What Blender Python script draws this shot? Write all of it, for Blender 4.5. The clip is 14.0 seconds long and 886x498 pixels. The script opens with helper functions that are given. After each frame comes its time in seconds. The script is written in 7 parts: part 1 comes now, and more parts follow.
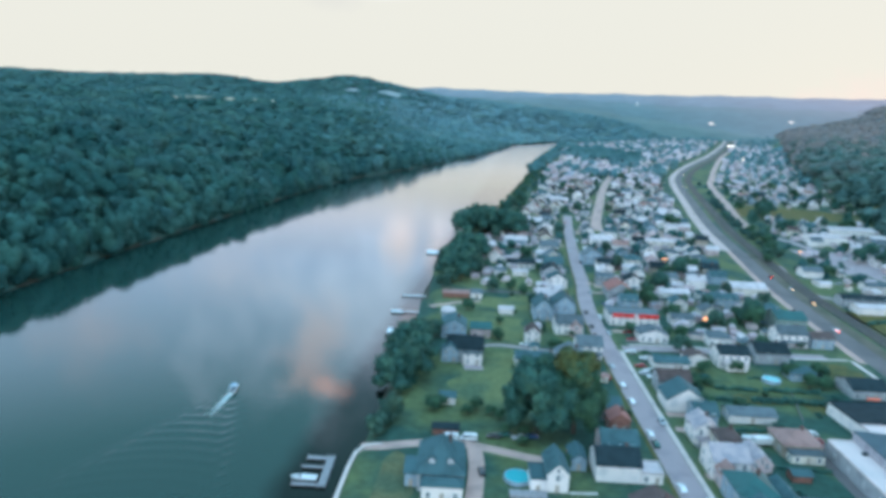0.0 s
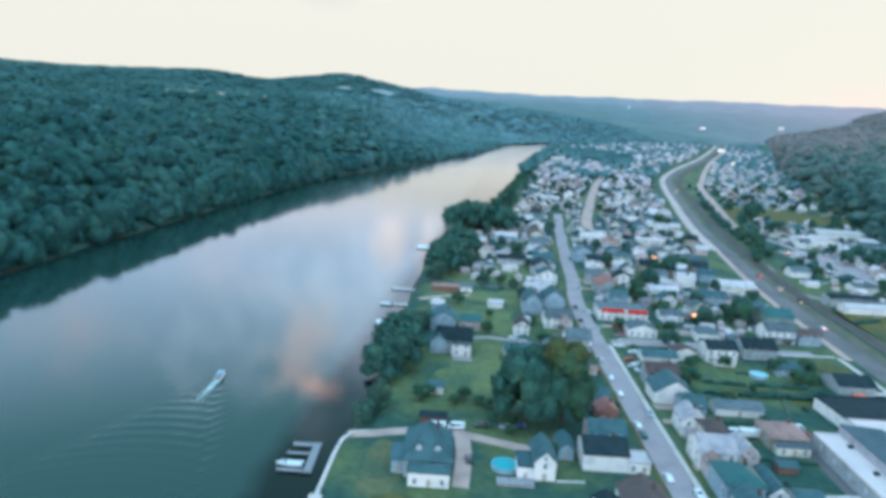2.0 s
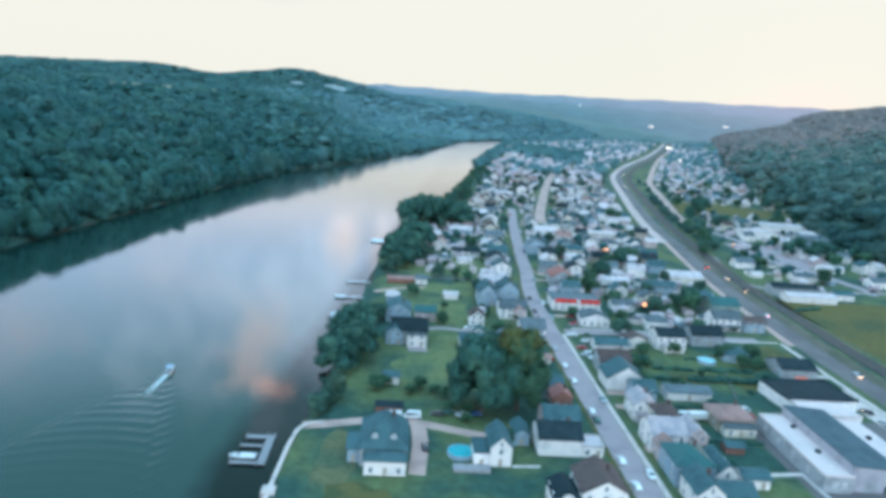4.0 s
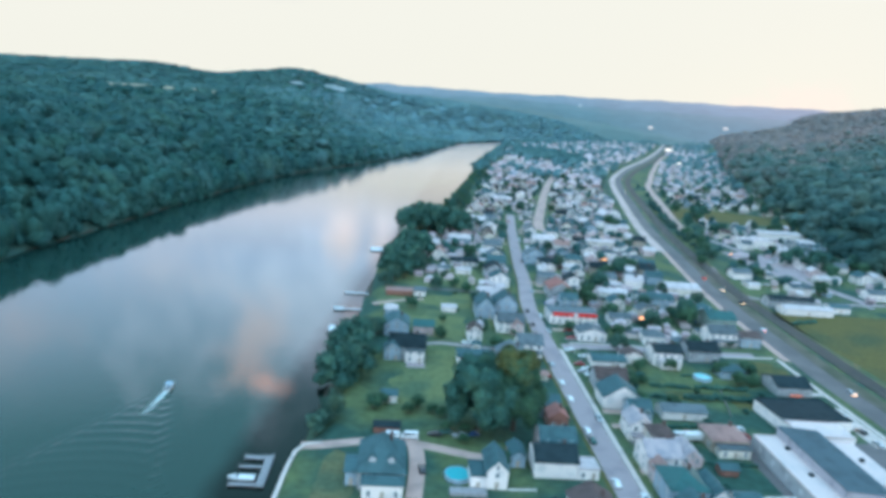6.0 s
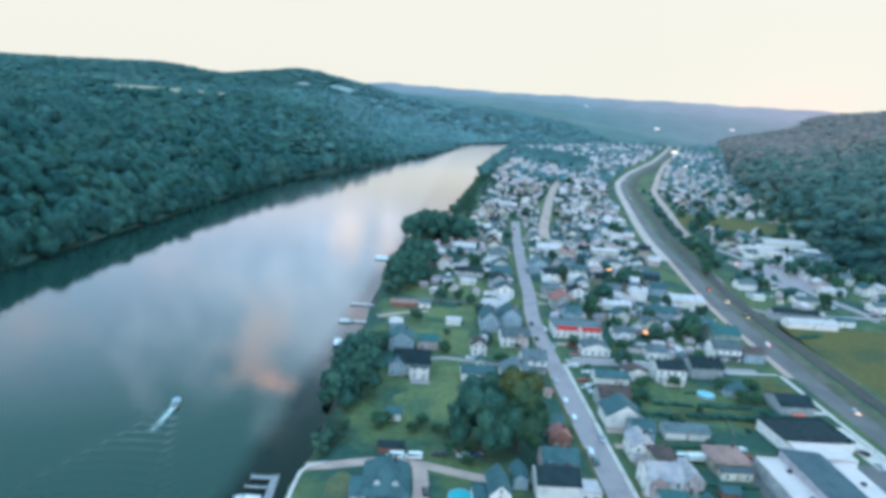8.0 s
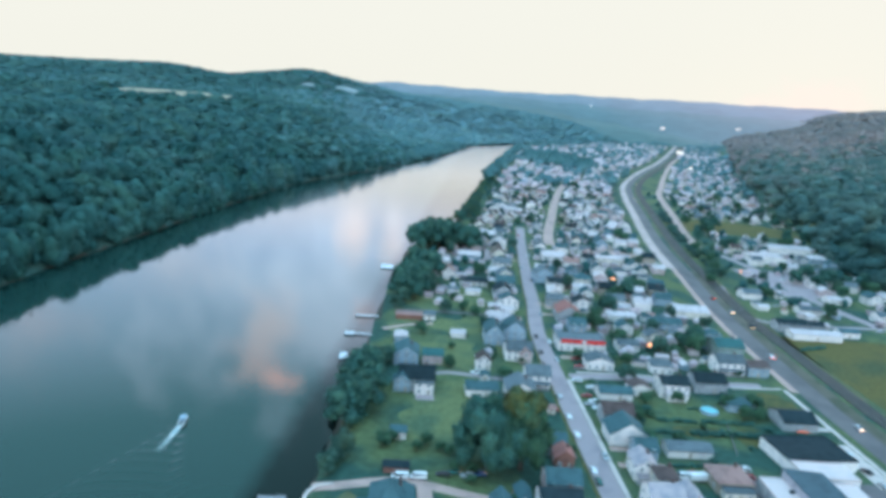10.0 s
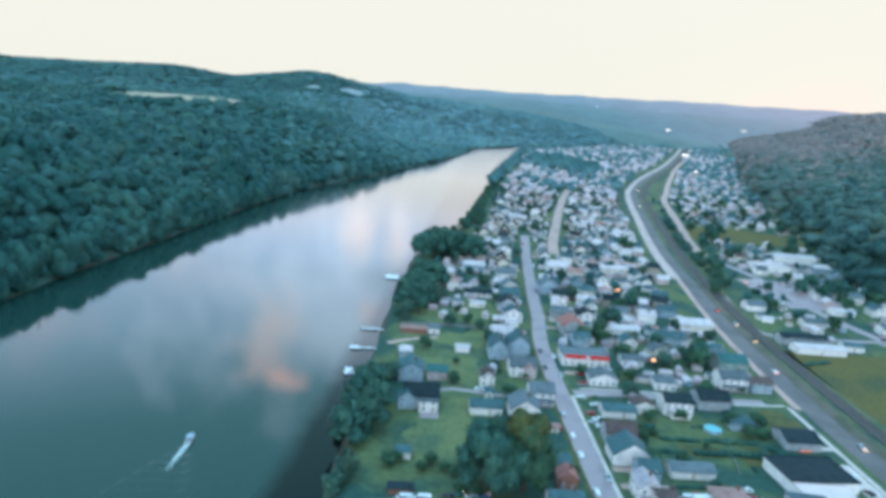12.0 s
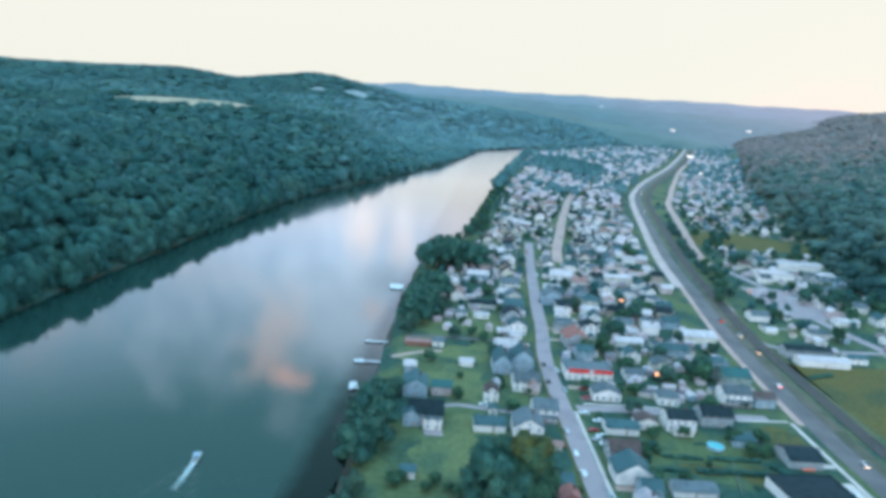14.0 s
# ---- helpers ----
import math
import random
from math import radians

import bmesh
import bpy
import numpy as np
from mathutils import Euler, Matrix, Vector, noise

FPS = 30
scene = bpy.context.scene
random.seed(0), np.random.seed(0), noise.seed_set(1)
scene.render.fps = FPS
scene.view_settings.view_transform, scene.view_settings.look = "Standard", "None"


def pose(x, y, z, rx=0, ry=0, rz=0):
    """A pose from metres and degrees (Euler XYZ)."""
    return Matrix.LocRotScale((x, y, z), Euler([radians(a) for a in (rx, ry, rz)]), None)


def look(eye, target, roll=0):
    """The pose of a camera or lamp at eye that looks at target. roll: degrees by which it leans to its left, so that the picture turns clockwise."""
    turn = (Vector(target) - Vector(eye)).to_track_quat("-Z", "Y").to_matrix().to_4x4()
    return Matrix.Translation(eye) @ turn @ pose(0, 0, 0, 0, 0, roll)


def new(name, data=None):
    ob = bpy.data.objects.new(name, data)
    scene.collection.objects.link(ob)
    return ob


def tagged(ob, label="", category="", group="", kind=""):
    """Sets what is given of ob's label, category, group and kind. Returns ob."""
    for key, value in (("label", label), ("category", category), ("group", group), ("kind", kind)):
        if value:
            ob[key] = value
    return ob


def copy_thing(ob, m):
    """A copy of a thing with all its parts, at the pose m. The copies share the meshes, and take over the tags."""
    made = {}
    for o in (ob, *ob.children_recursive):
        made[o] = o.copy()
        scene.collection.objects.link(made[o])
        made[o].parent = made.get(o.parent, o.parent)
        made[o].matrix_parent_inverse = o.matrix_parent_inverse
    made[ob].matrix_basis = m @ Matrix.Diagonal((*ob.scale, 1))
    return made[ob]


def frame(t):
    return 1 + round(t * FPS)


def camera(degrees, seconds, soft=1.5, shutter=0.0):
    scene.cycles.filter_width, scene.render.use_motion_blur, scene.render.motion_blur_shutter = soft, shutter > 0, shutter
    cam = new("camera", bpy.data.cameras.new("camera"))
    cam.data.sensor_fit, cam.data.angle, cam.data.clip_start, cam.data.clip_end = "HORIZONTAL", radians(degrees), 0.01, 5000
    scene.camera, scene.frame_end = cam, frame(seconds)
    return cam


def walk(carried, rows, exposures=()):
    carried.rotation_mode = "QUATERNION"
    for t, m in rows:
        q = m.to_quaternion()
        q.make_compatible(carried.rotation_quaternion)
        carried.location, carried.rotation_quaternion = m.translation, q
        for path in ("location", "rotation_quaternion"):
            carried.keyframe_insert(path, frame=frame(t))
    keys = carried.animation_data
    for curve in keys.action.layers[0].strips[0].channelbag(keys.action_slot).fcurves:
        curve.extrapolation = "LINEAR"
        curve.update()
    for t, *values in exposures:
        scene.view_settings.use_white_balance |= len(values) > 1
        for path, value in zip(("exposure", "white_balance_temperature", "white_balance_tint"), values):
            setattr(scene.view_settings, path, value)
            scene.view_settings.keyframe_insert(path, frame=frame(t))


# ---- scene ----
cam = camera(65.9, 14.0, soft=4.2)
PATH = [
    (0, (0.687, 0.186, 103.068), (-0.926, 97.828, 81.539), 2.79),
    (0.5, (0.775, 0.186, 102.653), (0.770, 97.877, 81.287), 3.04),
    (1, (0.844, 0.186, 101.605), (0.914, 97.873, 80.222), 3.27),
    (1.5, (0.894, 0.186, 100.317), (0.848, 97.876, 78.947), 3.56),
    (2, (0.926, 0.186, 98.848), (0.721, 97.887, 77.532), 3.85),
    (2.5, (0.941, 0.186, 97.466), (0.541, 97.858, 76.019), 4.10),
    (3, (0.939, 0.186, 96.047), (3.721, 97.864, 74.804), 4.13),
    (3.5, (0.921, 0.186, 95.455), (7.099, 97.728, 74.305), 4.17),
    (6, (0.635, 0.186, 103.490), (7.251, 97.636, 82.051), 4.67),
    (6.5, (0.544, 0.186, 105.350), (6.973, 97.644, 83.887), 4.68),
    (7, (0.443, 0.186, 107.223), (6.668, 97.629, 85.635), 4.77),
    (7.5, (0.335, 0.186, 109.110), (6.386, 97.619, 87.425), 4.80),
    (8, (0.219, 0.186, 111.009), (6.065, 97.629, 89.314), 4.89),
    (10.5, (-0.438, 0.186, 120.704), (4.555, 97.594, 98.641), 4.79),
    (11, (-0.579, 0.186, 122.682), (4.243, 97.603, 100.622), 4.82),
    (11.5, (-0.721, 0.186, 124.674), (3.894, 97.608, 102.591), 4.81),
    (12, (-0.863, 0.186, 126.678), (3.577, 97.606, 104.551), 4.84),
    (12.5, (-1.004, 0.186, 128.696), (3.300, 97.597, 106.501), 4.81),
    (13, (-1.143, 0.186, 130.727), (3.019, 97.604, 108.535), 4.76),
    (13.5, (-1.280, 0.186, 132.770), (2.730, 97.583, 110.460), 4.81),
    (14, (-1.413, 0.186, 134.828), (2.411, 97.585, 112.493), 4.73),
]
walk(cam, [(t, look(eye, target, roll)) for t, eye, target, roll in PATH], exposures=[(0, -0.07), (1, -0.04), (3.5, 0.03), (8, 0.03), (14, 0.04)])

# ---- sky and sun: a clear evening, the sun just over the hills ahead and to the right ----
SUN_AZ, SUN_EL = 32.0, 4.0
world = bpy.data.worlds.new("evening_sky")
scene.world = world
world.use_nodes = True
wn, wl = world.node_tree.nodes, world.node_tree.links
wn.clear()


def wnode(kind, **values):
    n = wn.new(kind)
    for key, value in values.items():
        n.inputs[key].default_value = value
    return n


def wmath(op, a, b=None, c=None):
    n = wn.new("ShaderNodeMath")
    n.operation = op
    for i, v in enumerate((a, b, c)):
        if v is None:
            continue
        if isinstance(v, (int, float)):
            n.inputs[i].default_value = v
        else:
            wl.new(v, n.inputs[i])
    return n.outputs[0]


def wmix(fac, a, b, blend="MIX"):
    n = wn.new("ShaderNodeMixRGB")
    n.blend_type = blend
    for socket, v in zip(n.inputs, (fac, a, b)):
        if isinstance(v, (int, float, tuple)):
            socket.default_value = v
        else:
            wl.new(v, socket)
    return n.outputs[0]


sky = wn.new("ShaderNodeTexSky")
sky.sky_type, sky.sun_disc = "NISHITA", False
sky.sun_elevation, sky.sun_rotation = radians(SUN_EL), radians(SUN_AZ)
coord = wn.new("ShaderNodeTexCoord")
sep = wn.new("ShaderNodeSeparateXYZ")
wl.new(coord.outputs["Generated"], sep.inputs[0])
veil = wn.new("ShaderNodeValToRGB")
# the pale band by the horizon is deeper towards the sunset
deeper = wmath("MULTIPLY", wmath("MINIMUM", wmath("MAXIMUM", wmath("MULTIPLY_ADD", sep.outputs["X"], -4.0, 0.55), 0.0), 1.0), wmath("MINIMUM", wmath("MAXIMUM", wmath("MULTIPLY", sep.outputs["Z"], 0.25), 0.0), 0.028))
wl.new(wmath("ADD", sep.outputs["Z"], deeper), veil.inputs[0])
STOPS = ((0.0, (0.88, 0.88, 0.80)), (0.152, (0.89, 0.89, 0.815)), (0.20, (1.24, 1.34, 1.58)), (0.27, (1.10, 1.52, 2.16)), (0.37, (0.88, 1.36, 1.88)), (0.47, (0.34, 0.77, 0.95)), (0.58, (0.31, 0.74, 0.90)), (0.75, (0.72, 1.40, 2.06)), (1.0, (0.92, 1.80, 2.62)))
while len(veil.color_ramp.elements) < len(STOPS):
    veil.color_ramp.elements.new(0.5)
for e, (p, c) in zip(veil.color_ramp.elements, STOPS):
    e.position, e.color = p, (*[v * 0.3 for v in c], 1)
thin = wmix(1.0, veil.outputs[0], (1.0 / 0.3,) * 3 + (1,), "MULTIPLY")
# low sky behind the camera, opposite the sunset, boosted in blue to light walls
back_fill = wmath("MULTIPLY", wmath("MINIMUM", wmath("MAXIMUM", wmath("MULTIPLY_ADD", sep.outputs["Y"], -2.2, 0.1), 0.0), 1.0), wmath("MAXIMUM", wmath("MULTIPLY_ADD", sep.outputs["Z"], -1.6, 1.0), 0.0))
thin = wmix(back_fill, thin, (2.92, 3.62, 4.28, 1))


def cloud(under, azimuth, elevation, size, flat, colour, amount):
    """One soft sunlit cloud in the upper sky."""
    a, e = radians(azimuth), radians(elevation)
    centre = Vector((math.sin(a) * math.cos(e), math.cos(a) * math.cos(e), math.sin(e)))
    grain = wnode("ShaderNodeTexNoise", Scale=16.0, Detail=5.0, Roughness=0.6)
    wl.new(coord.outputs["Generated"], grain.inputs["Vector"])
    off = wn.new("ShaderNodeVectorMath")
    off.operation = "SUBTRACT"
    wl.new(coord.outputs["Generated"], off.inputs[0])
    off.inputs[1].default_value = centre
    flatter = wn.new("ShaderNodeVectorMath")
    flatter.operation = "MULTIPLY"
    wl.new(off.outputs[0], flatter.inputs[0])
    flatter.inputs[1].default_value = (1.0, 1.0, flat)
    length = wn.new("ShaderNodeVectorMath")
    length.operation = "LENGTH"
    wl.new(flatter.outputs[0], length.inputs[0])
    d = wmath("ADD", length.outputs["Value"], wmath("MULTIPLY", wmath("SUBTRACT", grain.outputs[0], 0.5), size * 2.2))
    f = wmath("MULTIPLY", wmath("SMOOTH_MIN", wmath("MAXIMUM", wmath("SUBTRACT", 1.0, wmath("DIVIDE", d, size)), 0.0), 1.0, 0.2), amount)
    return wmix(f, under, (*colour, 1))


thin = cloud(thin, -5.0, 19.0, 0.30, 2.1, (1.68, 2.16, 2.80), 1.0)
thin = cloud(thin, -14.2, 21.5, 0.032, 1.2, (1.9, 1.75, 1.95), 0.5)
thin = cloud(thin, -12.6, 22.8, 0.046, 1.3, (2.8, 2.1, 2.05), 0.95)
thin = cloud(thin, -10.9, 23.7, 0.034, 1.8, (3.6, 2.2, 1.95), 1.0)
thin = cloud(thin, -9.2, 24.2, 0.026, 1.6, (3.2, 2.0, 1.85), 0.9)
thin = cloud(thin, -11.8, 20.3, 0.055, 0.8, (2.1, 1.95, 2.1), 0.8)
thin = cloud(thin, -4.5, 12.0, 0.036, 0.8, (2.5, 2.15, 2.05), 0.8)
thin = cloud(thin, -1.4, 12.8, 0.030, 0.6, (2.35, 2.05, 2.0), 0.65)
thin = cloud(thin, 3.5, 12.6, 0.05, 0.7, (1.9, 1.8, 1.8), 0.5)
thin = cloud(thin, -29, 18.5, 0.08, 1.2, (1.9, 1.7, 1.9), 0.4)
thin = cloud(thin, -19, 14.5, 0.10, 1.6, (1.7, 1.8, 2.1), 0.5)
thin = cloud(thin, -10.8, 7.2, 0.05, 2.6, (0.76, 0.765, 0.755), 0.4)
thin = cloud(thin, -2.2, 15.8, 0.040, 1.1, (0.80, 1.05, 1.32), 0.7)
thin = cloud(thin, -3.4, 18.3, 0.030, 1.2, (2.4, 1.75, 1.7), 0.6)
thin = cloud(thin, 30, 0.0, 0.13, 2.4, (1.02, 0.84, 0.80), 0.75)

glow = wmix(1.0, sky.outputs[0], (0.0010, 0.0010, 0.0010, 1), "MULTIPLY")
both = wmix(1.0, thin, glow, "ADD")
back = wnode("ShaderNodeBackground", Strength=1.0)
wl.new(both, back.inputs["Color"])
wout = wn.new("ShaderNodeOutputWorld")
wl.new(back.outputs[0], wout.inputs["Surface"])

sun_data = bpy.data.lights.new("sun", "SUN")
sun_data.energy, sun_data.angle, sun_data.color = 0.5, radians(6), (1.0, 0.72, 0.5)
sun = new("sun", sun_data)
a, e = radians(SUN_AZ), radians(SUN_EL)
sun.matrix_world = look((math.sin(a) * math.cos(e) * 500, math.cos(a) * math.cos(e) * 500, 300 + math.sin(e) * 500), (0, 0, 300))

# ---- materials ----


def mat(name, base, rough=0.8, var=0.18, scale=0.5, fine=6.0, bump=0.0, bump_scale=4.0, other=None, mix=0.5, random_tint=0.0, island=0.0, metal=0.0, spec=0.3):
    """A weathered surface: two scales of tone, an optional second colour in patches, fine relief."""
    m = bpy.data.materials.new(name)
    m.use_nodes = True
    n, l = m.node_tree.nodes, m.node_tree.links
    p = n["Principled BSDF"]
    p.inputs["Roughness"].default_value = rough
    p.inputs["Metallic"].default_value = metal
    p.inputs["Specular IOR Level"].default_value = spec
    tc = n.new("ShaderNodeTexCoord")
    big, small = n.new("ShaderNodeTexNoise"), n.new("ShaderNodeTexNoise")
    for t, s in ((big, scale), (small, fine)):
        t.inputs["Scale"].default_value, t.inputs["Detail"].default_value = s, 4.0
        l.new(tc.outputs["Object"], t.inputs["Vector"])
    col = n.new("ShaderNodeMixRGB")
    col.inputs[1].default_value = (*base, 1)
    col.inputs[2].default_value = (*(other or [v * 0.75 for v in base]), 1)
    r = n.new("ShaderNodeMapRange")
    r.inputs[1].default_value, r.inputs[2].default_value = 0.62 - mix * 0.3, 0.78 - mix * 0.3
    l.new(big.outputs[0], r.inputs[0])
    l.new(r.outputs[0], col.inputs[0])
    k = n.new("ShaderNodeMapRange")
    k.inputs[1].default_value, k.inputs[2].default_value, k.inputs[3].default_value, k.inputs[4].default_value = 0.25, 0.75, 1 - var, 1 + var
    l.new(small.outputs[0], k.inputs[0])
    value = k.outputs[0]
    for amount, socket in ((random_tint, "info"), (island, "island")):
        if amount:
            src = n.new("ShaderNodeObjectInfo").outputs["Random"] if socket == "info" else n.new("ShaderNodeNewGeometry").outputs["Random Per Island"]
            q = n.new("ShaderNodeMapRange")
            q.inputs[3].default_value, q.inputs[4].default_value = 1 - amount, 1 + amount
            l.new(src, q.inputs[0])
            mm = n.new("ShaderNodeMath")
            mm.operation = "MULTIPLY"
            l.new(value, mm.inputs[0])
            l.new(q.outputs[0], mm.inputs[1])
            value = mm.outputs[0]
    tone = n.new("ShaderNodeMixRGB")
    tone.blend_type = "MULTIPLY"
    tone.inputs[0].default_value = 1.0
    l.new(col.outputs[0], tone.inputs[1])
    l.new(value, tone.inputs[2])
    l.new(tone.outputs[0], p.inputs["Base Color"])
    if bump:
        b, t = n.new("ShaderNodeBump"), n.new("ShaderNodeTexNoise")
        t.inputs["Scale"].default_value, t.inputs["Detail"].default_value = bump_scale, 3.0
        b.inputs["Strength"].default_value, b.inputs["Distance"].default_value = bump, 0.1
        l.new(tc.outputs["Object"], t.inputs["Vector"])
        l.new(t.outputs[0], b.inputs["Height"])
        l.new(b.outputs[0], p.inputs["Normal"])
    return m


def lamp_mat(name, colour, strength):
    m = bpy.data.materials.new(name)
    m.use_nodes = True
    p = m.node_tree.nodes["Principled BSDF"]
    p.inputs["Base Color"].default_value = (*colour, 1)
    p.inputs["Emission Color"].default_value = (*colour, 1)
    p.inputs["Emission Strength"].default_value = strength
    return m


def glass_mat(name, base, rough=0.08):
    m = bpy.data.materials.new(name)
    m.use_nodes = True
    p = m.node_tree.nodes["Principled BSDF"]
    p.inputs["Base Color"].default_value = (*base, 1)
    p.inputs["Roughness"].default_value = rough
    p.inputs["Specular IOR Level"].default_value = 0.6
    return m


def water_mat():
    m = bpy.data.materials.new("river_water")
    m.use_nodes = True
    n, l = m.node_tree.nodes, m.node_tree.links
    p = n["Principled BSDF"]
    p.inputs["IOR"].default_value = 1.52
    tc = n.new("ShaderNodeTexCoord")
    silt = n.new("ShaderNodeTexNoise")
    silt.inputs["Scale"].default_value = 0.012
    l.new(tc.outputs["Object"], silt.inputs["Vector"])
    c = n.new("ShaderNodeMixRGB")
    c.inputs[1].default_value, c.inputs[2].default_value = (0.011, 0.040, 0.035, 1), (0.015, 0.045, 0.038, 1)
    l.new(silt.outputs[0], c.inputs[0])
    # the base colour is darker in a band along the town's bank
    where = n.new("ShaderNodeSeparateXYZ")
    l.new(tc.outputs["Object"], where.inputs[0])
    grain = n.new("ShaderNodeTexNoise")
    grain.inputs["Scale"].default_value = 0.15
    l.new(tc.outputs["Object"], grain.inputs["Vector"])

    def calc(op, a, b):
        q = n.new("ShaderNodeMath")
        q.operation = op
        for i, v in enumerate((a, b)):
            if isinstance(v, (int, float)):
                q.inputs[i].default_value = v
            else:
                l.new(v, q.inputs[i])
        return q.outputs[0]

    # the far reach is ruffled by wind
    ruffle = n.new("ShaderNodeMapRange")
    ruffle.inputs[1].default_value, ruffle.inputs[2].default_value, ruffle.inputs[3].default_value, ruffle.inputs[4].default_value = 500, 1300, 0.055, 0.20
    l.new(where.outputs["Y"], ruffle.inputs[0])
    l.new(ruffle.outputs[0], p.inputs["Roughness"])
    # extra coat gloss added with distance, so the far reach mirrors more sky
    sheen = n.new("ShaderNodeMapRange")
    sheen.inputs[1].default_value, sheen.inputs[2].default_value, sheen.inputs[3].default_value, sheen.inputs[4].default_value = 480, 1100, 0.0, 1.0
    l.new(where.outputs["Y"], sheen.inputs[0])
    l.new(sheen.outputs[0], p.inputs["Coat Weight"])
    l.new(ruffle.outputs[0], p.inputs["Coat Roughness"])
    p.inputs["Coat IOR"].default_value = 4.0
    band_edge = calc("MAXIMUM", calc("MULTIPLY", calc("SUBTRACT", where.outputs["Y"], 175), 0.11), 0.0)
    off = calc("SUBTRACT", calc("ADD", where.outputs["X"], 46.5), band_edge)
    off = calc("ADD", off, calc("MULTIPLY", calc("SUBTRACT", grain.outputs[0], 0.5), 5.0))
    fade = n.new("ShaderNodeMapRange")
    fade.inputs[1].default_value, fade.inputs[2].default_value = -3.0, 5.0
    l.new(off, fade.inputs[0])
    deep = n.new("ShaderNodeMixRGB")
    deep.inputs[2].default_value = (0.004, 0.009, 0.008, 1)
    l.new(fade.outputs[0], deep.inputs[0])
    # the dark band also mirrors less, which deepens it
    dull_band = n.new("ShaderNodeMapRange")
    dull_band.inputs[3].default_value, dull_band.inputs[4].default_value = 0.5, 0.22
    l.new(fade.outputs[0], dull_band.inputs[0])
    l.new(dull_band.outputs[0], p.inputs["Specular IOR Level"])
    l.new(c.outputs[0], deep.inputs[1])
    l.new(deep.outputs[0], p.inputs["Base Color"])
    stretch = n.new("ShaderNodeMapping")
    stretch.inputs["Scale"].default_value = (1.0, 0.45, 1.0)
    l.new(tc.outputs["Object"], stretch.inputs["Vector"])
    a, b = n.new("ShaderNodeTexNoise"), n.new("ShaderNodeTexNoise")
    a.inputs["Scale"].default_value, a.inputs["Detail"].default_value = 0.6, 3.0
    b.inputs["Scale"].default_value, b.inputs["Detail"].default_value = 0.03, 2.0
    l.new(stretch.outputs[0], a.inputs["Vector"])
    l.new(tc.outputs["Object"], b.inputs["Vector"])
    mul = n.new("ShaderNodeMath")
    mul.operation = "MULTIPLY"
    l.new(a.outputs[0], mul.inputs[0])
    l.new(b.outputs[0], mul.inputs[1])
    bump = n.new("ShaderNodeBump")
    bump.inputs["Strength"].default_value, bump.inputs["Distance"].default_value = 0.45, 0.08
    l.new(mul.outputs[0], bump.inputs["Height"])
    l.new(bump.outputs[0], p.inputs["Normal"])
    return m


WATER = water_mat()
GRASS = mat("grass", (0.026, 0.076, 0.058), 0.95, 0.30, 0.030, 0.35, other=(0.094, 0.128, 0.056), mix=0.64)
MEADOW = mat("meadow", (0.116, 0.098, 0.030), 0.95, 0.28, 0.03, 0.5, other=(0.064, 0.078, 0.034), mix=0.35)
HAY = mat("hayfield", (0.40, 0.320, 0.220), 0.95, 0.15, 0.01, 0.2, other=(0.28, 0.255, 0.175), mix=0.4)
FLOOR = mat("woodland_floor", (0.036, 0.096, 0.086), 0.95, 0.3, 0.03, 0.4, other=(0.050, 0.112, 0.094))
# floors beyond 1350 m carry the same painted haze as the leaves above
FAR_FLOOR = mat("hazed_floor", (0.108, 0.216, 0.242), 0.95, 0.2, 0.01, 0.1, other=(0.118, 0.222, 0.244))
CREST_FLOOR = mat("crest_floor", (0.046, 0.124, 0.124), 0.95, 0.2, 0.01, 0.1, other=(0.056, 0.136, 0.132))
MUD = mat("river_mud", (0.060, 0.060, 0.046), 0.9, 0.25, 0.2, 2.0)
ASPHALT = mat("worn_asphalt", (0.360, 0.285, 0.292), 0.9, 0.14, 0.12, 3.0, other=(0.285, 0.232, 0.245), mix=0.4, bump=0.1)
DARK_ASPHALT = mat("dark_asphalt", (0.160, 0.142, 0.142), 0.9, 0.16, 0.05, 2.0, other=(0.120, 0.110, 0.112))
OLD_ASPHALT = mat("weathered_asphalt", (0.150, 0.138, 0.138), 0.9, 0.16, 0.05, 2.0, other=(0.115, 0.110, 0.110))
CINDER = mat("trackside_cinder", (0.128, 0.112, 0.086), 0.95, 0.25, 0.06, 1.5, other=(0.076, 0.084, 0.056), mix=0.5)
GRAVEL = mat("pale_gravel", (0.500, 0.330, 0.285), 0.95, 0.18, 0.10, 4.0, other=(0.36, 0.250, 0.222), mix=0.45)
LAWN = mat("bright_lawn", (0.132, 0.158, 0.068), 0.95, 0.28, 0.06, 0.5, other=(0.074, 0.118, 0.064), mix=0.5)
DRY_LAWN = mat("dry_lawn", (0.120, 0.124, 0.062), 0.95, 0.28, 0.08, 0.6, other=(0.068, 0.100, 0.058), mix=0.5)
DUST = mat("dusty_ground", (0.52, 0.390, 0.360), 0.95, 0.2, 0.05, 1.5, other=(0.40, 0.310, 0.275), mix=0.45)
BALLAST = mat("rail_ballast", (0.088, 0.078, 0.072), 0.95, 0.2, 0.1, 4.0, other=(0.066, 0.064, 0.060))
STEEL = mat("rail_steel", (0.22, 0.2, 0.2), 0.45, 0.1, metal=0.8)
CONCRETE = mat("pale_concrete", (0.60, 0.50, 0.46), 0.85, 0.12, 0.3, 3.0, other=(0.44, 0.38, 0.36), mix=0.35, bump=0.1)
BARK = mat("bark", (0.10, 0.08, 0.065), 0.95, 0.3, 1.0, 8.0, bump=0.4)
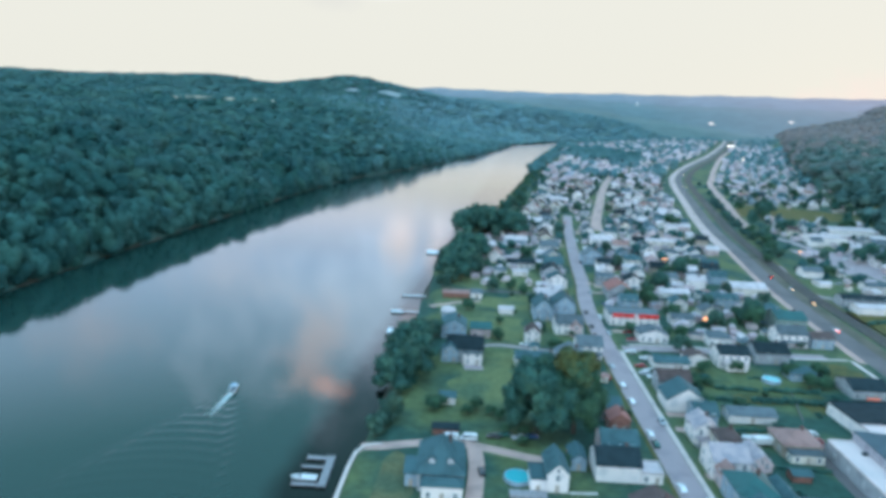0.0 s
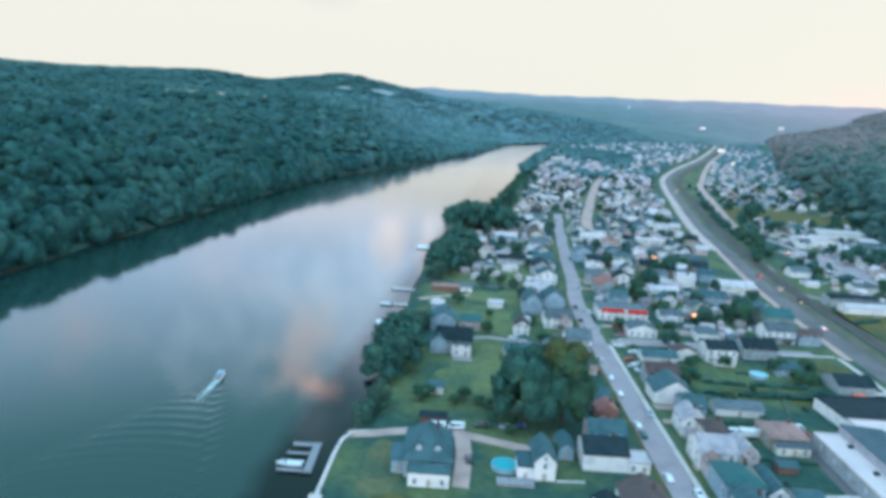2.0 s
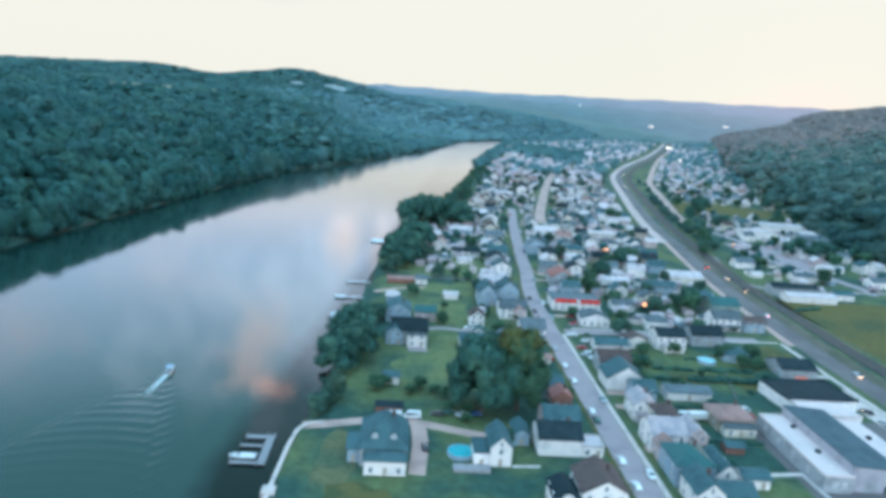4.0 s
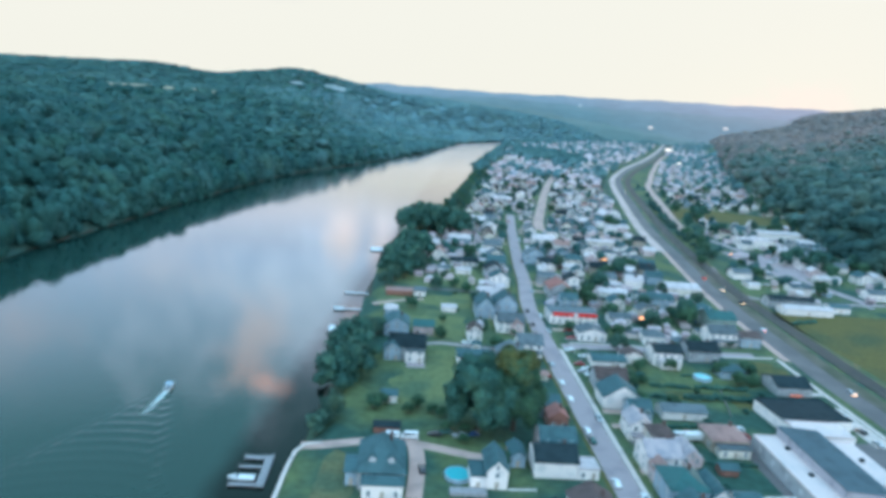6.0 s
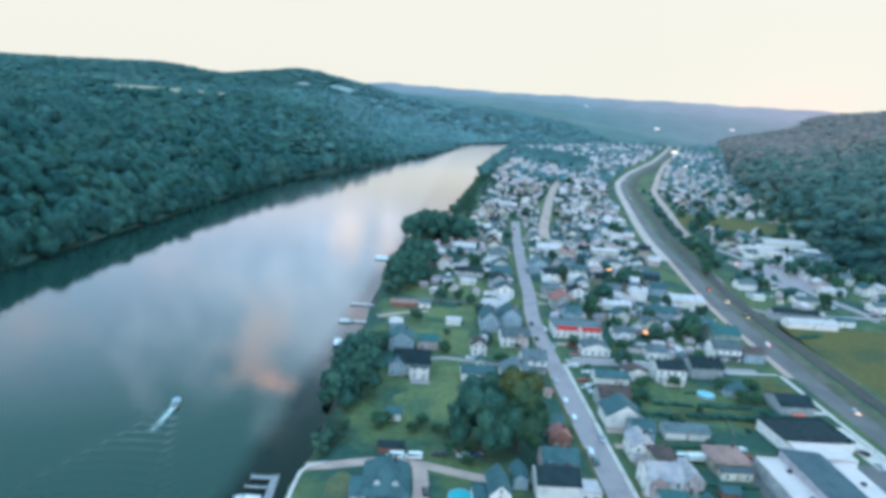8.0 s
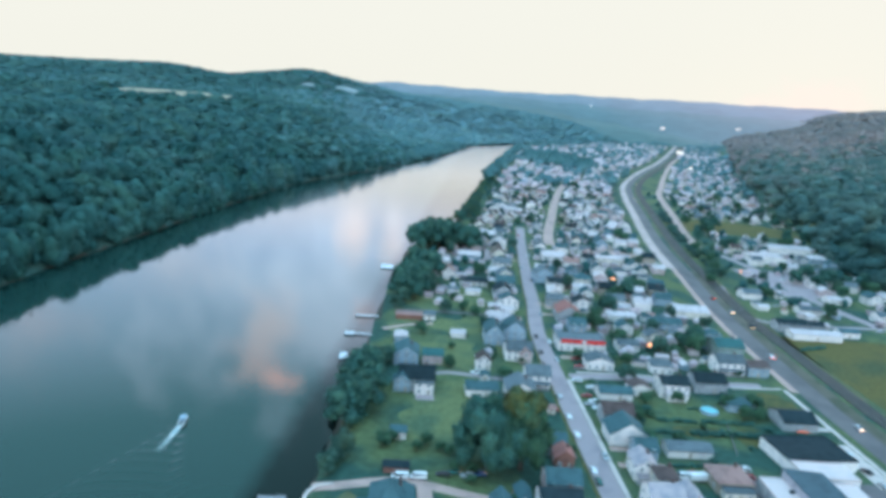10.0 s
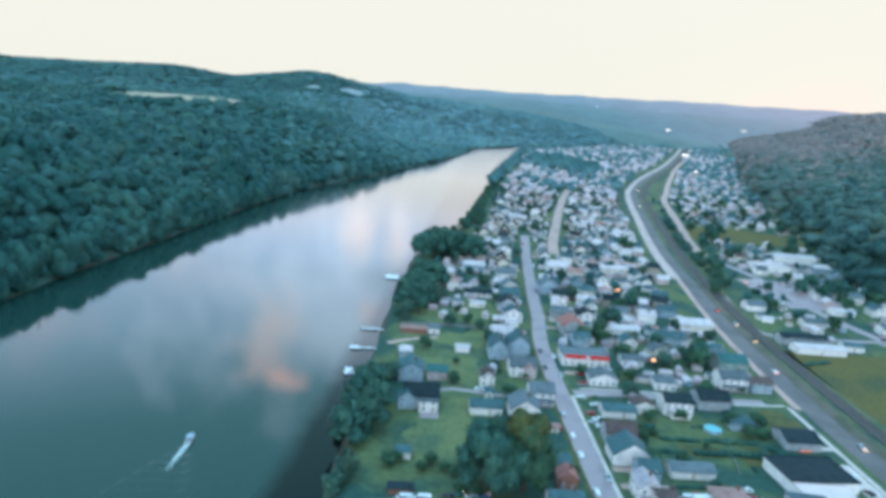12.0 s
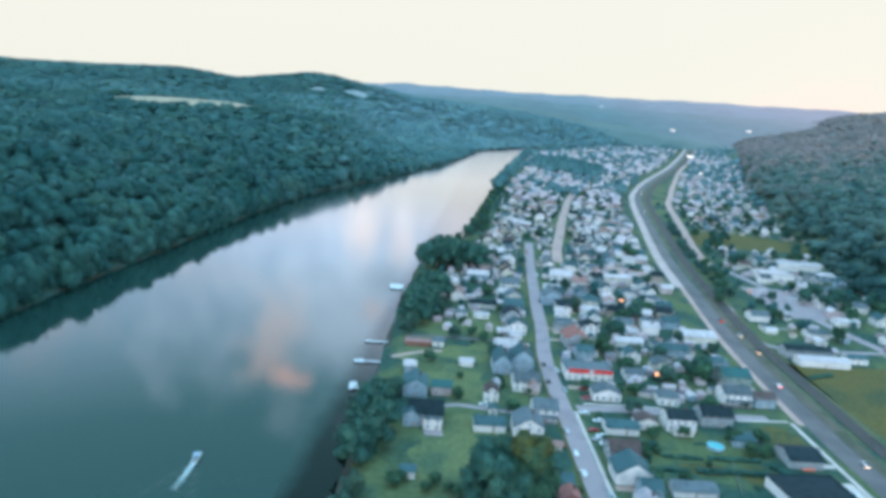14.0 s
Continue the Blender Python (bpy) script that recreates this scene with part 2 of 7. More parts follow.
LEAF_DARK = mat("dark_green_leaves", (0.032, 0.104, 0.086), 0.7, 0.35, 0.25, 1.5, other=(0.055, 0.132, 0.090), island=0.35, random_tint=0.15, spec=0.2)
LEAF_MID = mat("green_leaves", (0.046, 0.114, 0.064), 0.7, 0.35, 0.25, 1.5, other=(0.034, 0.096, 0.068), island=0.3, random_tint=0.2, spec=0.2)
LEAF_TOWN = mat("garden_leaves", (0.044, 0.110, 0.086), 0.7, 0.35, 0.25, 1.5, other=(0.070, 0.132, 0.086), island=0.3, random_tint=0.2, spec=0.2)
LEAF_GOLD = mat("yellowing_leaves", (0.092, 0.104, 0.036), 0.7, 0.3, 0.2, 1.5, other=(0.05, 0.092, 0.045), mix=0.5, island=0.3, spec=0.2)


def leaf_tints(name, base, other, scale, fine, contrast=0.18, rough=0.85):
    """Four leaf colours of one stand: deep, plain, yellower, pale."""
    out = []
    for word, k, hue in (("deep", 1 - contrast, (0.94, 1.0, 1.03)), ("plain", 0.97, (1.0, 1.0, 1.0)), ("yellow", 1.03, (1.10, 1.02, 0.94)), ("pale", 1 + contrast, (1.04, 1.0, 1.0))):
        out.append(mat(word + "_" + name, [v * k * h for v, h in zip(base, hue)], rough, 0.20, scale, fine, other=[v * k * h for v, h in zip(other, hue)], mix=0.55, island=0.10, spec=0.1))
    return out


# leaf colours grow paler, bluer or warmer with distance: haze painted into them
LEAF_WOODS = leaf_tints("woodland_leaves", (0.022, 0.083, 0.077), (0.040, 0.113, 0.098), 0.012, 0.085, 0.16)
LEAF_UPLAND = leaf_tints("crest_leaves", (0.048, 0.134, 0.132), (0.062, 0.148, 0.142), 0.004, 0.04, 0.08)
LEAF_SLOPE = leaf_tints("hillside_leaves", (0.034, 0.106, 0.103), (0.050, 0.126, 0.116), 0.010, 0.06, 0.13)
LEAF_HAZE = leaf_tints("haze_leaves", (0.068, 0.164, 0.168), (0.084, 0.182, 0.182), 0.004, 0.04, 0.09)
LEAF_FAR_HAZE = leaf_tints("far_haze_leaves", (0.102, 0.212, 0.230), (0.114, 0.224, 0.240), 0.003, 0.02, 0.05)
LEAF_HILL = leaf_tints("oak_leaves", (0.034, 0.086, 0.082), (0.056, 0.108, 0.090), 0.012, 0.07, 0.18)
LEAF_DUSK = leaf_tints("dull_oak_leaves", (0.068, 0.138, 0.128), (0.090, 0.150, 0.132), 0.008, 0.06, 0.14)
LEAF_BROWN_HAZE = leaf_tints("brown_haze_leaves", (0.122, 0.160, 0.146), (0.106, 0.150, 0.136), 0.005, 0.06, 0.12)
LEAF_WARM_HAZE = leaf_tints("warm_haze_leaves", (0.228, 0.200, 0.192), (0.185, 0.180, 0.172), 0.004, 0.04, 0.08)
WOOD = mat("grey_timber", (0.30, 0.29, 0.30), 0.85, 0.2, 1.0, 8.0)
GLASS = glass_mat("window_glass", (0.14, 0.17, 0.19))
CAR_GLASS = glass_mat("car_glass", (0.02, 0.025, 0.03))
TYRE = mat("tyre_rubber", (0.03, 0.03, 0.03), 0.8, 0.1)
ALLOY = mat("wheel_metal", (0.4, 0.4, 0.42), 0.35, 0.1, metal=0.9)
SOIL = mat("worn_grass", (0.112, 0.102, 0.036), 0.95, 0.25, 0.2, 2.0, other=(0.06, 0.078, 0.032), mix=0.6)
TRIM = mat("white_trim", (0.72, 0.73, 0.74), 0.6, 0.06)
FOAM = mat("white_foam", (0.60, 0.64, 0.64), 0.6, 0.2, 0.8, 3.0, other=(0.25, 0.38, 0.39), mix=0.6)
POOL_WATER = glass_mat("pool_water", (0.05, 0.40, 0.44), 0.05)
RED_PAINT = mat("red_paint", (0.75, 0.035, 0.03), 0.6, 0.1)
HEAD_LIGHT = lamp_mat("head_light", (1.0, 0.55, 0.28), 6.0)
TAIL_LIGHT = lamp_mat("tail_light", (1.0, 0.10, 0.05), 5.0)
SIGN_LIGHT = lamp_mat("sign_light", (1.0, 0.42, 0.20), 2.4)
WALLS = {
    "white": mat("white_siding", (0.82, 0.755, 0.735), 0.75, 0.06, 0.3, 3.0, other=(0.62, 0.60, 0.60), mix=0.3, random_tint=0.06),
    "cream": mat("cream_siding", (0.72, 0.66, 0.58), 0.75, 0.07, 0.3, 3.0, random_tint=0.06),
    "grey": mat("grey_siding", (0.36, 0.38, 0.40), 0.75, 0.08, 0.3, 3.0, random_tint=0.08),
    "blue": mat("pale_blue_siding", (0.30, 0.40, 0.48), 0.75, 0.08, 0.3, 3.0, random_tint=0.08),
    "tan": mat("tan_siding", (0.42, 0.36, 0.30), 0.8, 0.08, 0.3, 3.0, random_tint=0.08),
    "brick": mat("red_brick", (0.30, 0.14, 0.11), 0.9, 0.2, 0.5, 8.0, random_tint=0.1),
    "green": mat("sage_siding", (0.26, 0.34, 0.30), 0.75, 0.08, 0.3, 3.0, random_tint=0.08),
    "pink": mat("rose_siding", (0.58, 0.45, 0.45), 0.8, 0.08, 0.3, 3.0),
}
ROOFS = {
    "charcoal": mat("charcoal_shingles", (0.020, 0.036, 0.042), 0.85, 0.2, 0.3, 5.0, random_tint=0.15, bump=0.3, spec=0.12),
    "slate": mat("slate_blue_shingles", (0.056, 0.116, 0.128), 0.8, 0.15, 0.3, 5.0, random_tint=0.12, bump=0.3, spec=0.12),
    "grey": mat("grey_shingles", (0.115, 0.145, 0.160), 0.85, 0.15, 0.3, 5.0, random_tint=0.15, bump=0.3, spec=0.12),
    "lilac": mat("lilac_grey_metal_roof", (0.38, 0.325, 0.34), 0.6, 0.10, 0.3, 3.0, other=(0.26, 0.25, 0.28), random_tint=0.1),
    "pale": mat("pale_metal_roof", (0.54, 0.475, 0.485), 0.5, 0.08, 0.3, 3.0, random_tint=0.1),
    "brown": mat("brown_shingles", (0.110, 0.080, 0.076), 0.85, 0.18, 0.3, 5.0, random_tint=0.12, bump=0.3, spec=0.12),
    "teal": mat("teal_metal_roof", (0.022, 0.105, 0.105), 0.55, 0.12, 0.3, 3.0),
    "steel": mat("steel_grey_roof", (0.080, 0.124, 0.145), 0.75, 0.08, 0.2, 3.0, spec=0.15),
    "red": mat("faded_red_roof", (0.32, 0.13, 0.11), 0.8, 0.15, 0.3, 4.0),
    "rust": mat("rusty_rose_roof", (0.32, 0.19, 0.17), 0.8, 0.12, 0.3, 4.0),
}
PAINT = {
    "white": glass_mat("white_car_paint", (0.72, 0.73, 0.74), 0.25),
    "silver": glass_mat("silver_car_paint", (0.42, 0.44, 0.46), 0.25),
    "black": glass_mat("black_car_paint", (0.03, 0.032, 0.036), 0.2),
    "blue": glass_mat("blue_car_paint", (0.04, 0.09, 0.2), 0.25),
    "red": glass_mat("red_car_paint", (0.32, 0.03, 0.03), 0.25),
    "green": glass_mat("dark_green_car_paint", (0.02, 0.10, 0.085), 0.25),
}

# ---- mesh helpers ----


def np_mesh(name, verts, faces, materials, smooth=False, which=None):
    """An object from arrays of places and of triangles or quads."""
    me = bpy.data.meshes.new(name)
    verts, faces = np.asarray(verts, dtype=np.float32), np.asarray(faces, dtype=np.int32)
    n, k = faces.shape
    me.vertices.add(len(verts))
    me.vertices.foreach_set("co", verts.ravel())
    me.loops.add(n * k)
    me.loops.foreach_set("vertex_index", faces.ravel())
    me.polygons.add(n)
    me.polygons.foreach_set("loop_start", np.arange(0, n * k, k, dtype=np.int32))
    me.polygons.foreach_set("loop_total", np.full(n, k, dtype=np.int32))
    me.polygons.foreach_set("use_smooth", np.full(n, smooth, dtype=bool))
    for m in materials if isinstance(materials, (list, tuple)) else [materials]:
        me.materials.append(m)
    if which is not None:
        me.polygons.foreach_set("material_index", np.asarray(which, dtype=np.int32))
    me.update(calc_edges=True)
    return me


def bm_mesh(name, bm, materials):
    me = bpy.data.meshes.new(name)
    bmesh.ops.recalc_face_normals(bm, faces=bm.faces)
    bm.to_mesh(me)
    bm.free()
    for m in materials if isinstance(materials, (list, tuple)) else [materials]:
        me.materials.append(m)
    return me


def part(name, bm, material, parent, label="", at=None):
    """One mesh object under a thing or a part; bm may be a bmesh or a ready mesh."""
    ob = new(name, bm_mesh(name, bm, material) if isinstance(bm, bmesh.types.BMesh) else bm)
    ob.parent = parent
    if at is not None:
        ob.matrix_basis = at
    return tagged(ob, label=label)


def thing(name, m, label, category, group=""):
    ob = new(name)
    ob.empty_display_size = 0.5
    ob.matrix_basis = m
    return tagged(ob, label, category, group)


def box(bm, x0, x1, y0, y1, z0, z1, mi=0):
    v = [bm.verts.new(p) for p in ((x0, y0, z0), (x1, y0, z0), (x1, y1, z0), (x0, y1, z0), (x0, y0, z1), (x1, y0, z1), (x1, y1, z1), (x0, y1, z1))]
    for f in ((0, 3, 2, 1), (4, 5, 6, 7), (0, 1, 5, 4), (1, 2, 6, 5), (2, 3, 7, 6), (3, 0, 4, 7)):
        bm.faces.new([v[i] for i in f]).material_index = mi
    return v


def prism(bm, profile, y0, y1, swap=False, mi=0):
    """A profile in x and z drawn out along y (or, swapped, in y and z along x)."""
    def at(x, y, z):
        return (y, x, z) if swap else (x, y, z)
    a = [bm.verts.new(at(x, y0, z)) for x, z in profile]
    b = [bm.verts.new(at(x, y1, z)) for x, z in profile]
    n = len(profile)
    bm.faces.new(a).material_index = mi
    bm.faces.new(list(reversed(b))).material_index = mi
    for i in range(n):
        bm.faces.new((a[i], b[i], b[(i + 1) % n], a[(i + 1) % n])).material_index = mi


def tube(bm, x, y, z0, z1, r0, r1, n=10, mi=0):
    a = [bm.verts.new((x + r0 * math.cos(6.2832 * i / n), y + r0 * math.sin(6.2832 * i / n), z0)) for i in range(n)]
    b = [bm.verts.new((x + r1 * math.cos(6.2832 * i / n), y + r1 * math.sin(6.2832 * i / n), z1)) for i in range(n)]
    bm.faces.new(list(reversed(a))).material_index = mi
    bm.faces.new(b).material_index = mi
    for i in range(n):
        bm.faces.new((a[i], a[(i + 1) % n], b[(i + 1) % n], b[i])).material_index = mi


# ---- the lie of the land ----
BANK_L = ((-400, 324, 360, 405, 460, 540, 640, 742, 865, 935, 1000, 1078, 1206, 1360, 1618, 1720, 1800, 1900, 2200, 2700, 5000), (-238, -228, -224, -219.5, -211, -198.5, -183.5, -166, -141, -115, -87, -55, -15, 44, 104, 132, 165, 235, 440, 890, 3080))
BANK_R = ((-400, 150, 192, 225, 300, 434, 542, 600, 655, 736, 826, 980, 1160, 1500, 1737, 1900, 2200, 2700, 5000), (-31, -28.8, -26.0, -22.5, -19, -11, 0, 18, 40, 57, 70, 95, 130, 198, 250, 345, 545, 990, 3180))
TOE = ((-400, 300, 508, 577, 763, 870, 1208, 1783, 2980, 5000), (420, 385, 372, 390, 452, 478, 594, 835, 1350, 2200))
MAIN = ((-100, 340, 395, 441, 552, 643, 760, 828, 974, 1250, 1600, 2100), (70, 71.5, 78, 82, 94, 106, 150, 176, 213, 290, 410, 640))
HIGHWAY = ((-100, 282, 417, 512, 620, 805, 974, 1310, 1650, 2163, 3000), (173, 174, 186, 201, 217, 256, 299, 428, 588, 808, 1150))


def along(table, y):
    return np.interp(y, *table)


def ease(v):
    v = np.clip(v, 0, 1)
    return v * v * (3 - 2 * v)


def rolling(x, y):
    return 8 * np.sin(x / 140 + 1.3) * np.cos(y / 190 + 0.4) + 6 * np.sin(x / 67 + y / 93) + 4 * np.sin(y / 41 - x / 120 + 2) + 2.5 * np.sin(x / 29 + 0.7) * np.sin(y / 33)


# crest of the hills across the river, by bearing
CREST = ((-60, -33, -29, -27.5, -26, -24, -22.5, -21, -19.5, -18, -16.6, -15, -12.4, -9.5, -8, -6.2, -4.3, -2.7, 0, 4, 8, 14), (121, 121, 121, 121, 124, 127, 131, 134, 136, 132, 123, 119, 135, 155, 153, 138, 124, 114, 106, 98, 84, 64))
FIELDS = ((-418, 1222, 158, 172), (-672, 1008, 84, 112))


def field_mask(x, y, grow=1.0):
    """One inside the hilltop fields, falling to nothing round them."""
    return sum(np.exp(-(((x - fx) / (rx * grow)) ** 2 + ((y - fy) / (ry * grow)) ** 2) ** 2) for fx, fy, rx, ry in FIELDS)


def terrain(x, y):
    x, y = np.asarray(x, float), np.asarray(y, float)
    xl, xr = along(BANK_L, y), along(BANK_R, y)
    s, r, q = xl - x, x - xr, x - along(TOE, y)
    d, bearing, open_top = np.hypot(x, y), np.degrees(np.arctan2(x, np.maximum(y, 1))), field_mask(x, y, 1.25)
    left = -4.6 + 3.0 * ease(s / 8) + 66 * (1 - np.exp(-np.maximum(s - 5, 0) / (88 + 380 * ease((y - 1060) / 160) * ease((x + 230) / 180)))) + 0.55 * rolling(x, y) * ease((s - 40) / 160) * (1 - np.minimum(open_top, 1)) * (1 - 0.8 * ease((d - 1500) / 600))
    left = left + 21 * open_top
    left = left + (np.interp(bearing, *CREST) - 60) * ease((d - 1700) / 800) * (1 - 0.35 * ease((d - 2650) / 900)) * ease((s - 60) / 350)
    uphill = np.maximum(q + 6, 0)
    right = -4.6 + 4.6 * ease(r / 11) + 40 * (1 - np.exp(-uphill / 28)) + 172 * ease(uphill / 900) + 0.5 * rolling(x, y) * ease((q - 40) / 200)
    bed = -4.6 - 3.0 * ease(np.minimum(-s, -r) / 14)
    return np.where(s >= 0, left, np.where(r >= 0, right, bed))


def height(x, y):
    return float(terrain(x, y))


def spread(*pieces):
    """Grid lines: (from, to, step) pieces end to end."""
    out = []
    for a, b, step in pieces:
        out += list(np.arange(a, b, step))
    return np.array(out + [pieces[-1][1]])


gx = spread((-3000, -1000, 100), (-1000, -260, 14), (-260, 60, 4), (60, 380, 8), (380, 900, 14), (900, 3300, 80))
gy = spread((-300, 140, 40), (140, 600, 6), (600, 1300, 10), (1300, 2600, 22), (2600, 4900, 80))
XX, YY = np.meshgrid(gx, gy)
ZZ = terrain(XX, YY)
ids = np.arange(XX.size).reshape(XX.shape)
quads = np.stack([ids[:-1, :-1], ids[:-1, 1:], ids[1:, 1:], ids[1:, :-1]], -1).reshape(-1, 4)
cx, cy = (XX[:-1, :-1] + XX[1:, 1:]).ravel() / 2, (YY[:-1, :-1] + YY[1:, 1:]).ravel() / 2
zone = np.zeros(len(cx), int)
zone[(along(BANK_L, cy) - cx > 0) | (cx - along(TOE, cy) > 0) | (cy > 2900)] = 1
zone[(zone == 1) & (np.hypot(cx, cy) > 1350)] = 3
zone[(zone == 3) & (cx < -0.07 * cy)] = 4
zone[(cx > along(BANK_L, cy) - 1.5) & (cx < along(BANK_R, cy) + 1.6)] = 2
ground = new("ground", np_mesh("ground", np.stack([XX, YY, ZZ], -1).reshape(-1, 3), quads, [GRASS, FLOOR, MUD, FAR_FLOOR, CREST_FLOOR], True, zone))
tagged(ground, "grassy valley floor between wooded hills, with muddy river banks", "ground", kind="structure")

wx, wy = spread((-420, 3200, 60)), spread((-300, 4800, 60))
WX, WY = np.meshgrid(wx, wy)
ids = np.arange(WX.size).reshape(WX.shape)
quads = np.stack([ids[:-1, :-1], ids[:-1, 1:], ids[1:, 1:], ids[1:, :-1]], -1).reshape(-1, 4)
keep = [(along(BANK_L, wy[i // (len(wx) - 1)]) - 130 < wx[i % (len(wx) - 1)] < along(BANK_R, wy[i // (len(wx) - 1)]) + 130) for i in range(len(quads))]
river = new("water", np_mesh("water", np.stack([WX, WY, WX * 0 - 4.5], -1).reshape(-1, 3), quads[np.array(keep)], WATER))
tagged(river, "calm teal river mirroring the evening sky and wooded bank", "river", kind="structure")


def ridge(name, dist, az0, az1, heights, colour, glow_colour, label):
    """A far wooded ridge closing the valley; its pale blue haze is emission."""
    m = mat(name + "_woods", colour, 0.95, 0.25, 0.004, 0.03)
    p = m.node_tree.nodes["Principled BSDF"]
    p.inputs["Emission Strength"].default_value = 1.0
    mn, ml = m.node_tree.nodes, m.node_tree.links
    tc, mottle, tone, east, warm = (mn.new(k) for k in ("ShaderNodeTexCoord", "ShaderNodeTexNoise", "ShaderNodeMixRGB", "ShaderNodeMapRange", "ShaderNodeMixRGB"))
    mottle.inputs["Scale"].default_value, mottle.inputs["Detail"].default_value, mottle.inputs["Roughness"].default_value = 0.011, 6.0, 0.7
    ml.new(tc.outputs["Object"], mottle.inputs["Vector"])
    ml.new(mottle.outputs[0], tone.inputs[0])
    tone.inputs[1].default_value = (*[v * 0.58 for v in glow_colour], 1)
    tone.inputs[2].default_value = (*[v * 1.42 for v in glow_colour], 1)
    # the emitted haze turns lilac towards the sunset
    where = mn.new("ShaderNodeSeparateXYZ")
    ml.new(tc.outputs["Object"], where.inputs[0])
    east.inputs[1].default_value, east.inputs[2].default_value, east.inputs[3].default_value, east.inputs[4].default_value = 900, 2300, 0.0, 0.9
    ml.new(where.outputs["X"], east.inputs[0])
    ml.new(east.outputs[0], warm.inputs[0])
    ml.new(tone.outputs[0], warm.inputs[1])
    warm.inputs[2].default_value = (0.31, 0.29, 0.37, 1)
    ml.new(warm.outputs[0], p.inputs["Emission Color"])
    n, rows = 220, ((0.80, -30), (0.86, 0.35), (0.93, 0.75), (1.0, 1.0), (1.02, 0.7))
    v = []
    for k, part_up in rows:
        for i in range(n + 1):
            az = radians(az0 + (az1 - az0) * i / n)
            h = np.interp(i / n, np.linspace(0, 1, len(heights)), heights)
            h += 2.5 * math.sin(i * 0.9) + 2.0 * math.sin(i * 0.37 + 1) + 1.5 * math.sin(i * 2.1) + 5 * math.sin(i * 0.11)
            v.append((math.sin(az) * dist * k, math.cos(az) * dist * k, h * part_up if part_up > 0 else part_up))
    f = [(j * (n + 1) + i, j * (n + 1) + i + 1, (j + 1) * (n + 1) + i + 1, (j + 1) * (n + 1) + i) for j in range(len(rows) - 1) for i in range(n)]
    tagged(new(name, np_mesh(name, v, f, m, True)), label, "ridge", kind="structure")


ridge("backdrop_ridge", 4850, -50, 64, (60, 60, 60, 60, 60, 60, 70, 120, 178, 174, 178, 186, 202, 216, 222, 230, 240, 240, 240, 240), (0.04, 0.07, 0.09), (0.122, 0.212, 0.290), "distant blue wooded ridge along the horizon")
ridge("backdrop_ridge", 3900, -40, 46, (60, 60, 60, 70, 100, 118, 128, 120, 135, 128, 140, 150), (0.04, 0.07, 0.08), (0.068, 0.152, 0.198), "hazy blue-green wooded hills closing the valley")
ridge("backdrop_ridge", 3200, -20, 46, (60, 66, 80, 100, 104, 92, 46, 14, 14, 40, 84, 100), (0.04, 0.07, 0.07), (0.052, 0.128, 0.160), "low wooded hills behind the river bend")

# ---- roads, rails and paths ----


def smooth_line(points, step=6.0):
    """A rounded line through a few places."""
    pts = [Vector((x, y, 0)) for x, y in points]
    pts = [pts[0] * 2 - pts[1]] + pts + [pts[-1] * 2 - pts[-2]]
    out = []
    for i in range(1, len(pts) - 2):
        a, b, c, d = pts[i - 1:i + 3]
        n = max(1, int((c - b).length / step))
        for k in range(n):
            t = k / n
            out.append(0.5 * (2 * b + (c - a) * t + (2 * a - 5 * b + 4 * c - d) * t * t + (3 * b - a - 3 * c + d) * t ** 3))
    return out + [pts[-2]]


def ribbon(name, points, width, top, material, label, category="road", offset=0.0, step=6.0, kind="structure", parent=None, thick=0.3):
    """A paved strip with its own thickness, laid over the land."""
    line = smooth_line(points, step)
    v, f = [], []
    for i, p in enumerate(line):
        d = (line[min(i + 1, len(line) - 1)] - line[max(i - 1, 0)]).normalized()
        side = Vector((d.y, -d.x, 0))
        c = p + side * offset
        z = height(c.x, c.y)
        for k, dz in ((-0.5, top - thick), (-0.5, top), (0.5, top), (0.5, top - thick)):
            e = c + side * width * k
            v.append((e.x, e.y, max(z, 0) + dz if z > -3 else dz))
        if i:
            o = 4 * (i - 1)
            f += [(o + j, o + j + 1, o + j + 5, o + j + 4) for j in range(3)]
    ob = new(name, np_mesh(name, v, f, material))
    if parent:
        ob.parent = parent
        return ob
    return tagged(ob, label, category, kind=kind)


MAIN_LINE = [(70, 60), (69.7, 200), (70, 270), (71.5, 340), (78, 395), (82, 441), (94, 552), (106, 643)]
ribbon("road_main_street", MAIN_LINE, 8.0, 0.05, ASPHALT, "worn lilac-grey asphalt street running through the town")
ribbon("pavement", [(70, 60), (69.7, 200), (70, 270), (70.3, 282)], 1.6, 0.17, CONCRETE, "pale concrete pavement along the main street", "pavement", 4.95)
ribbon("verge", MAIN_LINE, 1.3, 0.10, SOIL, "dry grass verge along the main street", "verge", -4.75)
SIDE = "narrow asphalt side street between houses"
ribbon("road_cross", [(76.5, 285), (100, 287), (130, 286), (166, 287)], 6.0, 0.04, ASPHALT, SIDE)
ribbon("pavement", [(80.5, 290.2), (100, 291), (120, 290.5)], 1.4, 0.15, CONCRETE, "pale concrete pavement beside a side street", "pavement")
ribbon("road_lane_south", [(-24, 187), (-16, 188.5), (1, 193), (13, 190.5), (26, 186), (37, 183.5)], 4.2, 0.04, GRAVEL, "pale gravel lane curving from the river wall", "lane")
ribbon("road_lane_yard", [(10, 190), (10.5, 178), (9.2, 162)], 4.6, 0.045, GRAVEL, "pale gravel yard beside a grey house", "driveway")
ribbon("road_lane_west", [(64, 366), (38, 366), (10, 366), (-4, 363)], 3.4, 0.03, DARK_ASPHALT, "dark lane across green lawns", "lane")
